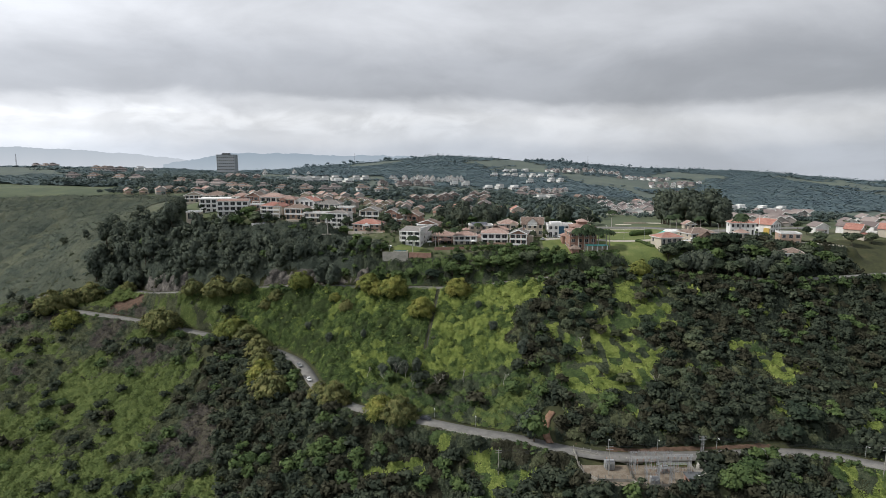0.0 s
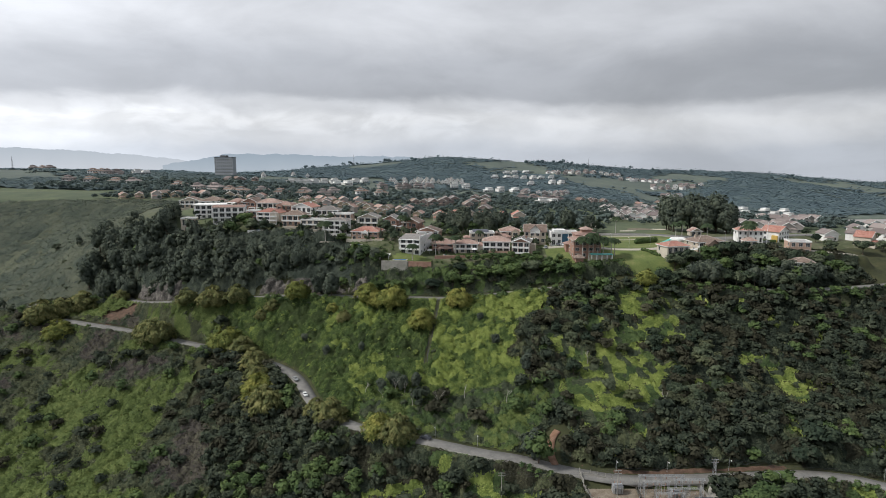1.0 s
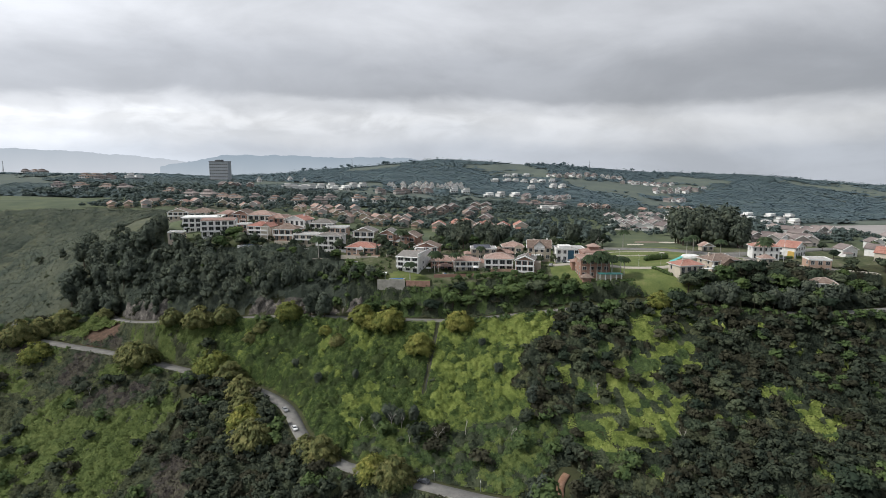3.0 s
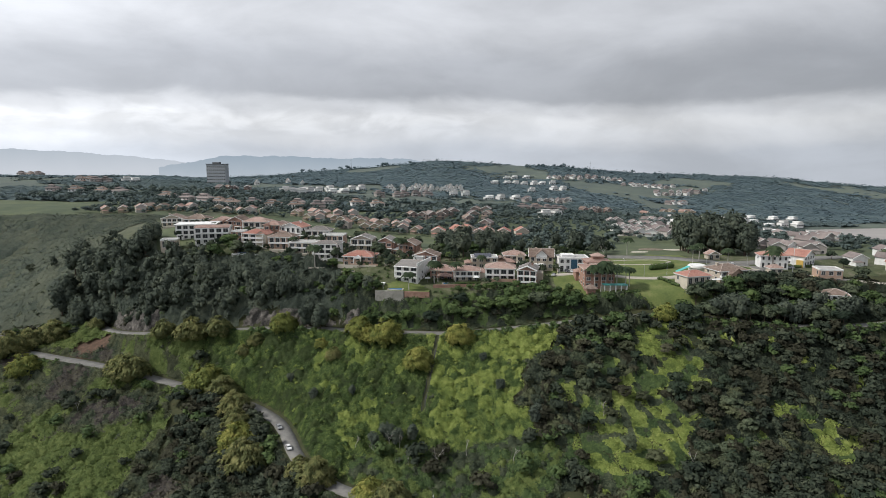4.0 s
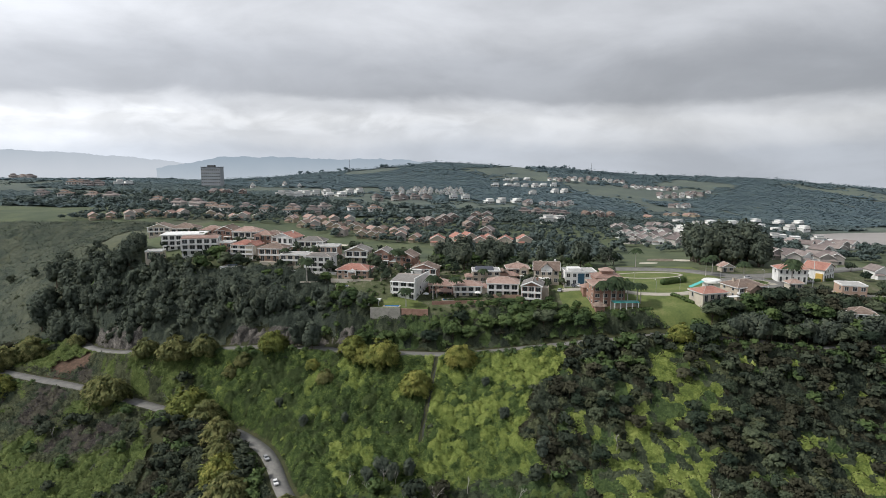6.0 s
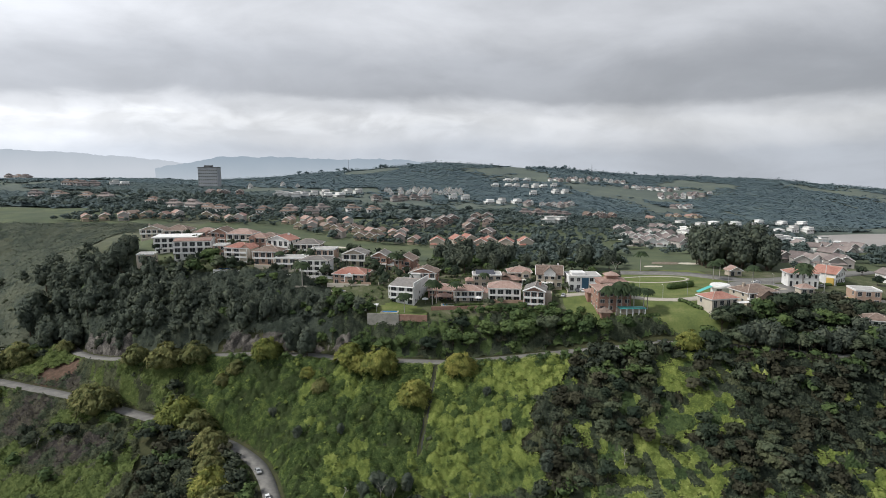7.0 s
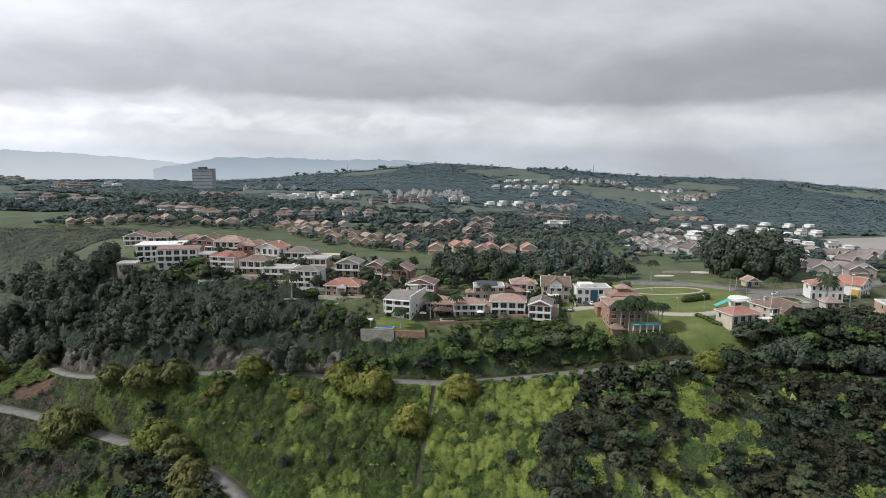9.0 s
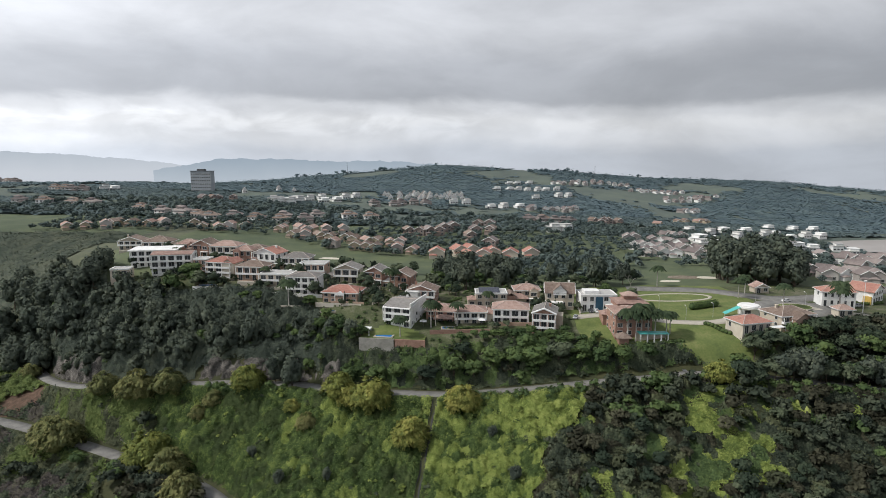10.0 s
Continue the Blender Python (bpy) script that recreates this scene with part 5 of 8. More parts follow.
            part("porch", Shape().box(bx - bw / 2 - 0.2, -d / 2 - 3.6, fh - 0.25, bx + bw / 2 + 0.2, -d / 2 - 1.8, fh).box(bx - bw / 2, -d / 2 - 3.5, -1, bx - bw / 2 + 0.25, -d / 2 - 3.25, fh - 0.25).box(bx + bw / 2 - 0.25, -d / 2 - 3.5, -1, bx + bw / 2, -d / 2 - 3.25, fh - 0.25).made("porch", M["white"]), t, "white porch on two posts")
            for k in range(floors):
                window(t, bx, -d / 2 - 1.8, k * fh + (0.1 if k == 0 else fh * 0.3), round(bw * 0.6, 1), round(fh * (0.75 if k == 0 else 0.5), 1), 0, glass)
        else:
            part("terrace", Shape().box(-w * 0.4, -d / 2 - 3.4, -3, w * 0.3, -d / 2 - 1.6, 0.15).made("terrace", M["paving"]), t)
    return t


def annex(t, name, shape, mat, label=""):
    return part(name, shape.made(name, M[mat]), t, label)


# the white house over the road, with its pool terrace
h1 = house(-16.2, 367.6, 12.5, 20, 8.6, 3, "white", "tile_grey", "gable_side", "white three-storey house with wide balconies over a pool terrace", rot=-18, z=-4.6, rise=1.5, balconies=(1, 2), over=0.35, bays=3)
annex(h1, "parapet_wall", Shape().box(5.9, -10.3, 6.0, 6.4, 10.2, 10.6), "white")
annex(h1, "porch_roof", Shape().box(-6.6, -11.8, 8.3, 6.3, -10, 8.6), "white")
# its right-hand neighbours along the edge
h2 = house(0.5, 371, 13, 11, 5.2, 2, "brick", "tile_terra", "hip", "brick house with a low terracotta hip roof behind palms", rot=-10, z=-5, rise=2.2)
annex(h2, "porch_roof", hip_shape(7, 5, 2.9, 1.2, cx=2, cy=-7.2), "tile_terra")
h3 = house(13, 367, 14, 10, 5.6, 2, "cream", "tile_terra", "hip", "cream house with a weathered terracotta hip roof and a deep terrace", z=-5, rise=2.0, balconies=(1,))
annex(h3, "wing", Shape().box(7, -3, -3, 11, 5, 4.3), "cream")
annex(h3, "wing_roof", hip_shape(4, 8, 4.3, 1.3, cx=9, cy=1), "tile_terra")
h4 = house(-9, 393, 14, 10, 6.2, 2, "brick", "tile_brown", "gable", "brick house with white portico and dark gabled roof", rot=-12, z=-1.5, rise=2.4, balconies=(1,), dress=True)
annex(h4, "portico", Shape().box(-7, -7.2, 0, -1, -5, 5.6).box(-7.2, -7.4, 5.6, -0.8, -5, 6.0), "white")
h5 = house(24, 387, 15, 10, 6.4, 2, "beige", "flat_roof", "flat", "beige flat-roofed house with dark solar panels on its roof", z=-2, dress=True)
annex(h5, "solar_panel", Shape().box(-5, -3.5, 0, 5, 3.5, 0.12, Matrix.Translation((-0.8, 0.5, 7.1)) @ Matrix.Rotation(radians(9), 4, "X")), "panel", "dark tilted solar panels")
annex(h5, "wing", Shape().box(7.5, -4, -3, 11.5, 4.5, 5.2), "brick")
annex(h5, "wing_roof", gable_shape(4, 8.5, 5.2, 1.2, cx=9.5, cy=0.25), "tile_brown")
h6 = house(31.5, 367, 15.5, 11, 6.6, 2, "white", "tile_terra", "hip", "white house with curved balconies under a terracotta hip roof", rot=-6, z=-4.6, rise=2.5, balconies=(0, 1), bays=4)
h7 = house(45, 354.5, 9.5, 12, 9.2, 3, "brick", "tile_grey", "gable", "narrow brick house with a white-edged gable and stacked balconies", rot=-14, z=-5.6, rise=2.0, balconies=(1, 2), bays=3)
annex(h7, "gable_trim", gable_shape(9.5, 0.3, 9.25, 2.0, 0.6, 0.35, cy=-6.4), "white")
annex(h7, "wing", Shape().box(4.75, 0, -3, 7.5, 6, 7.2), "beige")
h8 = house(42, 393, 12, 9, 6.6, 2, "beige", "tile_terra", "hip", "beige house with a stepped terracotta roof", z=-2, rise=2.3, dress=True)
annex(h8, "lower_roof", hip_shape(9, 6, 3.4, 2.0, cx=-5, cy=-6), "tile_terra")
annex(h8, "garage_wall", Shape().box(-9, -8.6, -2, -1, -4, 3.4), "beige")
h9 = house(56.5, 383, 13, 11, 7.6, 2, "beige", "tile_brown", "gable_side", "beige house with steep gables, white trim and arched windows", rot=-8, z=-1.6, rise=3.4, bays=4)
annex(h9, "dormer", gable_wall(Shape().box(-3, -6.2, 6.5, 3, 0, 8.6), 6, 6.2, 8.6, 2.6, 0, -3.1), "white")
annex(h9, "dormer_roof", gable_shape(6, 6.4, 8.6, 2.6, 0.4, cx=0, cy=-3.2), "tile_brown")
annex(h9, "chimney", Shape().box(4, 1, 8, 5, 2, 12.2), "white")
annex(h9, "porch", Shape().box(-6.5, -8.8, 0, -6.1, -8.4, 3.2).box(0.6, -8.8, 0, 1, -8.4, 3.2).box(-7, -9.2, 3.2, 1.5, -5.5, 3.6), "white")
h10 = house(72.7, 377, 16.5, 11, 7.2, 2, "white", "flat_roof", "flat", "white flat-roofed modern house with a tall blue glass entrance", z=-1.3, bays=5)
annex(h10, "upper_block", Shape().box(-6, -2, 7.3, 1, 4, 8.6), "white")
annex(h10, "glass_front", Shape().box(-1.6, -5.75, 0.1, 1.8, -5.5, 6.6), "blue_glass", "tall blue glass front")
annex(h10, "side_block", Shape().box(3.2, -7, -0.5, 8.6, -5.4, 3.4), "white")
# the stepped brick house with its pool pergola
h11 = house(79, 347, 15, 14, 9.5, 3, "brick", "tile_terra", "hip", "tall stepped brick house with tiered terracotta roofs behind palms", z=-4, rise=1.8)
annex(h11, "upper_wall", Shape().box(-4, 3, 9.5, 8.5, 14, 11.6), "brick")
annex(h11, "upper_roof", hip_shape(12.5, 11, 11.4, 1.8, cx=2.3, cy=8.5), "tile_terra")
annex(h11, "lantern_wall", Shape().box(-0.5, 6, 12.8, 5, 11, 14.2), "brick")
annex(h11, "lantern_roof", hip_shape(5.5, 5, 14.1, 1.5, cx=2.3, cy=8.5), "tile_terra")
annex(h11, "lower_roof", hip_shape(6, 6, 5.6, 1.6, cx=-6, cy=10), "tile_terra")
annex(h11, "lower_wall", Shape().box(-9, 7, -3, -3.5, 13, 5.7), "brick")
h12 = house(125.5, 339, 13.5, 10, 4.0, 1, "cream", "tile_red", "hip", "cream bungalow with a red hip roof beside the lawn", rot=14, z=-0.6, rise=2.2, bays=4)
annex(h12, "awning", Shape().box(5, -8.4, 2.4, 11, -5.4, 2.6).box(5.2, -8.2, -2, 5.4, -8, 2.4).box(10.6, -8.2, -2, 10.8, -8, 2.4), "white", "white flat awning")
h13 = house(145, 346, 16, 12, 5.2, 2, "beige", "tile_brown", "hip", "house with many weathered brown tile roofs and arcades", rot=14, z=-0.3, rise=2.6, balconies=(1,))
annex(h13, "front_gable", gable_wall(Shape().box(-4, -9, -2, 3, -5, 4.6), 7, 4, 4.6, 2.2, -0.5, -7), "pinkish")
annex(h13, "front_gable_roof", gable_shape(7, 5, 4.6, 2.2, 0.5, cx=-0.5, cy=-7), "tile_brown")
h14 = thing("pavilion", pose(136.5, 361, gz(136.5, 361)), "white round-roofed pavilion beside the lane", "pavilion")
ring = Shape().tube((0, 0, 3.2), (0, 0, 4.0), 4.8, 4.8, 20).tube((0, 0, 4.0), (0, 0, 4.5), 4.2, 4.2, 20)
part("roof", ring.made("roof", M["white"]), h14)
part("wall", Shape().box(-3.5, -2.5, -1, 3.5, 2.5, 3.2).made("wall", M["white"]), h14)
part("window", window_data(2.5, 1.8)[0], h14, "", pose(-1.5, -2.5, 0.6))
part("pane", window_data(2.5, 1.8)[1], h14.children[-1])
tent = thing("shade_sail", pose(128, 359, gz(128, 359)), "sloping turquoise shade sail on posts", "shade sail")
part("sail", Shape().box(-3.6, -1.6, 0, 3.6, 1.6, 0.08, Matrix.Translation((0, 0, 2.6)) @ Matrix.Rotation(radians(-24), 4, "Y")).made("sail", M["turquoise"]), tent)
for px in (-3, 3):
    part("post", Shape().tube((px, 0, -0.3), (px, 0, 2.6 + px * 0.42), 0.08).made("post", M["steel"]), tent)
h15 = house(186.5, 379.5, 14.6, 8.5, 6.8, 2, "white", "tile_red", "hip", "white villa with small windows under a red tile roof", rot=-9, z=-0.2, rise=2.2, bays=5, big=0.38)
h16 = house(209, 391, 14, 11, 6, 2, "white", "tile_red", "gable", "white house with yellow wing with a broad red gabled roof", rot=38, z=-1, rise=2.8)
annex(h16, "wing", Shape().box(-7.7, -5, -2, -6.95, -1.5, 3.6), "yellow", "bright yellow wing")
guard = house(177, 359, 6.5, 5, 3.0, 1, "cream", "tile_terra", "hip", "small gatehouse with a terracotta hip roof", z=0, rise=1.8, side_windows=False, group="gate buildings")
h18 = house(201, 352, 11, 10, 7.4, 2, "pinkish", "flat_roof", "flat", "cube-shaped salmon house with a white parapet", rot=-12, z=-3.5)
h19 = house(189, 326, 10, 9, 5.2, 2, "white", "tile_brown", "hip", "white house with a brown hip roof among the treetops", rot=-18, z=-8.6, rise=2.2, bays=4)
lodge = house(165, 407, 7, 6, 3.2, 1, "beige", "tile_terra", "gable", "small lodge with a terracotta gabled roof under tall trees", z=-0.5, rise=1.8, side_windows=False)
# the western row
h20 = house(-162, 440, 23, 13, 9.6, 3, "white", "flat_roof", "flat", "long white modern house with a flat roof and a wide canopy", rot=9, z=7.6, balconies=(1, 2), bays=6)
annex(h20, "canopy", Shape().box(-12.5, -8.4, 9.7, 13.5, 8, 10.2), "white", "wide white roof slab")
h20b = house(-147, 429, 21, 12, 10.4, 3, "white", "tile_terra", "gable_side", "white terraced block with a flat terracotta roof", rot=9, z=6.2, rise=0.9, balconies=(1, 2), bays=5, over=0.3)
h21 = house(-172, 421, 9.5, 8, 4.6, 1, "beige", "flat_roof", "flat", "small beige flat-roofed outbuilding under the long white house", rot=9, z=5)
h22 = house(-116, 419, 14, 11, 10.4, 4, "cream", "tile_red", "hip", "cream four-level house with curved white balconies and a red roof", rot=-12, z=3.6, rise=2.4, balconies=(1, 2, 3), bays=3)
annex(h22, "side_gable", gable_wall(Shape().box(2, -5.6, 0, 8.6, 4, 10.2), 6.6, 9.6, 10.2, 2.0, 5.3, -0.8), "cream")
annex(h22, "side_roof", gable_shape(6.6, 9.6, 10.2, 2.0, 0.4, cx=5.3, cy=-0.8), "tile_red")
WEST = [(-192, 475, 14, 10, 5.6, 2, "beige", "tile_brown", "gable", 4), (-173, 470, 16, 12, 5.2, 2, "beige", "tile_brown", "hip", 0), (-139, 455, 12, 11, 7.2, 2, "brick", "tile_brown", "gable", -8),
        (-125, 451, 16, 11, 7.6, 2, "cream", "tile_terra", "hip", -6), (-129, 424, 7.3, 8, 7.0, 2, "brick", "flat_roof", "flat", -4), (-111, 440, 10.5, 10, 8.0, 2, "brick", "tile_terra", "hip", -6),
        (-96, 436, 15, 11, 8.0, 2, "white", "tile_red", "gable", -20), (-98, 413, 15, 10, 7.2, 2, "pinkish", "tile_brown", "hip", -8), (-83, 403, 16, 10, 6.0, 2, "beige", "flat_roof", "flat", -6),
        (-79, 430, 15, 10, 6.4, 2, "beige", "tile_grey", "hip", -4), (-68, 419, 14, 10, 7.0, 2, "pinkish", "flat_roof", "flat", -6), (-49, 415, 13, 10, 7.2, 2, "beige", "tile_grey", "gable", -8),
        (-34, 414, 11, 11, 6.8, 2, "brick", "tile_grey", "gable", -10), (-20, 411, 11, 11, 7.2, 2, "brick", "tile_brown", "gable", -14), (-152, 462, 13, 10, 6.0, 2, "brick", "tile_terra", "hip", 5),
        (-111, 461, 12, 10, 6.4, 2, "beige", "tile_brown", "hip", 0)]
WORDS = {"brick": "red brick", "white": "white rendered", "cream": "cream", "beige": "beige", "pinkish": "salmon", "tile_brown": "brown tiled", "tile_terra": "terracotta", "tile_red": "red tiled", "tile_grey": "grey tiled", "flat_roof": "pale flat"}
for x, y, w, d, h, fl, wa, ro, st, ro_t in WEST:
    house(x, y, w, d, h, fl, wa, ro, st, "two-storey %s house with a %s roof on the plateau" % (WORDS[wa], WORDS[ro]), rot=ro_t, balconies=(1,) if wa in ("white", "beige", "pinkish", "cream") else (), dress=True)
h25 = house(-67, 393, 14.5, 11, 8.6, 3, "white", "tile_grey", "hip", "white three-storey house with long balconies and a grey roof", rot=-9, z=2.8, rise=1.4, balconies=(1, 2), bays=4)
h26 = house(-47, 385, 17, 12, 5.0, 2, "pinkish", "tile_red", "hip", "wide salmon house with a bright red hip roof and portico", rot=-9, z=0.6, rise=2.6)
annex(h26, "portico", gable_wall(Shape().box(-2, -8, 4.2, 2.5, -6, 4.6).box(-2, -8, -1, -1.7, -7.7, 4.2).box(2.2, -8, -1, 2.5, -7.7, 4.2), 4.5, 2, 4.6, 1.4, 0.25, -7), "white")

# ---- gardens of the plateau ----
def slab(name, x, y, w, d, h, mat, label, category, rot=0.0, z=None, kind=""):
    z = gz(x, y) if z is None else z
    s = Shape().box(-w / 2, -d / 2, -0.6, w / 2, d / 2, h)
    ob = new(name, s.made(name, M[mat]))
    ob.matrix_basis = pose(x, y, z, 0, 0, rot)
    return tagged(ob, label, category, kind=kind)


def pool(x, y, w, d, z, rot=0.0):
    t = thing("swimming_pool", pose(x, y, z, 0, 0, rot), "blue swimming pool with a pale stone rim", "swimming pool", "garden pools")
    e = Shape()
    e.box(-w / 2 - 0.7, -d / 2 - 0.7, -0.5, w / 2 + 0.7, -d / 2, 0.22).box(-w / 2 - 0.7, d / 2, -0.5, w / 2 + 0.7, d / 2 + 0.7, 0.22)
    e.box(-w / 2 - 0.7, -d / 2, -0.5, -w / 2, d / 2, 0.22).box(w / 2, -d / 2, -0.5, w / 2 + 0.7, d / 2, 0.22)
    part("rim", e.made("rim", M["paving"]), t)
    part("pool_water", Shape().box(-w / 2, -d / 2, -0.5, w / 2, d / 2, 0.12).made("pool_water", M["pool_water"]), t)


slab("terrace", -20.5, 350.5, 28, 9, 0.1, "grass", "walled garden terrace under the white house", "terrace", rot=-8, z=-6.9)
slab("retaining_wall", -27.5, 346.6, 15, 0.6, 0.3, "concrete", "tall grey concrete retaining wall of the terrace", "wall", rot=-8, z=-6.9)
for v in bpy.data.objects["retaining_wall"].data.vertices:
    if v.co.z < 0:
        v.co.z = -5.2
slab("garden_wall", -13.2, 344.8, 13, 0.5, 0.2, "brick", "brown brick garden wall below the lawn", "wall", rot=-8, z=-6.9)
for v in bpy.data.objects["garden_wall"].data.vertices:
    if v.co.z < 0:
        v.co.z = -3.0
pool(-24.5, 351, 7, 4.2, -6.7, -8)
pool(3, 357, 5, 3.2, gz(3, 357) + 0.1)
pool(-52, 372, 6, 3.5, gz(-52, 372) + 0.2)
pool(-121, 407, 9, 3.2, gz(-121, 407) + 0.6)
pool(-71, 380, 8, 3.5, gz(-71, 380) + 0.3)
for x, y, l, rot, mt in ((-48, 374.5, 22, -9, "cream"), (-30, 379, 9, 60, "cream"), (8, 352.5, 26, 3, "brick"), (33, 358, 16, -4, "pinkish"), (-66, 385, 18, -9, "white"), (-92, 405, 24, -8, "pinkish"), (-118, 404, 20, -6, "white"), (-80, 387, 16, -8, "white"), (64, 372, 12, 80, "cream"), (16, 378, 18, 2, "brick")):
    slab("boundary_wall", x, y, l, 0.35, 1.5, mt, "low %s boundary wall of a garden" % {"cream": "cream", "brick": "brick", "pinkish": "salmon", "white": "white"}[mt], "wall", rot=rot)
kiosk = thing("garden_kiosk", pose(-33, 353, -6.8, 0, 0, -8), "white flat-roofed garden kiosk beside the pool", "kiosk")
part("roof", Shape().box(-2.6, -2.2, 2.6, 2.6, 2.2, 2.95).made("roof", M["white"]), kiosk)
for i, (px, py) in enumerate(((-2.3, -1.9), (2.1, -1.9), (2.1, 1.7), (-2.3, 1.7))):
    part("post", Shape().box(px, py, 0, px + 0.22, py + 0.22, 2.6).made("post", M["white"]), kiosk)
part("back_wall", Shape().box(-2.3, 1.5, 0, 2.3, 1.7, 2.6).made("back_wall", M["white"]), kiosk)
stair = Shape()
for k in range(7):
    stair.box(-4.6 + k * 0.3, -2, -0.6, -2.6, -1.0, -0.3 + k * 0.28)
part("steps", stair.made("steps", M["white"]), kiosk)
perg = thing("pool_pergola", pose(85.5, 335.5, gz(85.5, 335.5) + 0.4, 0, 0, 0), "pool pergola of white pillars with a turquoise sheet roof", "pergola")
part("roof", Shape().box(-6, -2, 3.3, 6, 2, 3.55).made("roof", M["turquoise"]), perg)
for k in range(5):
    part("pillar", Shape().box(-5.7 + k * 2.75, -1.9, -1.5, -5.3 + k * 2.75, -1.5, 3.3).made("pillar", M["white"]), perg)
part("wall", Shape().box(-6, 1.6, -1.5, 6, 1.9, 3.3).made("wall", M["beige"]), perg)
hut = thing("garden_hut", pose(74, 337.5, gz(74, 337.5)), "small garden hut with a brown thatched roof", "hut")
part("roof", hip_shape(5, 5, 2.4, 1.9, 0.6).made("roof", M["tile_brown"]), hut)
part("wall", Shape().box(-2, -2, -1, 2, 2, 2.4).made("wall", M["brick"]), hut)
for x, y, c in ((-1.5, 363.5, "yellow"), (18, 360, "white"), (-8, 359, "white")):
    u = thing("parasol", pose(x, y, gz(x, y)), "open %s garden parasol on a pole" % c, "parasol", "garden parasols")
    part("canopy", hip_shape(2.6, 2.6, 2.3, 0.7, 0.2, 0.06).made("canopy", M[c if c == "yellow" else "white"]), u)
    part("pole", Shape().tube((0, 0, -0.2), (0, 0, 2.9), 0.05).made("pole", M["steel"]), u)
slab("retaining_wall", -44, 376, 16, 0.5, 1.0, "pinkish", "long salmon garden wall under the red-roofed house", "wall", rot=-9)
slab("retaining_wall", -37, 394, 14, 0.5, 1.6, "cream", "cream garden wall along the lane", "wall", rot=24)
# golf bunkers and the oval green
for x, y, a, b in ((-77, 521, 9, 3.6), (-156, 558, 9, 3.2), (158, 452, 7, 4.4), (131, 440, 6, 3), (144, 453, 10, 6)):
    ring = [(a * math.cos(k * 0.2618) * (1 + 0.12 * math.sin(k)), b * math.sin(k * 0.2618), 0.0) for k in range(24)]
    zs = [gz(x + p[0], y + p[1]) + 0.12 for p in ring]
    ob = new("sand_bunker", mesh("sand_bunker", [(p[0], p[1], q - zs[0]) for p, q in zip(ring, zs)] + [(p[0], p[1], q - zs[0] - 0.4) for p, q in zip(ring, zs)],
                                 [tuple(range(24))] + [(i, i + 24, (i + 1) % 24 + 24, (i + 1) % 24) for i in range(24)], M["sand" if a < 9.5 else "gravel"]))
    ob.location = (x, y, zs[0])
    tagged(ob, "pale sand bunker in the fairway", "bunker", "golf bunkers")
oval = smooth_line([(116 + 19 * math.cos(k * 0.5236), 396 + 8 * math.sin(k * 0.5236), 0) for k in range(13)], 2)
oval[:, 2] = ground(oval[:, 0], oval[:, 1])
ribbon("path_oval", oval, 0.8, M["paving"], "pale path round an oval lawn", lift=0.12, category="path")


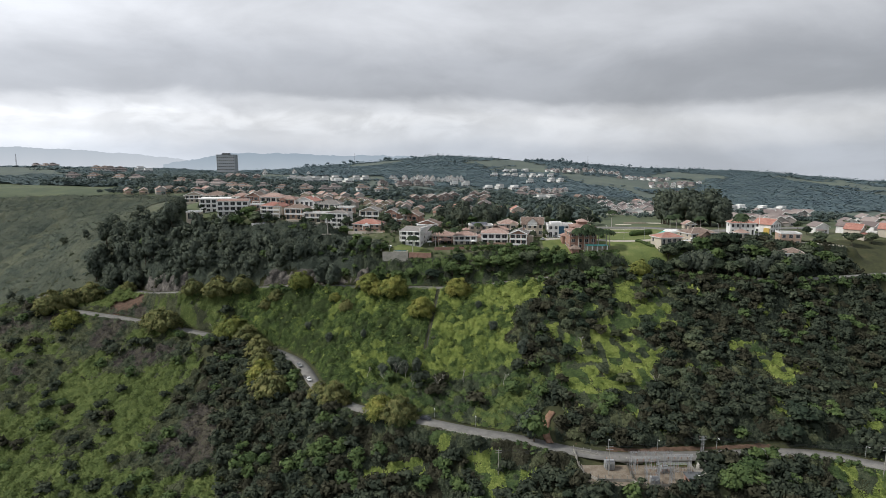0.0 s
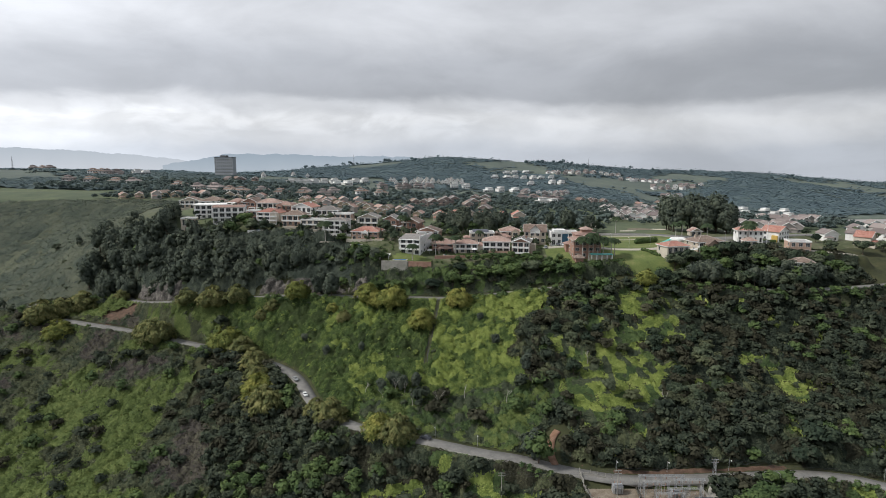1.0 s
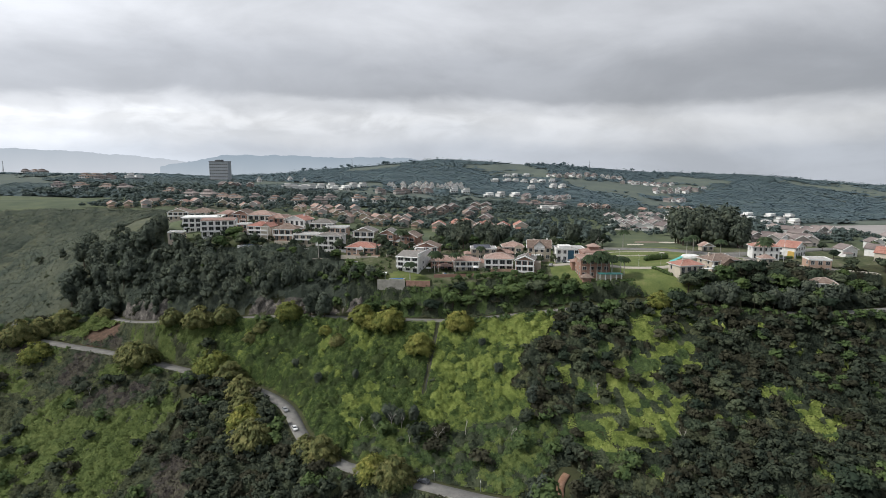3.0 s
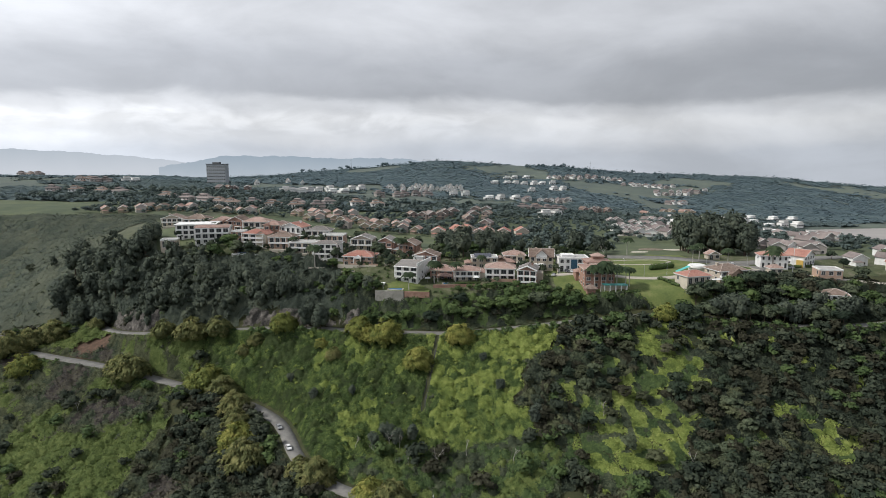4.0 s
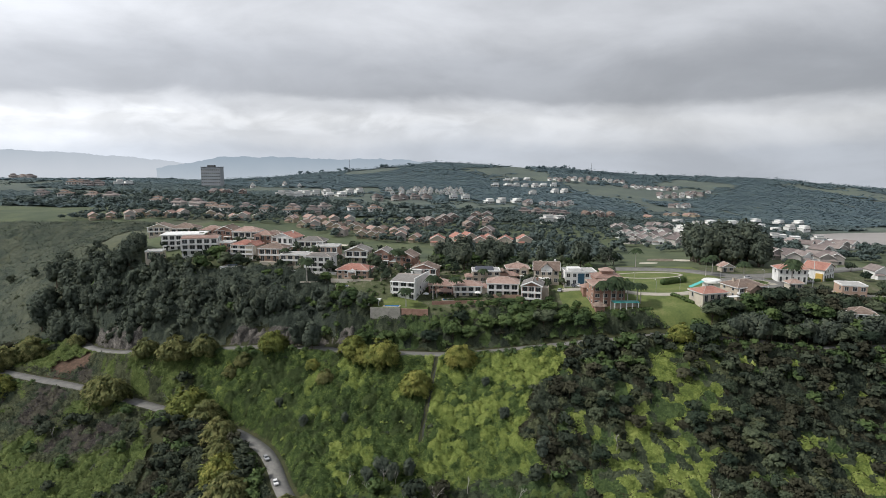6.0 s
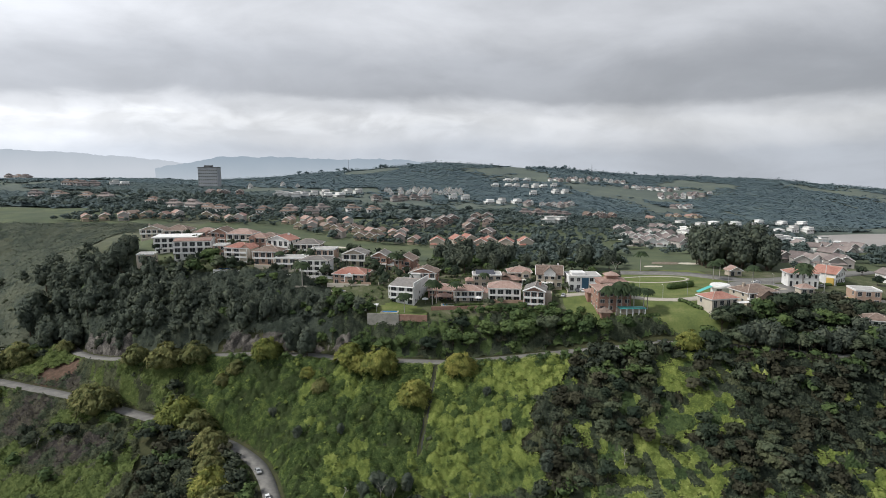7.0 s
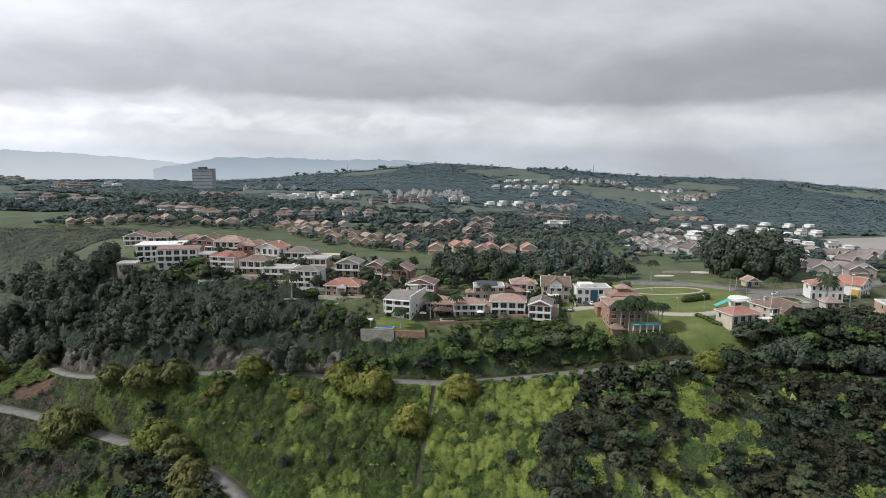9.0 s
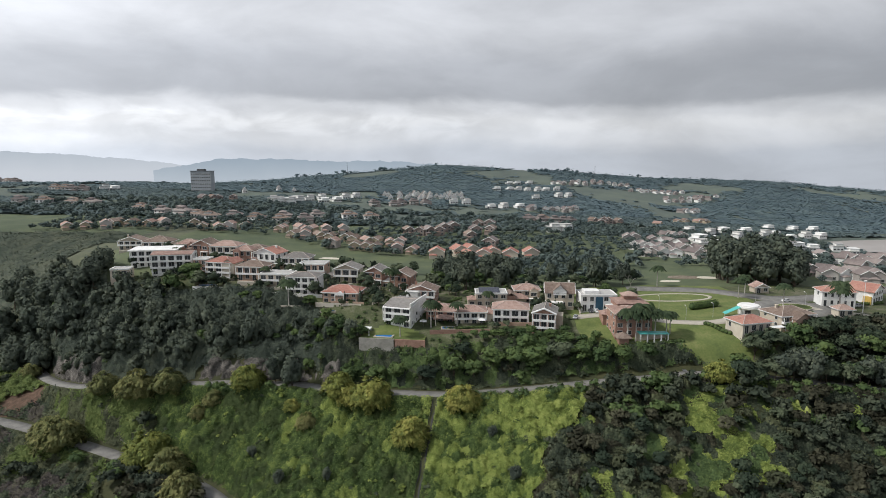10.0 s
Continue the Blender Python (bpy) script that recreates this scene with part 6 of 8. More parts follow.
# ---- the town beyond: rows of houses that repeat ----
def simple_house(kind, wall, roof, w, d, h, label, group):
    """A far house with walls, roof and windows, to be copied."""
    t = thing("town_house", Matrix.Identity(4), label, "house", group)
    rise = w * (0.62 if kind == "steep" else 0.26)
    body = Shape().box(-w / 2, -d / 2, -4, w / 2, d / 2, h)
    if kind in ("gable", "steep"):
        gable_wall(body, w, d, h, rise)
        roof_data = gable_shape(w, d, h, rise, 0.5, 0.3)
        body.box(-w / 2 + 0.2, -d / 2 - 2.2, -4, w * 0.05, -d / 2, h * 0.5)
        hp = hip_shape(w * 0.5, 2.8, h * 0.5, 0.9, 0.3, 0.2, cx=-w * 0.22, cy=-d / 2 - 1.0)
        roof_data.add(hp.v, hp.f)
    elif kind == "hip":
        body.box(w * 0.1, -d / 2 - 2.5, -4, w / 2 - 0.3, -d / 2, h * 0.5)
        roof_data = hip_shape(w, d, h, w * 0.2, 0.8, 0.3)
        hp = hip_shape(w * 0.42, 3.2, h * 0.5, 1.0, 0.4, 0.2, cx=w * 0.3, cy=-d / 2 - 1.2)
        roof_data.add(hp.v, hp.f)
    else:
        body.box(-w * 0.2, -d / 2 + 1, h, w * 0.5, d / 2, h + 2.8)
        roof_data = Shape().box(-w / 2 - 0.6, -d / 2 - 0.6, h, w / 2 + 0.6, d / 2 + 0.3, h + 0.4).box(-w * 0.2 - 0.5, -d / 2 + 0.5, h + 2.8, w * 0.5 + 0.5, d / 2 + 0.4, h + 3.2)
    part("wall", body.made("wall", M[wall]), t)
    r = part("roof", roof_data.made("roof", M[roof]), t)
    if kind == "hip":
        part("fascia", eaves(w, d, h, 0.8, high=0.45).made("fascia", M["wall_hazed"]), r, "pale eaves board")
        up = part("upper_storey", Shape().box(-w * 0.34, -d * 0.3, h, w * 0.1, d * 0.34, h + 3.0).made("upper_storey", M[wall]), t)
        part("upper_roof", hip_shape(w * 0.44, d * 0.64, h + 3.0, w * 0.09, 0.6, 0.3, cx=-w * 0.12, cy=d * 0.02).made("upper_roof", M[roof]), up)
        part("balcony", Shape().box(-w * 0.48, -d / 2 - 1.6, h * 0.45, w * 0.08, -d / 2, h * 0.45 + 0.9).made("balcony", M["white"]), t)
    if kind in ("gable", "steep"):
        for q in (-1, 1):
            part("bargeboard", Shape().tube((q * (w / 2 + 0.5), -d / 2 - 0.55, h - rise / w), (0, -d / 2 - 0.55, h + rise + 0.1), 0.22, 0.22, 4).made("bargeboard", M["white"]), r, "white painted bargeboard")
    n = max(2, int(w / 3.5))
    for k in range(max(1, int(h / 2.8))):
        for i in range(n):
            window(t, -w / 2 + w * (i + 0.5) / n, -d / 2, k * 2.8 + 0.8, 2.4 if kind == "flat" else 1.5, 1.5)
    return Grove(t)


rng_t = random.Random(5)
KINDS = {
    "orange": [simple_house("gable", "yellowish", "tile_brown", 8, 11, 4.2, "small cream-yellow row house with a brown gable roof", "row houses by the fairway"), simple_house("gable", "yellowish", "tile_terra", 8, 11, 4.0, "pale yellow row house with an orange tile roof", "row houses by the fairway"), simple_house("gable", "wall_hazed", "tile_terra", 8.5, 9, 5.4, "salmon row house with a terracotta gable roof", "row houses by the fairway")],
    "brick": [simple_house("gable", "brick_hazed", "tile_hazed", 11, 9, 5.8, "brick town house with a dull brown gable roof", "brick houses of the estate"), simple_house("gable", "brick_hazed", "tile_brown", 9, 9, 6.0, "brick town house with white-edged gable", "brick houses of the estate")],
    "villa": [simple_house("hip", "white", "tile_brown", 15, 11, 5.6, "broad white villa with a brown hip roof among trees", "villas among the trees"), simple_house("hip", "wall_hazed", "tile_hazed", 14, 11, 5.4, "villa with a brown hip roof, muted by painted haze, among trees", "villas among the trees"),
              simple_house("hip", "wall_hazed", "tile_hazed", 13, 10, 6.0, "cream villa with a brown hip roof among trees", "villas among the trees")],
    "white": [simple_house("flat", "white", "white", 14, 11, 3.4, "white modern house with stepped flat roofs", "white modern houses"), simple_house("flat", "white", "flat_roof", 12, 10, 5.4, "white cube-shaped house with a flat roof", "white modern houses")],
    "terra": [simple_house("gable", "cream", "tile_red", 11, 9, 5.2, "cream-yellow villa with a salmon tile roof by the fairway", "salmon-roofed villas")],
    "steep": [simple_house("steep", "white", "tile_grey", 6.5, 8, 3.6, "white cottage with a steep pointed gable", "steep-gabled cottages")],
    "grey": [simple_house("gable", "white", "tile_hazed", 9, 9, 4.6, "white row house with a grey-brown gable roof", "grey-roofed row houses"), simple_house("gable", "wall_hazed", "tile_hazed", 9, 10, 4.8, "beige row house with a grey gable roof", "grey-roofed row houses")],
}
TAKEN, FAR_TOWN = [], []


def row(kind, x0, y0, x1, y1, n, wobble=2.0, turn=None, lines=1, gap=16, lift=0.0):
    """n houses along a line, in one or more parallel lines."""
    for l in range(lines):
        for i in range(n):
            t = (i + 0.5 * (l % 2)) / max(1, n - 1)
            x = x0 + (x1 - x0) * t + rng_t.uniform(-wobble, wobble)
            y = y0 + (y1 - y0) * t + l * gap + rng_t.uniform(-wobble, wobble) * (1.0 if y0 < 660 else 1.8)
            a = (turn if turn is not None else 0) + rng_t.uniform(-16, 16) * (2.2 if kind in ("orange", "grey", "brick", "terra") else 1.0)
            m = Matrix.Translation((x, y, gz(x, y) + lift)) @ Matrix.Rotation(radians(a), 4, "Z")
            if rng_t.random() < (0.1 if y < 690 else 0.24):
                continue
            g = rng_t.choice(KINDS[kind])
            if y > 790 and g.used:
                FAR_TOWN.append((g.ob, m))
            else:
                g.put(m)
            TAKEN.append((x, y))


row("villa", -467, 770, -383, 776, 4, 4, 2, 1, 20)
row("villa", -333, 737, -241, 692, 5, 4, -13, 1, 20)
row("villa", -314, 725, -254, 704, 3, 4, -10, 1, 20)
row("villa", -221, 683, -133, 686, 5, 2, 1, 1, 20)
row("villa", -160, 710, -76, 746, 6, 4, 12, 1, 20)
row("orange", -303, 590, -279, 602, 3, 2, 14, 1, 20)
row("orange", -278, 614, -251, 617, 3, 2, 3, 1, 20)
row("orange", -240, 626, -221, 638, 2, 2, 16, 1, 20)
row("orange", -204, 617, -174, 632, 4, 2, 13, 1, 20)
row("orange", -139, 623, -119, 623, 2, 2, 0, 1, 20)
row("orange", -138, 626, -89, 641, 5, 2, 8, 1, 20)
row("orange", -123, 602, -78, 599, 5, 2, -2, 1, 20)
row("orange", -92, 569, -23, 551, 9, 2, -7, 1, 20)
row("orange", -70, 587, -31, 581, 5, 2, -4, 1, 20)
row("brick", -29, 641, -3, 644, 4, 2, 3, 1, 20)
row("brick", 2, 668, 13, 677, 2, 2, 19, 1, 20)
row("brick", 38, 695, 46, 692, 2, 2, -11, 1, 20)
row("brick", 30, 662, 45, 659, 2, 2, -6, 1, 20)
row("brick", 26, 617, 44, 626, 2, 2, 13, 1, 20)
row("brick", 21, 581, 40, 584, 3, 2, 4, 1, 20)
row("terra", -4, 539, 23, 551, 4, 2, 11, 1, 20)
row("terra", 21, 527, 37, 539, 3, 2, 19, 1, 20)
row("terra", 51, 533, 64, 536, 2, 2, 7, 1, 20)
row("white", -206, 890, -140, 1001, 6, 4, 30, 2, 30)
row("steep", -93, 1061, 35, 1100, 15, 4, 8, 3, 26)
row("villa", -97, 956, -27, 1016, 6, 4, 20, 1, 20)
row("white", 20, 1043, 40, 1046, 2, 4, 4, 1, 20)
row("white", 75, 1001, 119, 1040, 3, 4, 21, 1, 20)
row("white", 167, 1184, 238, 1232, 4, 4, 17, 1, 20)
row("white", 109, 1292, 236, 1349, 7, 4, 12, 1, 20)
row("white", 144, 1430, 211, 1442, 4, 4, 5, 1, 20)
row("grey", 244, 1445, 311, 1430, 6, 4, -6, 1, 20)
row("grey", 130, 1022, 209, 1046, 7, 4, 8, 1, 20)
row("villa", 106, 818, 158, 836, 6, 4, 10, 1, 20)
row("white", 109, 692, 120, 695, 2, 2, 8, 1, 20)
row("grey", 267, 1421, 423, 1493, 10, 4, 12, 2, 30)
row("grey", 400, 1373, 509, 1376, 8, 4, 1, 2, 30)
row("grey", 432, 1259, 555, 1322, 8, 4, 14, 2, 30)
row("grey", 397, 1106, 434, 1130, 4, 4, 16, 1, 20)
row("grey", 189, 1028, 216, 1067, 3, 4, 27, 1, 20)
row("brick", 185, 878, 244, 896, 7, 4, 8, 1, 20)
row("orange", 292, 923, 399, 1007, 9, 4, 19, 1, 20)
row("white", 303, 827, 400, 890, 5, 4, 17, 1, 20)
row("white", 443, 953, 488, 992, 2, 4, 21, 1, 20)
row("white", 400, 848, 524, 941, 5, 4, 18, 1, 20)
row("white", 525, 998, 563, 1019, 2, 4, 15, 1, 20)
row("white", 246, 674, 359, 833, 4, 2, 27, 1, 20)
row("white", 213, 593, 235, 611, 2, 2, 20, 1, 20)
row("white", 413, 815, 492, 818, 6, 4, 1, 1, 20)
row("grey", 159, 635, 176, 644, 3, 2, 14, 1, 20)
row("grey", 207, 686, 232, 683, 4, 2, -3, 1, 20)
row("grey", 158, 590, 206, 560, 9, 2, -16, 1, 20)
row("grey", 147, 554, 201, 542, 9, 2, -6, 1, 20)
row("grey", 185, 629, 202, 608, 4, 2, -25, 1, 20)
row("grey", 261, 514, 284, 514, 4, 2, 10, 1, 20)
row("grey", 278, 538, 473, 799, 3, 2, 10, 1, 20)
row("grey", 263, 481, 288, 487, 4, 2, 10, 1, 20)
row("grey", 231, 454, 253, 454, 4, 2, 10, 1, 20)
row("grey", 247, 445, 258, 445, 3, 2, 10, 1, 20)
row("grey", 226, 466, 233, 466, 2, 2, 10, 1, 20)
row("grey", 289, 505, 308, 514, 3, 2, 10, 1, 20)
row("grey", 246, 394, 312, 402, 5, 2, 8, 1, 20)
row("terra", 236, 372, 318, 384, 5, 2, 10, 1, 20)
row("grey", 288, 430, 350, 440, 5, 2, 8, 1, 20)
row("grey", 322, 462, 390, 474, 5, 2, 8, 1, 20)
row("villa", -771, 1169, -679, 1103, 4, 4, -18, 1, 20)
row("villa", -524, 929, -491, 938, 4, 4, 8, 1, 20)
row("white", -482, 950, -468, 974, 3, 4, 30, 1, 20)
row("steep", -309, 983, -288, 995, 2, 4, 15, 1, 20)
row("steep", -261, 1076, -225, 1097, 4, 4, 15, 1, 20)
row("brick", -296, 860, -273, 896, 5, 4, 29, 1, 20)
row("white", -221, 896, -179, 893, 4, 4, -2, 1, 20)


def far_town():
    """The houses too far off to be picked out singly, joined into one body."""
    vs, fs, idx, mats = [], [], [], []
    for ob, m in FAR_TOWN:
        for o in ob.children_recursive:
            loc = o.matrix_basis if o.parent == ob else o.parent.matrix_basis @ o.matrix_basis
            w = m @ loc
            mat = o.data.materials[0]
            if mat not in mats:
                mats.append(mat)
            k = len(vs)
            vs += [tuple(w @ v.co) for v in o.data.vertices]
            fs += [tuple(i + k for i in p.vertices) for p in o.data.polygons]
            idx += [mats.index(mat)] * len(o.data.polygons)
    tagged(new("far_town", mesh("far_town", vs, fs, mats, idx)), "far houses scattered over the wooded slopes", "houses", kind="stuff")


far_town()

# the office block on the hill
tower = thing("office_block", pose(-345, 985, gz(-345, 985), 0, 0, -6), "grey six-storey office block standing over the trees", "office building")
th = 46.0 - gz(-345, 985)
part("wall", Shape().box(-15, -6, -5, 15, 6, th).made("wall", M["grey_facade"]), tower)
part("roof", Shape().box(-15.6, -6.6, th, 15.6, 6.6, th + 0.6).box(-6, -4, th + 0.6, 4, 4, th + 3).made("roof", M["dark_grey"]), tower)
for k in range(6):
    for i in range(9):
        window(tower, -13.3 + i * 3.32, -6, 1.0 + k * (th - 1) / 6, 2.1, 1.5)


def pylon(x, y, h, label):
    """A slender lattice mast: three legs with cross bars."""
    t = thing("radio_mast", pose(x, y, gz(x, y)), label, "mast", "masts on the ridge")
    for k in range(3):
        an = 2.094 * k
        part("leg", Shape().tube((1.2 * math.cos(an), 1.2 * math.sin(an), -1), (0.3 * math.cos(an), 0.3 * math.sin(an), h), 0.16, 0.12, 5).made("leg", M["dark_grey"]), t)
    b = Shape()
    for k in range(1, 16):
        r = 1.2 - 0.9 * k / 16
        b.tube((r, 0, h * k / 16), (-r / 2, r * 0.87, h * (k + 0.5) / 16), 0.08).tube((-r / 2, r * 0.87, h * k / 16), (-r / 2, -r * 0.87, h * (k + 0.5) / 16), 0.08)
    part("bracing", b.made("bracing", M["dark_grey"]), t)


pylon(-236, 1640, 32, "tall thin radio mast on the ridge")
pylon(388, 1650, 30, "thin radio mast on the wooded ridge")
pylon(-700, 1010, 22, "antenna mast standing among far trees")


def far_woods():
    rng = np.random.default_rng(21)
    protos = [crown(200 + i, 4.4, 6.5, 0.2, 4, 60, 1.9, core=0.72, rings=3, mass=1.2) for i in range(3)]

    def wooded(x, y):
        """How closely trees stand, 0 to 1."""
        d = 0.66 + 0.5 * rough(x, y, 120, 61) + 0.3 * rough(x, y, 45, 62)
        d = np.where(y > 1180, 0.62 + 0.6 * rough(x, y, 190, 64) + 0.25 * rough(x, y, 60, 65), d)
        d = np.where((y > 1640) & (y < 1800) & (rough(x, y, 70, 66) > -0.3), np.maximum(d, 0.6), d)
        d = np.where(np.hypot((x + 175) / 70, (y - 1620) / 90) < 1, 0.1, d)
        fair = np.interp(x, (-330, -240, -200, -140, -90, -25, 25), (572, 596, 600, 606, 556, 536, 516))
        d = np.where((y < fair + 14) & (x < 25), 0.9, d)
        d = np.where((y < fair) & (x < 25), 0.0, d)
        for a, b, ra, rb in ((80, 581, 22, 20), (-70, 671, 28, 15), (95, 850, 40, 18), (-420, 830, 60, 16)):
            d = np.where(np.hypot((x - a) / ra, (y - b) / rb) < 1, 0.0, d)
        d = np.where((y > 1000) & (y < 1180) & (x > 150), d + 0.2, d)
        d = np.where((x < -330) & (y < 690), 0.0, d)
        d = np.where((y > 560) & (y < 800) & (x > -10) & (x < 470), np.maximum(d, 0.64), d)
        d = np.where((y < 560) & (x > 20), np.where(x < 118, 0.95, np.where(x > 235, 0.6, 0.25)), d)
        d = np.where((np.hypot((x - 145) / 32, (y - 462) / 30) < 1), 0.0, d)
        d = np.where((np.abs(x + 345) < 40) & (y > 974) & (y < 1000), 0.0, np.where((np.abs(x + 345) < 50) & (y > 900) & (y < 974), 0.9, d))
        d = np.where((x > 430) & (x < 900) & (y > 600) & (y < 830), 0.35, d)
        return np.where(np.hypot((x - 790) / 345, (y - 882) / 86) < 1, 0, d)

    def clear_of(x, y, r2):
        out = np.ones(len(x), bool)
        for a, b in TAKEN:
            out &= (x - a) ** 2 + (y - b + 4) ** 2 > (r2 * 1.9 if a > 180 else r2)
        return out

    # single trees in the valley
    xs, ys = [], []
    for x0, x1, y0, y1, step in ((0, 330, 448, 560, 7.2), (-470, 0, 530, 560, 7.6), (-470, 480, 560, 860, 8.8)):
        x, y = jitter(x0, x1, y0, y1, step, rng)
        xs.append(x)
        ys.append(y)
    x, y = np.concatenate(xs), np.concatenate(ys)
    keep = (np.abs(x) < (y + 60) * 0.8) & (rng.uniform(size=len(x)) < wooded(x, y) * 1.25) & clear_of(x, y, 30)
    x, y = x[keep], y[keep]
    v, f = strew(protos, x, y, ground(x, y), rng.uniform(0.5, 1.0, len(x)) * (1 + 0.45 * (rng.uniform(size=len(x)) < 0.16)), rng.uniform(0, 6.28, len(x)), rng.integers(0, len(protos), len(x)))
    tagged(new("valley_woods", mesh("valley_woods", v, f, M["valley"])), "dark green trees filling the valley between the houses, some haze painted in", "woods", kind="stuff")
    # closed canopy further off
    for nm, mt, (x0, x1, y0, y1), step, leaf, bs, bh, lb in (("middle_woods", "midwood_hazed", (-640, 640, 690, 1010), 2.3, 2.8, 7.5, 4.2, "dull green woods between the middle houses, haze painted into the colour"), ("far_woods", "farwood_hazed", (-1350, 1500, 1000, 1880), 3.6, 4.6, 9.0, 3.4, "woods between the far houses and over the ridge, blue-green from painted haze")):
        def inside(u, w):
            return (np.abs(u) < (w + 60) * 0.8) & (wooded(u, w) + 0.15 * rough(u, w, 14, 63) > 0.42) & clear_of(u, w, 60 if y0 < 1000 else 90)

        x, y = jitter(x0, x1, y0, y1, step, rng)
        keep = inside(x, y)
        x, y = x[keep], y[keep]
        e = 1.0
        h0, luck = puff(x, y, bs, 41)
        hx, hy = (puff(x + e, y, bs, 41)[0] - h0) / e * bh, (puff(x, y + e, bs, 41)[0] - h0) / e * bh
        nn = np.c_[-np.clip(hx, -2, 2), -np.clip(hy, -2, 2), np.ones(len(x)) * 1.3]
        soft = nn / np.linalg.norm(nn, axis=1, keepdims=True)
        nn = soft + rng.normal(size=(len(x), 3)) * 0.1
        soft = soft + (0, 0, 0.9 if y0 >= 1000 else 0.5)
        c = np.c_[x, y, ground(x, y) + 0.25 + h0 * bh * 0.92 + rng.uniform(-0.2, 0.25, len(x)) + (luck > 0.8) * (y > 1560) * h0 * rng.uniform(2, 7, len(x))]
        # the closed canopy under the sprays
        X, Y = np.meshgrid(np.arange(x0, x1, step * 1.5), np.arange(y0, y1, step * 1.5))
        u, w = X.ravel(), Y.ravel()
        ok = inside(u, w)
        tops = ground(u, w) + puff(u, w, bs, 41)[0] * bh * 0.9
        dv, du = np.gradient(tops.reshape(X.shape), step * 1.5)
        q = np.arange(len(u)).reshape(X.shape)
        q = np.stack([q[:-1, :-1], q[:-1, 1:], q[1:, 1:], q[1:, :-1]], -1).reshape(-1, 4)
        used, inv = np.unique(q[ok[q].all(1)], return_inverse=True)
        body = np.c_[u, w, tops, -du.ravel(), -dv.ravel(), np.ones(len(u)) * 2.2][used]
        v, f = joined([cards(c, nn, leaf, rng, 0.8, soft=soft), (body, inv.reshape(-1, 4))])
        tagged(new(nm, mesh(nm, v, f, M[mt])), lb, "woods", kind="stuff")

    k = 90
    x, y = rng.uniform(-420, 1000, k), rng.uniform(1600, 1740, k)
    near = rough(x, y, 90, 67) > -0.1
    x, y = x[near], y[near]
    v, f = strew(protos, x, y, ground(x, y) + 0.5, rng.uniform(0.9, 2.1, len(x)), rng.uniform(0, 6.28, len(x)), rng.integers(0, len(protos), len(x)))
    tagged(new("ridge_trees", mesh("ridge_trees", v, f, M["farwood_hazed"])), "single tall trees along the far ridge", "woods", kind="stuff")


far_woods()


# ---- single trees ----
rng_p = random.Random(11)


def plant(grove, x, y, s=1.0, sink=0.3, label="", sz=None):
    return grove.put(stand(x, y, s, rng_p.uniform(0, 6.28), sink, sz), label)


def make_grove(name, shape, trunk, leaf, bark, label, category, group):
    v, f = shape
    return Grove(tree(name, mesh("crown", v, f, M[leaf]), trunk.made("trunk", M[bark]), label, category, group))


BAMBOO = []
for i in range(3):
    v, f = plumes(300 + i, 6.2, 8.8, 58, 3400, 1.0)
    clump = thing("bamboo_clump", Matrix.Identity(4), "feathery yellow-green bamboo clump beside the road", "bamboo", "bamboo clumps along the roads")
    part("crown", mesh("crown", v, f, M["bamboo" if i < 2 else "old_bamboo"]), clump)
    canes(310 + i, 6.0, 9.6, clump)
    BAMBOO.append(Grove(clump))
SPOTS = [(8, 317, 1.2), (-41, 331, 1.15), (-27, 324, 1.25), (-11, 305, 1.25), (-82, 345, 1.1), (-148, 354, 1.15), (-132, 350, 1.3), (-117, 349, 1.15), (104, 315.5, 0.85), (-207, 392, 0.8),
         (-228, 384, 1.4), (-240, 364, 1.5), (-222, 350, 1.2), (-236, 376, 1.3), (-159, 337, 1.45), (-168, 342, 1.1), (-117, 326, 1.5), (-106, 318, 1.25), (-95, 304, 1.3), (-79, 267, 1.6), (-86, 280, 1.4),
         (-47, 247, 1.25), (-53, 252, 1.0), (-18, 230, 1.3), (-25, 234, 1.15), (-52, 321, 0.68), (-96, 342, 0.7), (-101, 338, 0.6), (-60, 331, 0.55), (-36, 327, 0.8), (-90, 292, 1.2)]
for i, (x, y, s) in enumerate(SPOTS):
    plant(BAMBOO[i % 2 if x > -50 and y > 300 else 2 if i % 4 else 0], x, y, s * (0.84 if y < 310 else 0.95), 0.8)
GREEN = [make_grove("bank_tree", crown(330 + i, 4.6, 5.8, 2.2, 11, 620, 1.0), trunk_shape(340 + i, 3.4, 0.28, 6, 2.4, 7.5), "green", "bark", "broad fresh green tree on the bank", "tree", "green trees below the houses") for i in range(3)]
SHADY = [make_grove("bank_tree", crown(333 + i, 4.6, 5.8, 2.2, 11, 620, 1.0), trunk_shape(343 + i, 3.4, 0.28, 6, 2.4, 7.5), "tree", "bark", "broad dark green tree on the bank", "tree", "green trees below the houses") for i in range(3)]
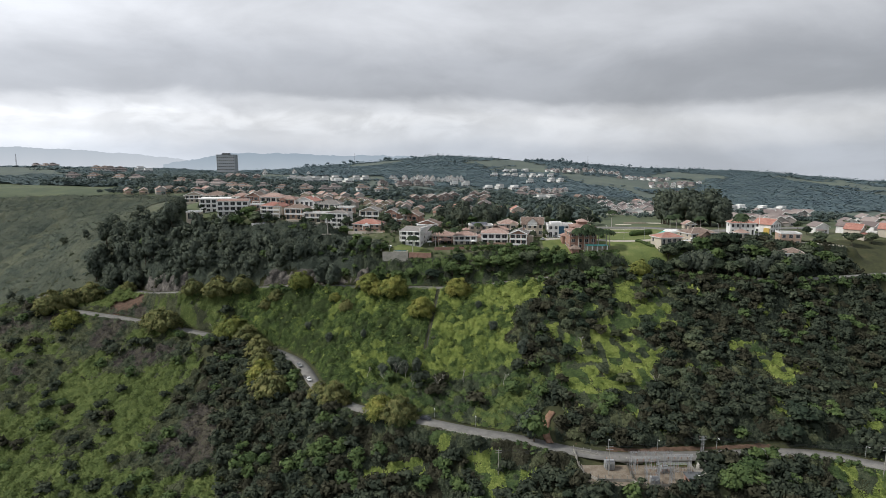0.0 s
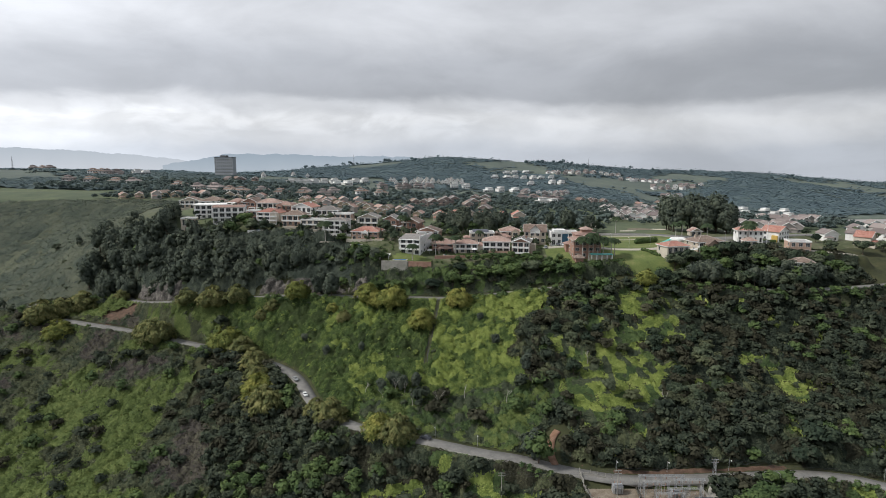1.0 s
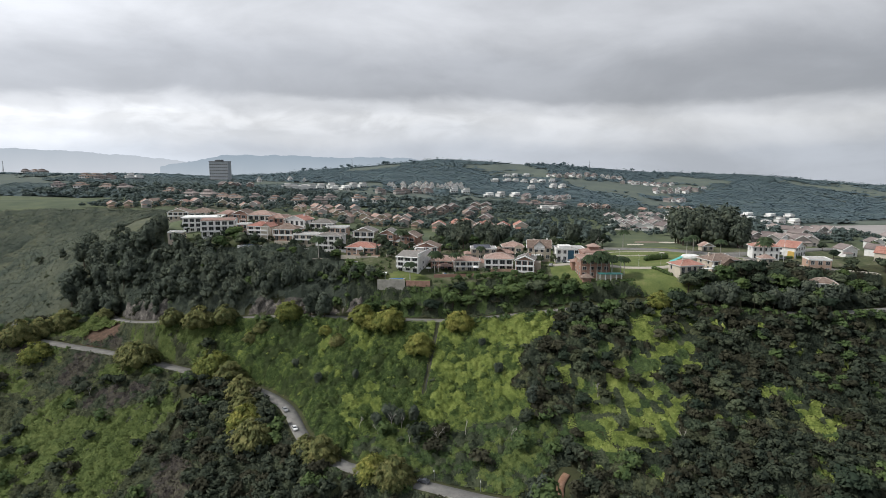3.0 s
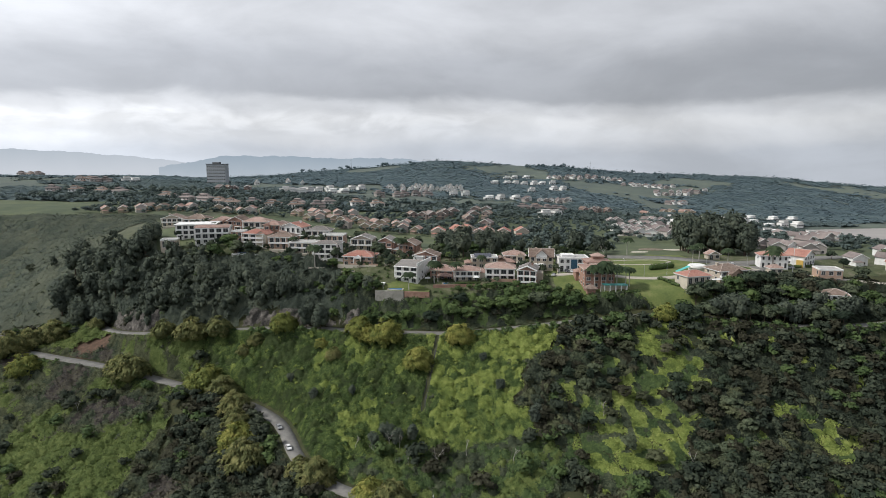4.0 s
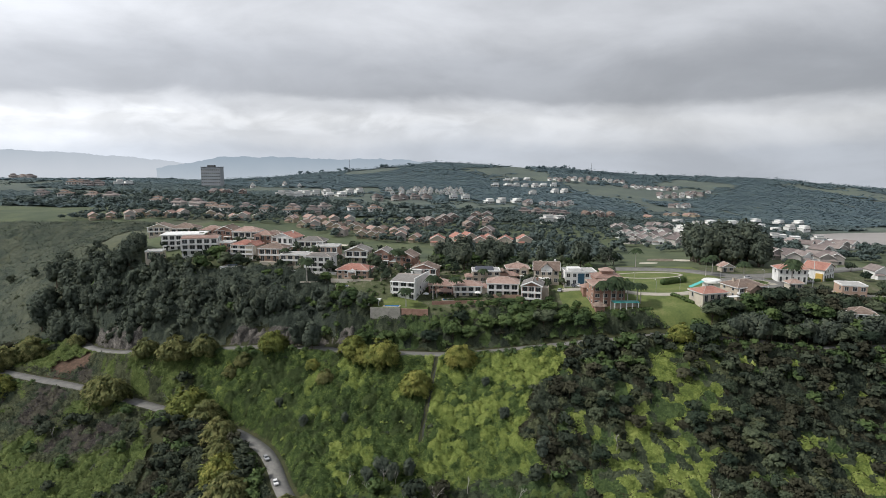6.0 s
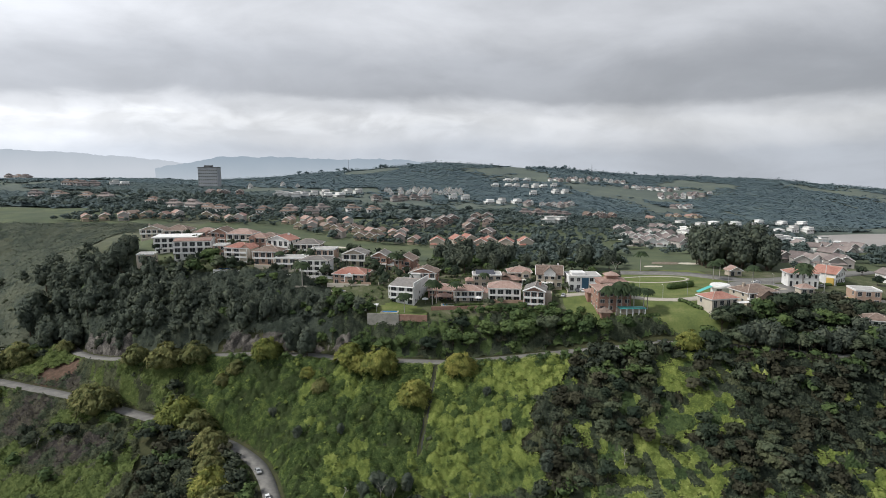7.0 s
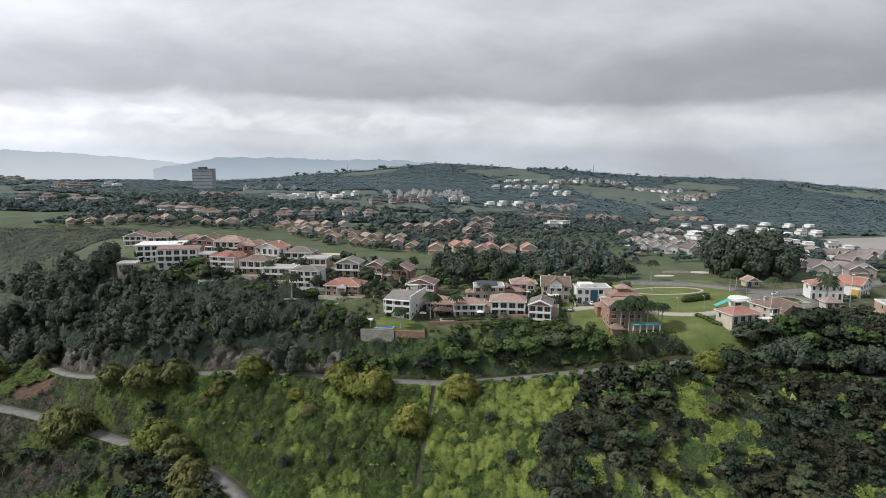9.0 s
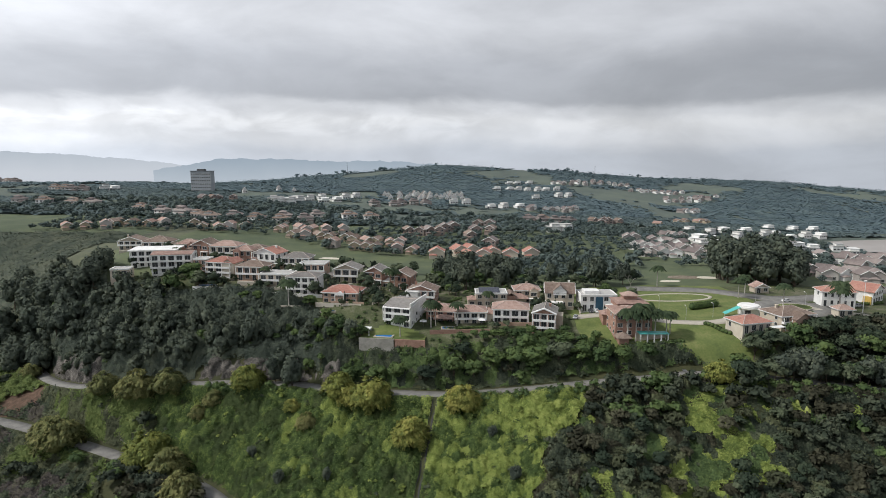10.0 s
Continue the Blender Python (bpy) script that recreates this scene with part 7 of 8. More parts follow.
for x, y, s in ((128, 321, 1.05), (137, 322, 1.1), (147, 323, 1.15), (157, 327, 1.1), (168, 330, 1.1), (119, 316, 0.9), (152, 313, 1.1), (140, 312, 1.0), (163, 318, 1.1), (176, 313, 1.1), (126, 331, 0.8),
                (133, 332, 0.7), (190, 335, 1.1), (203, 336, 1.1), (137, 217, 1.45), (129, 214, 1.0), (58, 340, 0.9), (53, 342, 0.85), (62, 338, 0.8), (34, 347, 0.85), (22, 347, 0.8), (28, 350, 0.75),
                (14, 349, 0.7), (66, 332, 0.8), (41, 344, 0.8), (3, 342, 0.7), (-52, 366, 0.7), (-62, 378, 0.8), (-138, 404, 1.1), (-131, 412, 1.3), (-127, 408, 1.0), (-96, 388, 0.6), (-88, 384, 0.6), (122, 326, 1.2), (131, 327, 1.25), (141, 329, 1.25), (151, 332, 1.2), (160, 335, 1.1), (115, 323, 0.9), (8, 345, 0.9), (18, 345, 0.95), (25, 346, 1.0), (31, 345, 1.0), (38, 347, 1.0), (46, 343, 1.1), (52, 346, 1.0), (58, 335, 1.1), (64, 341, 0.9), (-3, 339, 0.8), (-46, 358, 0.8)):
    low = 0.6 if 332 < y < 352 and -6 < x < 70 else 1.0
    plant((SHADY if x > 112 and rng_p.random() < 0.75 else GREEN)[rng_p.randrange(3)], x, y, s * low, 0.6)
for x, y, s in ((-38, 341, 0.9), (-27, 338, 1.0), (-18, 337, 0.85), (-6, 334, 1.0), (5, 334, 1.15), (13, 333, 1.0), (21, 334, 1.2), (30, 333, 1.1), (38, 331, 1.25), (47, 331, 1.2), (55, 331, 1.1), (63, 329, 1.0), (72, 329, 0.9), (82, 329, 0.8), (9, 339, 0.9), (35, 338, 1.0), (50, 337, 0.95)):
    plant((GREEN + SHADY)[rng_p.randrange(6)], x, y, s, 0.8)
for x, y, s in ((226, 362, 1.0), (243, 358, 1.1), (258, 363, 0.9), (276, 366, 1.0), (297, 371, 1.1), (232, 386, 0.8), (268, 386, 0.8), (290, 390, 0.9), (240, 410, 0.8), (274, 412, 0.9), (304, 416, 1.0), (322, 404, 0.9), (330, 452, 1.0), (318, 420, 0.9)):
    plant(SHADY[rng_p.randrange(3)], x, y, s, 0.6)
DARK = [make_grove("tall_tree", crown(350 + i, 4.6, 14, 0.4, 20, 900, 1.15, core=0.66, mass=1.6), trunk_shape(360 + i, 6, 0.34, 6, 2.2, 13), "pine", "bark", "tall dark evergreen tree in a grove", "tree", "tall dark groves") for i in range(3)]
for k in range(30):
    plant(DARK[k % 3], rng_p.uniform(161, 203), rng_p.uniform(426, 454), rng_p.uniform(1.05, 1.5))
for k in range(16):
    plant((GREEN + DARK)[k % 6], rng_p.uniform(-4, 44), rng_p.uniform(424, 450), rng_p.uniform(0.7, 1.0))
for k in range(40):
    x = rng_p.uniform(-246, -186)
    plant(DARK[k % 3], x, rng_p.uniform(398, 436) + max(0, -x - 225) * 0.9, rng_p.uniform(0.7, 1.1))
for k in range(26):
    x = rng_p.uniform(-165, -60)
    plant(DARK[k % 3], x, float(plateau_edge(x)) - (rng_p.uniform(24, 40) if x > -134 else rng_p.uniform(8, 24)), rng_p.uniform(0.5, 0.8))
for x, y, s in ((179, 321, 1.2), (184, 318, 1.15), (173, 325, 1.1), (195, 320, 1.0), (166, 326, 1.1)):
    plant((GREEN + DARK[:1])[int(x) % 4], x, y, s if int(x) % 4 < 3 else 0.6)
for k in range(40):
    x = rng_p.uniform(-112, -32)
    plant((GREEN + DARK + GREEN)[k % 9], x, float(upper_y(np.array([x]))[0]) + rng_p.uniform(13, 20), rng_p.uniform(0.5, 0.8) * (0.7 if 3 <= k % 9 < 6 else 1.0))
plant(GREEN[0], 34, 214, 1.3)
plant(DARK[1], 32.5, 216, 0.75)
for k in range(16):
    plant((SHADY + DARK)[k % 6], 112 + k * 5 + rng_p.uniform(-1.5, 1.5), 313 - 0.1 * k + rng_p.uniform(-2, 1), rng_p.uniform(0.75, 1.0) * (0.8 if k % 6 > 2 else 1.1))
for x, y, s in ((-22, 266, 0.5), (-18, 264, 0.45), (-12, 266, 0.42), (-27, 263, 0.4), (36, 262, 0.5), (-58, 300, 0.35), (-40, 296, 0.3), (-72, 315, 0.3), (18, 300, 0.3), (24, 282, 0.35)):
    plant(DARK[0], x, y, s, 0.6)
CYPRESS = make_grove("cypress", spindle(370, 0.9, 7.0, 0.2, 260, 0.5, 0.6), Shape().tube((0, 0, -0.5), (0, 0, 2), 0.12), "pine", "bark", "slim dark column-shaped cypress", "cypress", "cypresses in the gardens")
for x, y in ((-56.5, 391), (-54.6, 391.5), (-52.8, 392), (-51, 392.5), (-49.6, 392.8), (-55.2, 383), (-45.5, 378), (-38, 377), (-37, 396), (-33, 397), (53.5, 377), (-102, 470), (-88, 463), (-60, 389)):
    plant(CYPRESS, x, y, rng_p.uniform(0.7, 1.1), 0.1)
ptr, pfr = palm_shapes(380, 9.0)
PALM = Grove(tree("palm_tree", pfr.made("crown", M["palm"]), ptr.made("trunk", M["pale_bark"]), "tall palm with drooping fronds in a garden", "palm", "garden palms"))
for x, y, s in ((-17.5, 349, 1.0), (-4.5, 358, 0.95), (-2.5, 360, 0.8), (7, 359.5, 0.85), (-72, 378.5, 1.1), (76, 338, 1.05), (79, 337, 1.0), (81.5, 338, 1.15), (84, 337, 1.0), (87, 337.5, 0.95), (91, 336.5, 0.9), (94, 340, 0.75),
                (177, 361, 1.0), (180, 366, 1.1), (158, 372, 0.9), (147, 392, 0.8), (118, 424, 0.9), (22, 379, 0.7), (-26, 398, 0.9), (-24, 404, 0.8), (-90, 405, 0.7), (154, 400, 0.8)):
    plant(PALM, x, y, s * 1.15, 0.1)
GARDEN = [make_grove("garden_tree", crown(390 + i, 2.3, 3.2, 1.0, 5, 230, 0.7), trunk_shape(395 + i, 1.5, 0.13, 5, 1.2, 3.6), "tree", "bark", "small leafy tree in a garden", "tree", "garden trees") for i in range(3)]
houses_at = [(o.matrix_basis.translation.x, o.matrix_basis.translation.y) for o in bpy.data.objects if o.parent is None and o.name.startswith("house")]


def free(x, y, r):
    return min(math.hypot(x - a, y - b) for a, b in houses_at) > r and float(road_gap(np.array([x]), np.array([y]))[0]) > 1.5


n = 0
while n < 195:
    if n < 105:
        x, y = rng_p.uniform(-175, -15), rng_p.uniform(372, 468)
        if y < float(plateau_edge(x)) or not free(x, y, 8.5):
            continue
    elif n < 170:
        x, y = rng_p.uniform(-8, 108), rng_p.uniform(396, 452)
        if not free(x, y, 9) or (x > 92 and y < 420):
            continue
    else:
        x, y = rng_p.uniform(20, 98), rng_p.uniform(350, 400)
        if not free(x, y, 9.5) or (60 < x < 72 and y < 372) or (93 < x):
            continue
    plant(GARDEN[n % 3] if n < 105 or n >= 170 else GREEN[n % 3] if n % 4 == 0 else DARK[n % 3] if n % 3 == 0 else GARDEN[n % 3], x, y, rng_p.uniform(0.8, 1.5) if n < 105 or n >= 170 else rng_p.uniform(0.55, 0.9) * (1.7 if n % 4 and n % 3 else 1))
    n += 1


def bare_tree(seed, h):
    rng = random.Random(seed)
    s = Shape()

    def grow_limb(p, d, l, r, k):
        q = p + d * l
        s.tube(p, q, r, r * 0.6, 5)
        if k:
            for _ in range(rng.choice((2, 3))):
                dd = (d + Vector((rng.uniform(-0.7, 0.7), rng.uniform(-0.7, 0.7), rng.uniform(-0.1, 0.4)))).normalized()
                grow_limb(q, dd, l * rng.uniform(0.5, 0.75), r * 0.55, k - 1)

    grow_limb(Vector((0, 0, -0.4)), Vector((rng.uniform(-0.1, 0.1), 0, 1)), h * 0.5, 0.15, 3)
    return s


for k, (x, y, h) in enumerate(((-2, 251, 8), (-21, 263, 7), (-17, 262, 6), (-26, 258, 5), (26, 247, 7), (9, 256, 6), (-13, 252, 6), (-34, 262, 6), (62, 262, 7), (88, 240, 6), (100, 412, 9), (107, 452, 9), (-131, 336, 6), (-176, 318, 6))):
    ob = new("bare_tree", bare_tree(400 + k, h).made("bare_tree", M["pale_bark"]))
    ob.location = (x, y, gz(x, y))
    tagged(ob, "leafless tree with thin pale grey branches", "tree", "bare trees on the slope")


def hedge(x0, y0, x1, y1, w, h, label):
    rng = np.random.default_rng(int(abs(x0 * 10 + y0)))
    l = math.hypot(x1 - x0, y1 - y0)
    n = int(l * (w + 2 * h) * 5)
    t = rng.uniform(0, 1, n)
    a = rng.uniform(0, math.pi, n)
    x = x0 + (x1 - x0) * t + np.cos(a) * w / 2 * (-(y1 - y0) / l)
    y = y0 + (y1 - y0) * t + np.cos(a) * w / 2 * ((x1 - x0) / l)
    z = ground(x, y) + h * (0.25 + 0.75 * np.sin(a))
    nn = np.c_[np.cos(a) * -(y1 - y0) / l, np.cos(a) * (x1 - x0) / l, np.sin(a)] + rng.normal(size=(n, 3)) * 0.4
    pieces = [cards(np.c_[x, y, z], nn, 0.55, rng, 0.7)]
    for k in range(int(l / 1.5) + 1):
        q = k * 1.5 / l
        bx, by = x0 + (x1 - x0) * q, y0 + (y1 - y0) * q
        pieces.append(blob((bx, by, gz(bx, by) + h * 0.4), (w * 0.42 + 0.3, w * 0.42 + 0.3, h * 0.5), 6, 4))
    v, f = joined(pieces)
    tagged(new("hedge", mesh("hedge", v, f, M["green"])), label, "hedge", "garden hedges")


for q in ((111, 346, 118, 338, 1.6, 1.6), (150, 348, 172, 352, 1.6, 1.5), (116, 372, 130, 377, 3.5, 3.2), (70, 333, 98, 334, 1.5, 1.3), (-2, 384, 10, 396, 1.2, 1.2), (-36, 355, -34, 362, 1.2, 1.3), (96, 366, 99, 378, 2.5, 2.5), (195, 380, 215, 386, 1.5, 1.6), (3, 356, 20, 357, 1.2, 1.0)):
    hedge(*q, "clipped green hedge along a garden")


# ---- cuttings, chute and walls by the roads ----
def cliff(name, x0, x1, high, label):
    """A rock face on the uphill side of the upper road."""
    line = UPPER_ROAD[(UPPER_ROAD[:, 0] > x0) & (UPPER_ROAD[:, 0] < x1)]
    line = smooth_line(line[::2], 0.7)
    t = np.gradient(line, axis=0)
    nrm = np.c_[-t[:, 1], t[:, 0]] / np.hypot(t[:, 0], t[:, 1])[:, None]
    k, rows = len(line), 16
    u = np.linspace(0, 1, k)
    env = np.minimum(1, np.minimum(u, 1 - u) * 9) * (0.82 + 0.18 * rough(u * 40, u * 0, 5, 71)) + 0.05
    vs = []
    for r in range(rows):
        q = r / (rows - 1)
        z = line[:, 2] - 0.6 + high * q * env
        o = 4.0 + q * 3.6 + 1.0 * rough(line[:, 0] * 1.6, z * 0.7, 3.0, 72) + 0.6 * rough(line[:, 0] * 1.5, z, 1.2, 73) + (1.8 * ease(np.array([q]), 0.85, 1.0)[0])
        vs.append(np.c_[line[:, :2] + nrm * o[:, None], z])
    v = np.concatenate(vs)
    f = np.array([(r * k + i, r * k + i + 1, (r + 1) * k + i + 1, (r + 1) * k + i) for r in range(rows - 1) for i in range(k - 1)])
    tagged(new(name, mesh(name, v, f, M["rock"])), label, "cliff", kind="structure")


cliff("cliff_east", -112, -38, 10.5, "pale grey rock face streaked with dark stains above the road")
cliff("cliff_west", -206, -150, 12.0, "grey rock cutting over the bend of the road")

chute = thing("drainage_chute", Matrix.Identity(4), "stepped concrete drainage chute running down the slope", "drainage chute")
(ax, ay), (bx, by) = CHUTE
steps = 44
for k in range(steps):
    t = k / steps
    x, y = ax + (bx - ax) * t, ay + (by - ay) * t
    z = gz(x, y) - 0.5
    part("step", Shape().box(-0.55, -0.3, -0.6, 0.55, 0.42, 0.0).made("step", M["dark_steel" if k % 5 else "dark_grey"]), chute, "", pose(x + 0.35 * math.sin(k * 0.45), y, z, 0, 0, -8.3))
for side in (-1, 1):
    s = Shape()
    for k in range(steps):
        t0, t1 = k / steps, (k + 1) / steps
        x0, y0, x1, y1 = ax + (bx - ax) * t0 + side * 0.75 + 0.35 * math.sin(k * 0.45), ay + (by - ay) * t0, ax + (bx - ax) * t1 + side * 0.75 + 0.35 * math.sin(k * 0.45 + 0.45), ay + (by - ay) * t1
        za, zb = gz(x0, y0), gz(x1, y1)
        w = 0.15 if side < 0 else 0.28
        s.add([(x0 - w, y0, za - 1), (x0 + w, y0, za - 1), (x0 + w, y0, za + 0.12), (x0 - w, y0, za + 0.12), (x1 - w, y1, zb - 1), (x1 + w, y1, zb - 1), (x1 + w, y1, zb + 0.12), (x1 - w, y1, zb + 0.12)],
              [(0, 1, 2, 3), (7, 6, 5, 4), (3, 2, 6, 7), (0, 3, 7, 4), (1, 5, 6, 2)])
    part("side_wall", s.made("side_wall", M["dark_steel"]), chute)
stairway = thing("stairway", pose(95, 326, gz(95, 326)), "dark steps climbing the bank from the road", "steps")
for k in range(14):
    y = 324.5 + k * 0.75
    part("step", Shape().box(-0.8, 0, -0.8, 0.8, 0.75, 0.12).made("step", M["dark_grey"]), stairway, "", Matrix.Translation((0, y - 326, gz(95, y) - gz(95, 326))))

rw = thing("retaining_wall", Matrix.Identity(4), "concrete retaining wall with buttresses under the road", "wall")
seg = LOWER_ROAD[(LOWER_ROAD[:, 0] > -3) & (LOWER_ROAD[:, 0] < 27)]
for a, b in zip(seg[:-1], seg[1:]):
    d = Vector((b[0] - a[0], b[1] - a[1], 0)).normalized()
    nn = Vector((d.y, -d.x, 0)) if Vector((d.y, -d.x, 0)).y < 0 else Vector((-d.y, d.x, 0))
    p, q = Vector(a) + nn * 3.45, Vector(b) + nn * 3.45
    s = Shape()
    v = [(*(p + nn * o).xy, p.z + zz) for o, zz in ((0, -3.4), (0.35, -3.4), (0.35, 0.35), (0, 0.35))] + [(*(q + nn * o).xy, q.z + zz) for o, zz in ((0, -3.4), (0.35, -3.4), (0.35, 0.35), (0, 0.35))]
    s.add(v, [(0, 1, 2, 3), (7, 6, 5, 4), (0, 4, 5, 1), (1, 5, 6, 2), (2, 6, 7, 3), (3, 7, 4, 0)])
    part("panel", s.made("panel", M["concrete"]), rw)
    part("buttress", Shape().box(-0.2, -0.2, -3.4, 0.2, 0.2, 0.25).made("buttress", M["concrete"]), rw, "", Matrix.Translation(p + nn * 0.55))


def lamp_post(x, y, h=8.0, group="street lamps", turn=0.0):
    t = thing("street_lamp", stand(x, y, 1, turn), "grey steel street lamp with a single arm", "street lamp", group)
    part("pole", Shape().tube((0, 0, -0.4), (0, 0, h), 0.09, 0.06).made("pole", M["steel"]), t)
    part("arm", Shape().tube((0, 0, h - 0.05), (0, 1.5, h + 0.25), 0.045, 0.04).made("arm", M["steel"]), t)
    part("lantern", Shape().box(-0.14, 1.3, h + 0.16, 0.14, 1.95, h + 0.32).made("lantern", M["white"]), t)


def beside(line, x, off):
    i = int(np.argmin(np.abs(line[:, 0] - x)))
    i = min(max(i, 1), len(line) - 2)
    d = line[i + 1] - line[i - 1]
    d = d / np.hypot(d[0], d[1])
    return line[i, 0] - d[1] * off, line[i, 1] + d[0] * off, math.atan2(d[1], d[0]), line[i, 2]


for x in (-5, 12, 33, 62, 80, 100, 150):
    a, b, c, _ = beside(LOWER_ROAD, x, -4.4)
    lamp_post(a, b, 4.5, turn=3.1)
for x, y in ((106, 354), (119, 357), (101, 373), (84, 358), (152, 385), (172, 378), (186, 371)):
    lamp_post(x, y, 6.0)


# ---- electricity yard ----
YZ = -60.0


def lattice_post(parent, x, y, w, h, name="lattice_post"):
    s = Shape()
    for sx in (-1, 1):
        for sy in (-1, 1):
            s.tube((x + sx * w, y + sy * w, 0), (x + sx * w * 0.55, y + sy * w * 0.55, h), 0.06, 0.05, 4)
    for k in range(int(h / 0.9)):
        q0, q1 = k / int(h / 0.9), (k + 1) / int(h / 0.9)
        a, b = w * (1 - 0.45 * q0), w * (1 - 0.45 * q1)
        for i in range(4):
            c = ((-1, -1), (1, -1), (1, 1), (-1, 1))
            p, r = c[i], c[(i + 1) % 4]
            s.tube((x + p[0] * a, y + p[1] * a, h * q0), (x + r[0] * b, y + r[1] * b, h * q1), 0.03, 0.03, 4)
    return part(name, s.made(name, M["steel"]), parent)


tagged(new("yard", Shape().box(48.5, 186, YZ - 0.5, 88, 203.5, YZ + 0.1).made("yard", M["gravel"])), "levelled brown gravel yard of the electricity station", "yard", kind="structure")
for gx0, gx1, gy in ((66, 74, 196), (73, 83, 192), (66, 80, 200), (68, 76, 189), (77, 86, 197.5)):
    g = thing("switch_gantry", pose(0, 0, YZ), "steel lattice gantry carrying busbars in the electricity yard", "gantry", "switchyard gantries")
    for px in (gx0, (gx0 + gx1) / 2, gx1):
        lattice_post(g, px, gy, 0.4, 6.2)
    bm_ = Shape()
    for zz in (6.0, 6.5):
        for oy in (-0.25, 0.25):
            bm_.tube((gx0 - 0.8, gy + oy, zz), (gx1 + 0.8, gy + oy, zz), 0.05, 0.05, 4)
    part("beam", bm_.made("beam", M["steel"]), g)
    for k in range(4):
        px = gx0 + (gx1 - gx0) * (k + 0.5) / 4
        part("insulator", Shape().tube((px, gy, 5.9), (px, gy, 5.0), 0.09, 0.14, 6).made("insulator", M["brick"]), g)
for x, y, s in ((58.5, 200, 1.2), (71, 190, 1.0), (77, 197.5, 0.9)):
    t = thing("transformer", Matrix.Translation((x, y, YZ + 0.1)) @ Matrix.Diagonal((s, s, s, 1)), "grey power transformer with cooling fins and bushings", "transformer", "transformers")
    part("tank", Shape().box(-1.4, -0.9, 0.2, 1.4, 0.9, 2.4).box(-1.2, -0.8, 0, 1.2, 0.8, 0.2).made("tank", M["steel"]), t)
    for k in range(6):
        part("fin", Shape().box(-1.2 + k * 0.42, -1.5, 0.4, -1.08 + k * 0.42, -0.9, 2.1).made("fin", M["steel"]), t)
    for k in range(3):
        part("bushing", Shape().tube((-0.8 + k * 0.8, 0.2, 2.4), (-0.8 + k * 0.8, 0.2, 3.4), 0.14, 0.08, 6).made("bushing", M["brick"]), t)
    part("conservator", Shape().tube((-1.2, -0.6, 2.9), (1.0, -0.6, 2.9), 0.3, 0.3, 8).made("conservator", M["steel"]), t)
for k in range(7):
    t = thing("disconnector", pose(64.5 + k * 2.9, 193.8 + (k % 2) * 4.6, YZ + 0.1), "switch on a pair of thin steel posts", "switchgear", "yard switchgear")
    for px in (-0.5, 0.5):
        part("post", Shape().tube((px, 0, 0), (px, 0, 2.6), 0.07, 0.06, 5).made("post", M["steel"]), t)
        part("insulator", Shape().tube((px, 0, 2.6), (px, 0, 3.4), 0.1, 0.07, 6).made("insulator", M["brick"]), t)
    part("blade", Shape().box(-0.7, -0.05, 3.4, 0.7, 0.05, 3.5).made("blade", M["steel"]), t)
fence = thing("yard_fence", Matrix.Identity(4), "weathered fence of posts and low wall panels round the yard", "fence")
corners = [(47.5, 208), (48.5, 196), (52.5, 191.5), (64.5, 190.8), (65.5, 203), (87.5, 203), (88, 188), (65, 187.5), (64.5, 190.8), (65.5, 203), (48.5, 207.5)]
for (x0, y0), (x1, y1) in zip(corners[:-1], corners[1:]):
    l = math.hypot(x1 - x0, y1 - y0)
    k = max(1, int(l / 2.4))
    for i in range(k):
        px, py = x0 + (x1 - x0) * i / k, y0 + (y1 - y0) * i / k
        m = pose(px, py, max(YZ, gz(px, py)), 0, 0, math.degrees(math.atan2(y1 - y0, x1 - x0)))
        part("post", Shape().box(-0.1, -0.1, -0.4, 0.1, 0.1, 2.4).made("post", M["concrete"]), fence, "", m)
        part("panel", Shape().box(0.1, -0.06, -0.4, l / k - 0.1, 0.06, 1.2).made("panel", M["concrete"]), fence, "", m)
def cut_bank(x0, x1):
    """The raw earth face on the uphill side of the lower road."""
    line = LOWER_ROAD[(LOWER_ROAD[:, 0] > x0) & (LOWER_ROAD[:, 0] < x1)]
    line = smooth_line(line[np.argsort(line[:, 0])][::3], 0.9)
    t = np.gradient(line, axis=0)
    nrm = np.c_[-t[:, 1], t[:, 0]] / np.hypot(t[:, 0], t[:, 1])[:, None]
    k, rows = len(line), 5
    env = 0.45 + 0.7 * rough(line[:, 0], line[:, 0] * 0, 9, 81) + 0.2 * rough(line[:, 0], line[:, 0] * 0, 2, 82)
    vs = []
    for r in range(rows):
        u = r / (rows - 1)
        o = 3.3 + 2.2 * u + 0.35 * rough(line[:, 0] * 2, line[:, 1] + 5 * u, 1.6, 83)
        vs.append(np.c_[line[:, :2] + nrm * o[:, None], line[:, 2] - 0.3 + 1.2 * u * np.clip(env, 0.0, 1.2)])
    f = [(r * k + i, r * k + i + 1, (r + 1) * k + i + 1, (r + 1) * k + i) for r in range(rows - 1) for i in range(k - 1)]
    tagged(new("earth_bank", mesh("earth_bank", np.concatenate(vs), np.array(f), M["red_soil"])), "raw red-brown earth bank along the road", "earth bank", kind="structure")


cut_bank(47, 127)
for k, (x, y, s) in enumerate(((52, 182, 0.9), (57, 180.5, 1.0), (62, 182, 0.8), (47, 184, 1.0), (42, 188, 1.0), (66.5, 188.5, 0.9), (93, 184, 1.0), (99, 187, 1.1), (105, 192, 1.0))):
    plant((GREEN + GARDEN)[k % 6], x, y, s, 0.4)
ctrl = thing("control_hut", pose(84.5, 190.5, YZ), "small brick control hut with a dark flat roof", "hut")
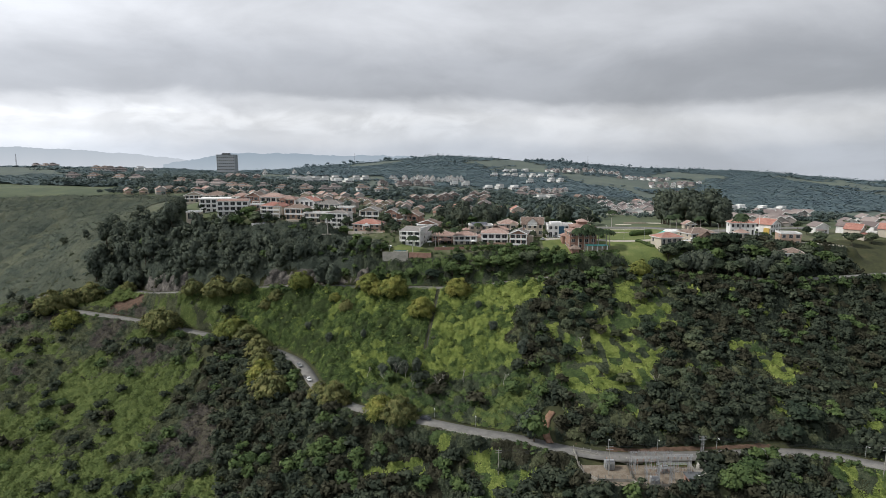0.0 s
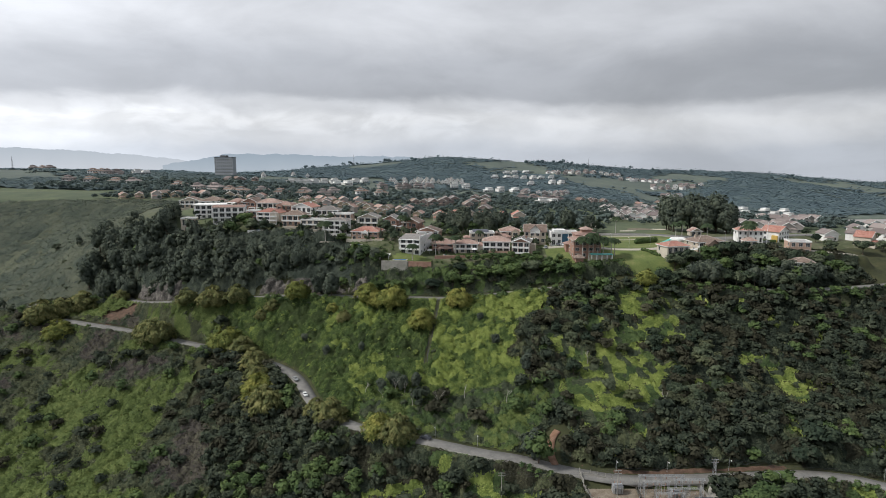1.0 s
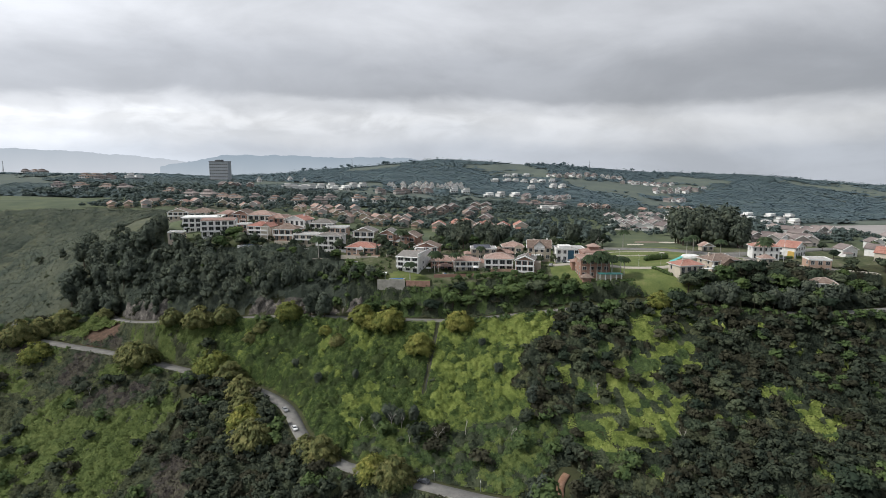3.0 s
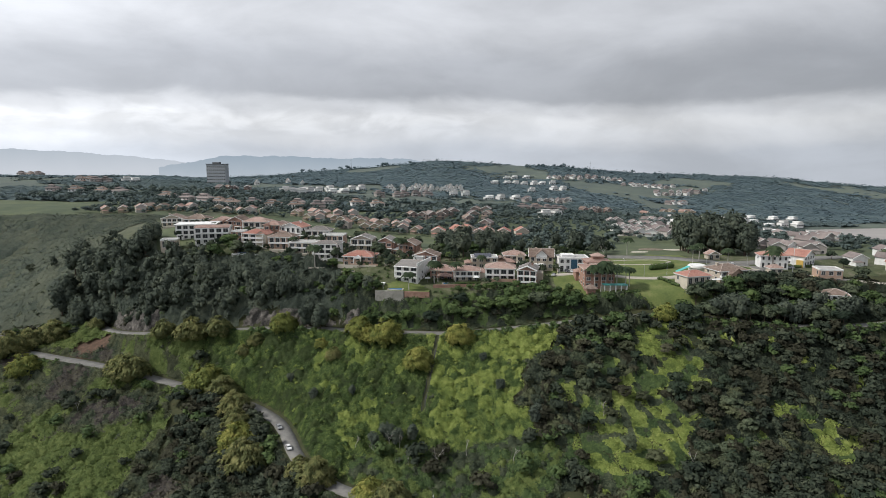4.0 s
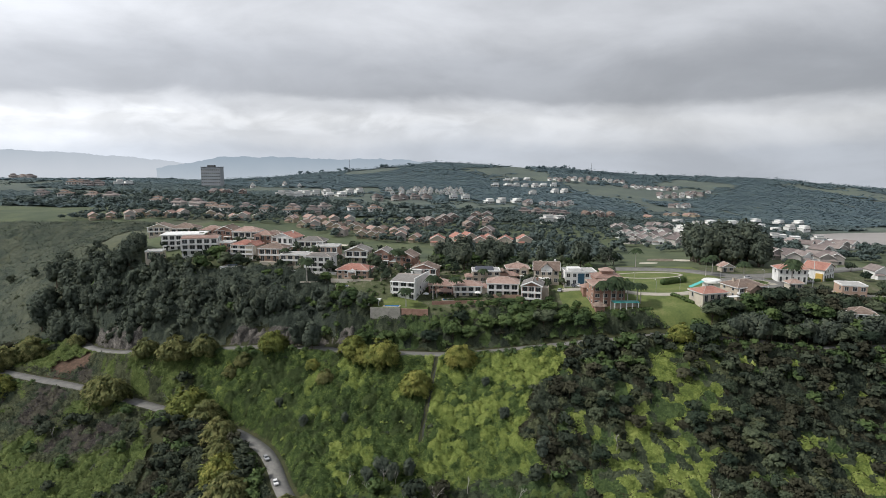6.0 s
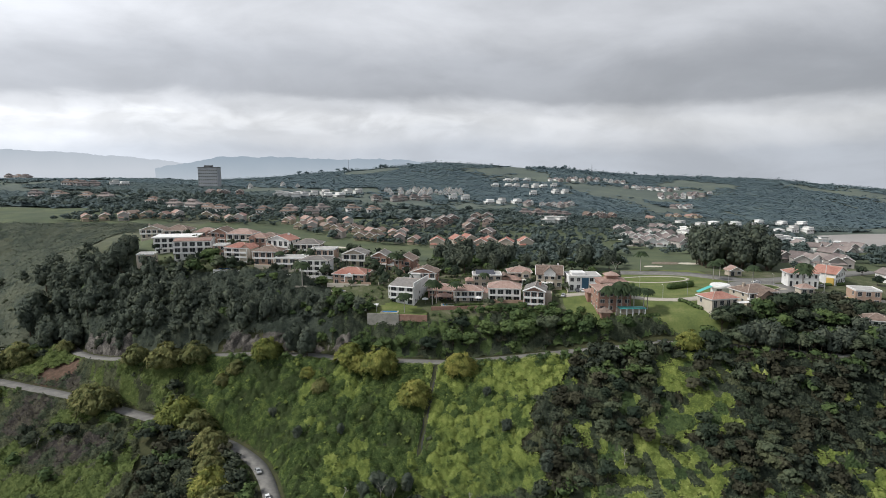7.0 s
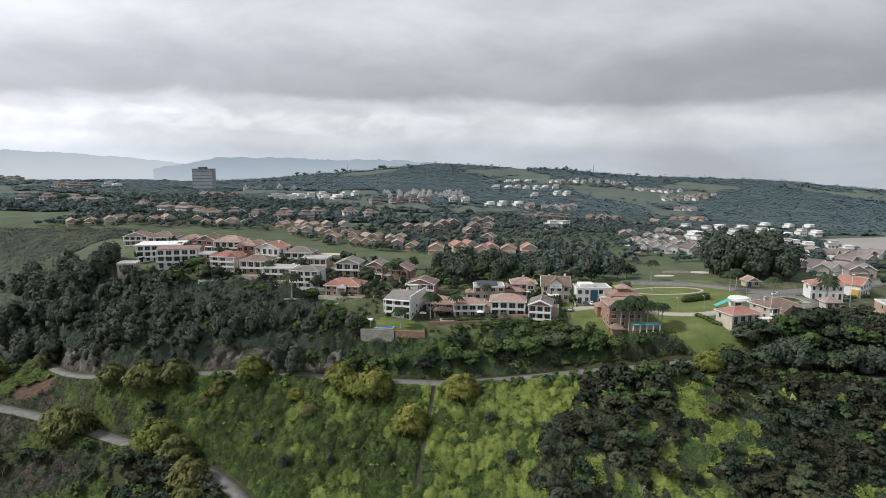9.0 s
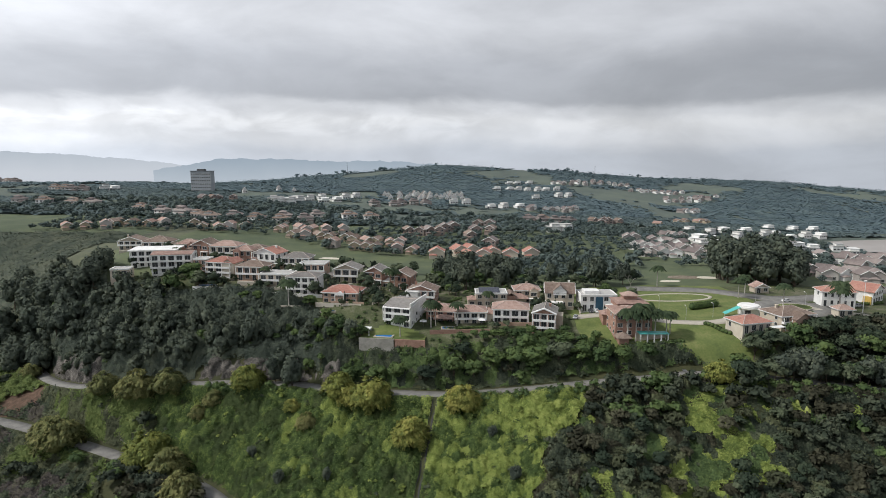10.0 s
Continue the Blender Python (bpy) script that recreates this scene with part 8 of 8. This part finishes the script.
part("wall", Shape().box(-2.6, -2, -0.3, 2.6, 2, 2.6).made("wall", M["brick"]), ctrl)
part("roof", Shape().box(-3, -2.4, 2.6, 3, 2.4, 2.85).made("roof", M["dark_grey"]), ctrl)
part("door", Shape().box(-0.5, -2.06, 0, 0.5, -2, 2.1).made("door", M["dark_steel"]), ctrl)
part("vent", Shape().box(0.6, -1, 2.85, 2.4, -0.4, 3.1).made("vent", M["white"]), ctrl)
slab("grass_verge", 79, 203.2, 15, 3.2, 0.35, "grass", "strip of lawn between the road and the yard", "verge", rot=-4, z=-59.6)
apron = smooth_line([(95, 204, -58.05), (92, 199, -59), (89, 194, -59.8)], 1.0)
ribbon("path_apron", apron, 3.0, M["concrete"], "pale concrete drive down to the electricity yard", lift=0.12, category="driveway")


def power_pole(x, y, h, lattice=False):
    t = thing("power_pole", stand(x, y), "grey power pole with crossarms and insulators", "power pole", "power poles")
    if lattice:
        lattice_post(t, 0, 0, 0.55, h, "mast")
    else:
        part("mast", Shape().tube((0, 0, -1), (0, 0, h), 0.17, 0.11).made("mast", M["concrete"]), t)
    for zz in (h - 0.3, h - 1.3):
        part("crossarm", Shape().box(-1.2, -0.06, zz, 1.2, 0.06, zz + 0.12).made("crossarm", M["steel"]), t)
        for px in (-1.1, 0, 1.1):
            part("insulator", Shape().tube((px, 0, zz + 0.1), (px, 0, zz + 0.4), 0.06, 0.05, 6).made("insulator", M["brick"]), t)
    return (x, y, gz(x, y) + h)


PP = [power_pole(57, 195, 11), power_pole(91.5, 201.5, 11, True), power_pole(20, 205, 10), power_pole(150, 193, 11), power_pole(210, 176, 11)]
for a, b in ((2, 0), (0, 1), (1, 3), (3, 4)):
    w = thing("power_line", Matrix.Identity(4), "thin sagging power cables between the poles", "cables", "power cables")
    for o in (-1.1, 0, 1.1):
        s = Shape()
        A, B = Vector(PP[a]) + Vector((0, o, 0)), Vector(PP[b]) + Vector((0, o, 0))
        pts = [A.lerp(B, k / 10) - Vector((0, 0, 1.4 * 4 * (k / 10) * (1 - k / 10))) for k in range(11)]
        s.cord(pts, 0.022)
        part("cable", s.made("cable", M["dark_steel"]), w)
mast = thing("antenna_mast", stand(191, 366), "tall slender white mast beside the avenue", "mast")
part("pole", Shape().tube((0, 0, -0.5), (0, 0, 15), 0.2, 0.12, 8).made("pole", M["white"]), mast)
part("lantern", Shape().box(-0.9, -0.2, 14.6, 0.9, 0.2, 15).made("lantern", M["steel"]), mast)
part("base_block", Shape().box(-0.6, -0.6, -0.5, 0.6, 0.6, 0.5).made("base_block", M["concrete"]), mast)


# ---- cars ----
def car_body():
    """A hatchback shell: lower body and cabin in one profile, narrowed above."""
    prof = [(-2.1, 0.32), (-2.15, 0.75), (-1.95, 0.95), (-1.15, 1.02), (-0.5, 1.45), (0.9, 1.5), (1.75, 1.05), (2.05, 0.9), (2.1, 0.4), (2.05, 0.3)]
    s = Shape()
    n = len(prof)
    v = []
    for side in (-1, 1):
        for px, pz in prof:
            v.append((px, side * (0.86 if pz < 1.1 else 0.68), pz))
    f = [tuple(range(n - 1, -1, -1)), tuple(range(n, 2 * n))] + [(i, (i + 1) % n, n + (i + 1) % n, n + i) for i in range(n)]
    return s.add(v, f)


CAR = {}


def car(x, y, z, turn, paint, label):
    t = thing("car", pose(x, y, z, 0, 0, math.degrees(turn)), label, "car", "cars")
    if not CAR:
        CAR["glass"] = Shape().add([(-1.12, -0.72, 1.04), (-0.52, -0.62, 1.42), (-0.52, 0.62, 1.42), (-1.12, 0.72, 1.04)], [(0, 1, 2, 3)]).add([(0.93, -0.6, 1.48), (1.7, -0.72, 1.08), (1.7, 0.72, 1.08), (0.93, 0.6, 1.48)], [(0, 1, 2, 3)])
        for side in (-1, 1):
            CAR["glass"].add([(-0.95, side * 0.86, 1.06), (1.5, side * 0.86, 1.08), (0.85, side * 0.72, 1.4), (-0.45, side * 0.72, 1.38)], [(0, 1, 2, 3) if side > 0 else (3, 2, 1, 0)])
        for k in range(len(CAR["glass"].v)):
            a = Vector(CAR["glass"].v[k])
            CAR["glass"].v[k] = tuple(a + Vector((0.03 if a.x > 1 else -0.03, 0.02 if a.y > 0 else -0.02, 0.03)))
        CAR["panes"] = []
        for k in range(4):
            CAR["panes"].append(mesh("car_window", CAR["glass"].v[4 * k:4 * k + 4], [(0, 1, 2, 3) if k < 3 else (0, 1, 2, 3)], M["glass"]))
        CAR["tyre"] = Shape().tube((0, -0.1, 0), (0, 0.1, 0), 0.32, 0.32, 12).made("tyre", M["tyre"])
        CAR["rim"] = Shape().tube((0, -0.115, 0), (0, 0.115, 0), 0.19, 0.19, 8).made("rim", M["steel"])
        CAR["light"] = Shape().box(-0.05, -0.2, -0.08, 0.05, 0.2, 0.08).made("headlight", M["white"])
    if paint not in CAR:
        CAR[paint] = car_body().made("body", M[paint])
    part("body", CAR[paint], t)
    for pane in CAR["panes"]:
        part("car_window", pane, t)
    for px in (-1.3, 1.3):
        for py in (-0.82, 0.82):
            w = part("wheel", CAR["tyre"], t, "", pose(px, py, 0.32))
            part("rim", CAR["rim"], w)
    for py in (-0.6, 0.6):
        part("headlight", CAR["light"], t, "", pose(-2.13, py, 0.72))


for x, off, paint, lb in ((-62, 1.5, "car_white", "white hatchback on the winding asphalt road"), (-70.5, 1.5, "car_silver", "silver hatchback on the winding asphalt road"), (-8, -1.5, "car_grey", "dark grey hatchback on the asphalt road"), (-97, -1.4, "car_grey", "dark hatchback under the bamboo by the road")):
    a, b, c, z = beside(LOWER_ROAD, x, off)
    car(a, b, z + 0.1, c + (math.pi if off < 0 else 0), paint, lb)
for x, y, tn, paint, lb in ((68.5, 369.5, 1.57, "car_grey", "dark hatchback parked before the white house"), (71.2, 369.2, 1.57, "car_white", "white hatchback parked before the white house"), (59.5, 360, 1.2, "car_silver", "silver hatchback parked beside the lawn"),
                            (166, 383.5, 0.1, "car_white", "white car on the avenue roundabout"), (190, 352, -0.6, "car_silver", "silver car at the estate gate"), (197, 378, 0.3, "car_silver", "silver car parked beside the mast")):
    car(x, y, gz(x, y) + 0.14, tn, paint, lb)


# ---- the roundabout before the estate, and its markings ----
circle = np.array([(164 + 13 * math.cos(k * math.pi / 24), 373 + 10 * math.sin(k * math.pi / 24), 0.0) for k in range(49)])
circle[:, 2] = ground(circle[:, 0], circle[:, 1]) + 0.05
ribbon("road_roundabout", circle[::-1], 5.0, M["asphalt"], "grey asphalt roundabout at the estate entrance", lift=0.14)
isle = thing("traffic_island", pose(164, 373, gz(164, 373) + 0.15), "oval grass island with a pale kerb in the roundabout", "traffic island")
pts = [(7.6 * math.cos(k * math.pi / 16), 5.8 * math.sin(k * math.pi / 16)) for k in range(32)]
part("lawn", mesh("lawn", [(*p, 0.3) for p in pts] + [(*p, -0.4) for p in pts], [tuple(range(32))] + [(i, i + 32, (i + 1) % 32 + 32, (i + 1) % 32) for i in range(32)], M["grass"]), isle)
part("kerb", mesh("kerb", [(x * q, y * q, z) for q, z in ((1.0, 0.34), (1.09, 0.34), (1.09, -0.4), (1.0, -0.4)) for x, y in pts], [(r * 32 + i, r * 32 + (i + 1) % 32, (r + 1) % 4 * 32 + (i + 1) % 32, (r + 1) % 4 * 32 + i) for r in range(4) for i in range(32)], M["paving"]), isle)
marks = thing("road_marking", pose(192, 352, gz(192, 352) + 0.2, 0, 0, 12), "worn yellow hatched box painted on the gate road", "road marking")
for k in range(6):
    part("stripe", Shape().box(-4 + k * 1.4, -1.6, 0, -3.3 + k * 1.4, 1.6, 0.03).made("stripe", M["paint_line"]), marks)
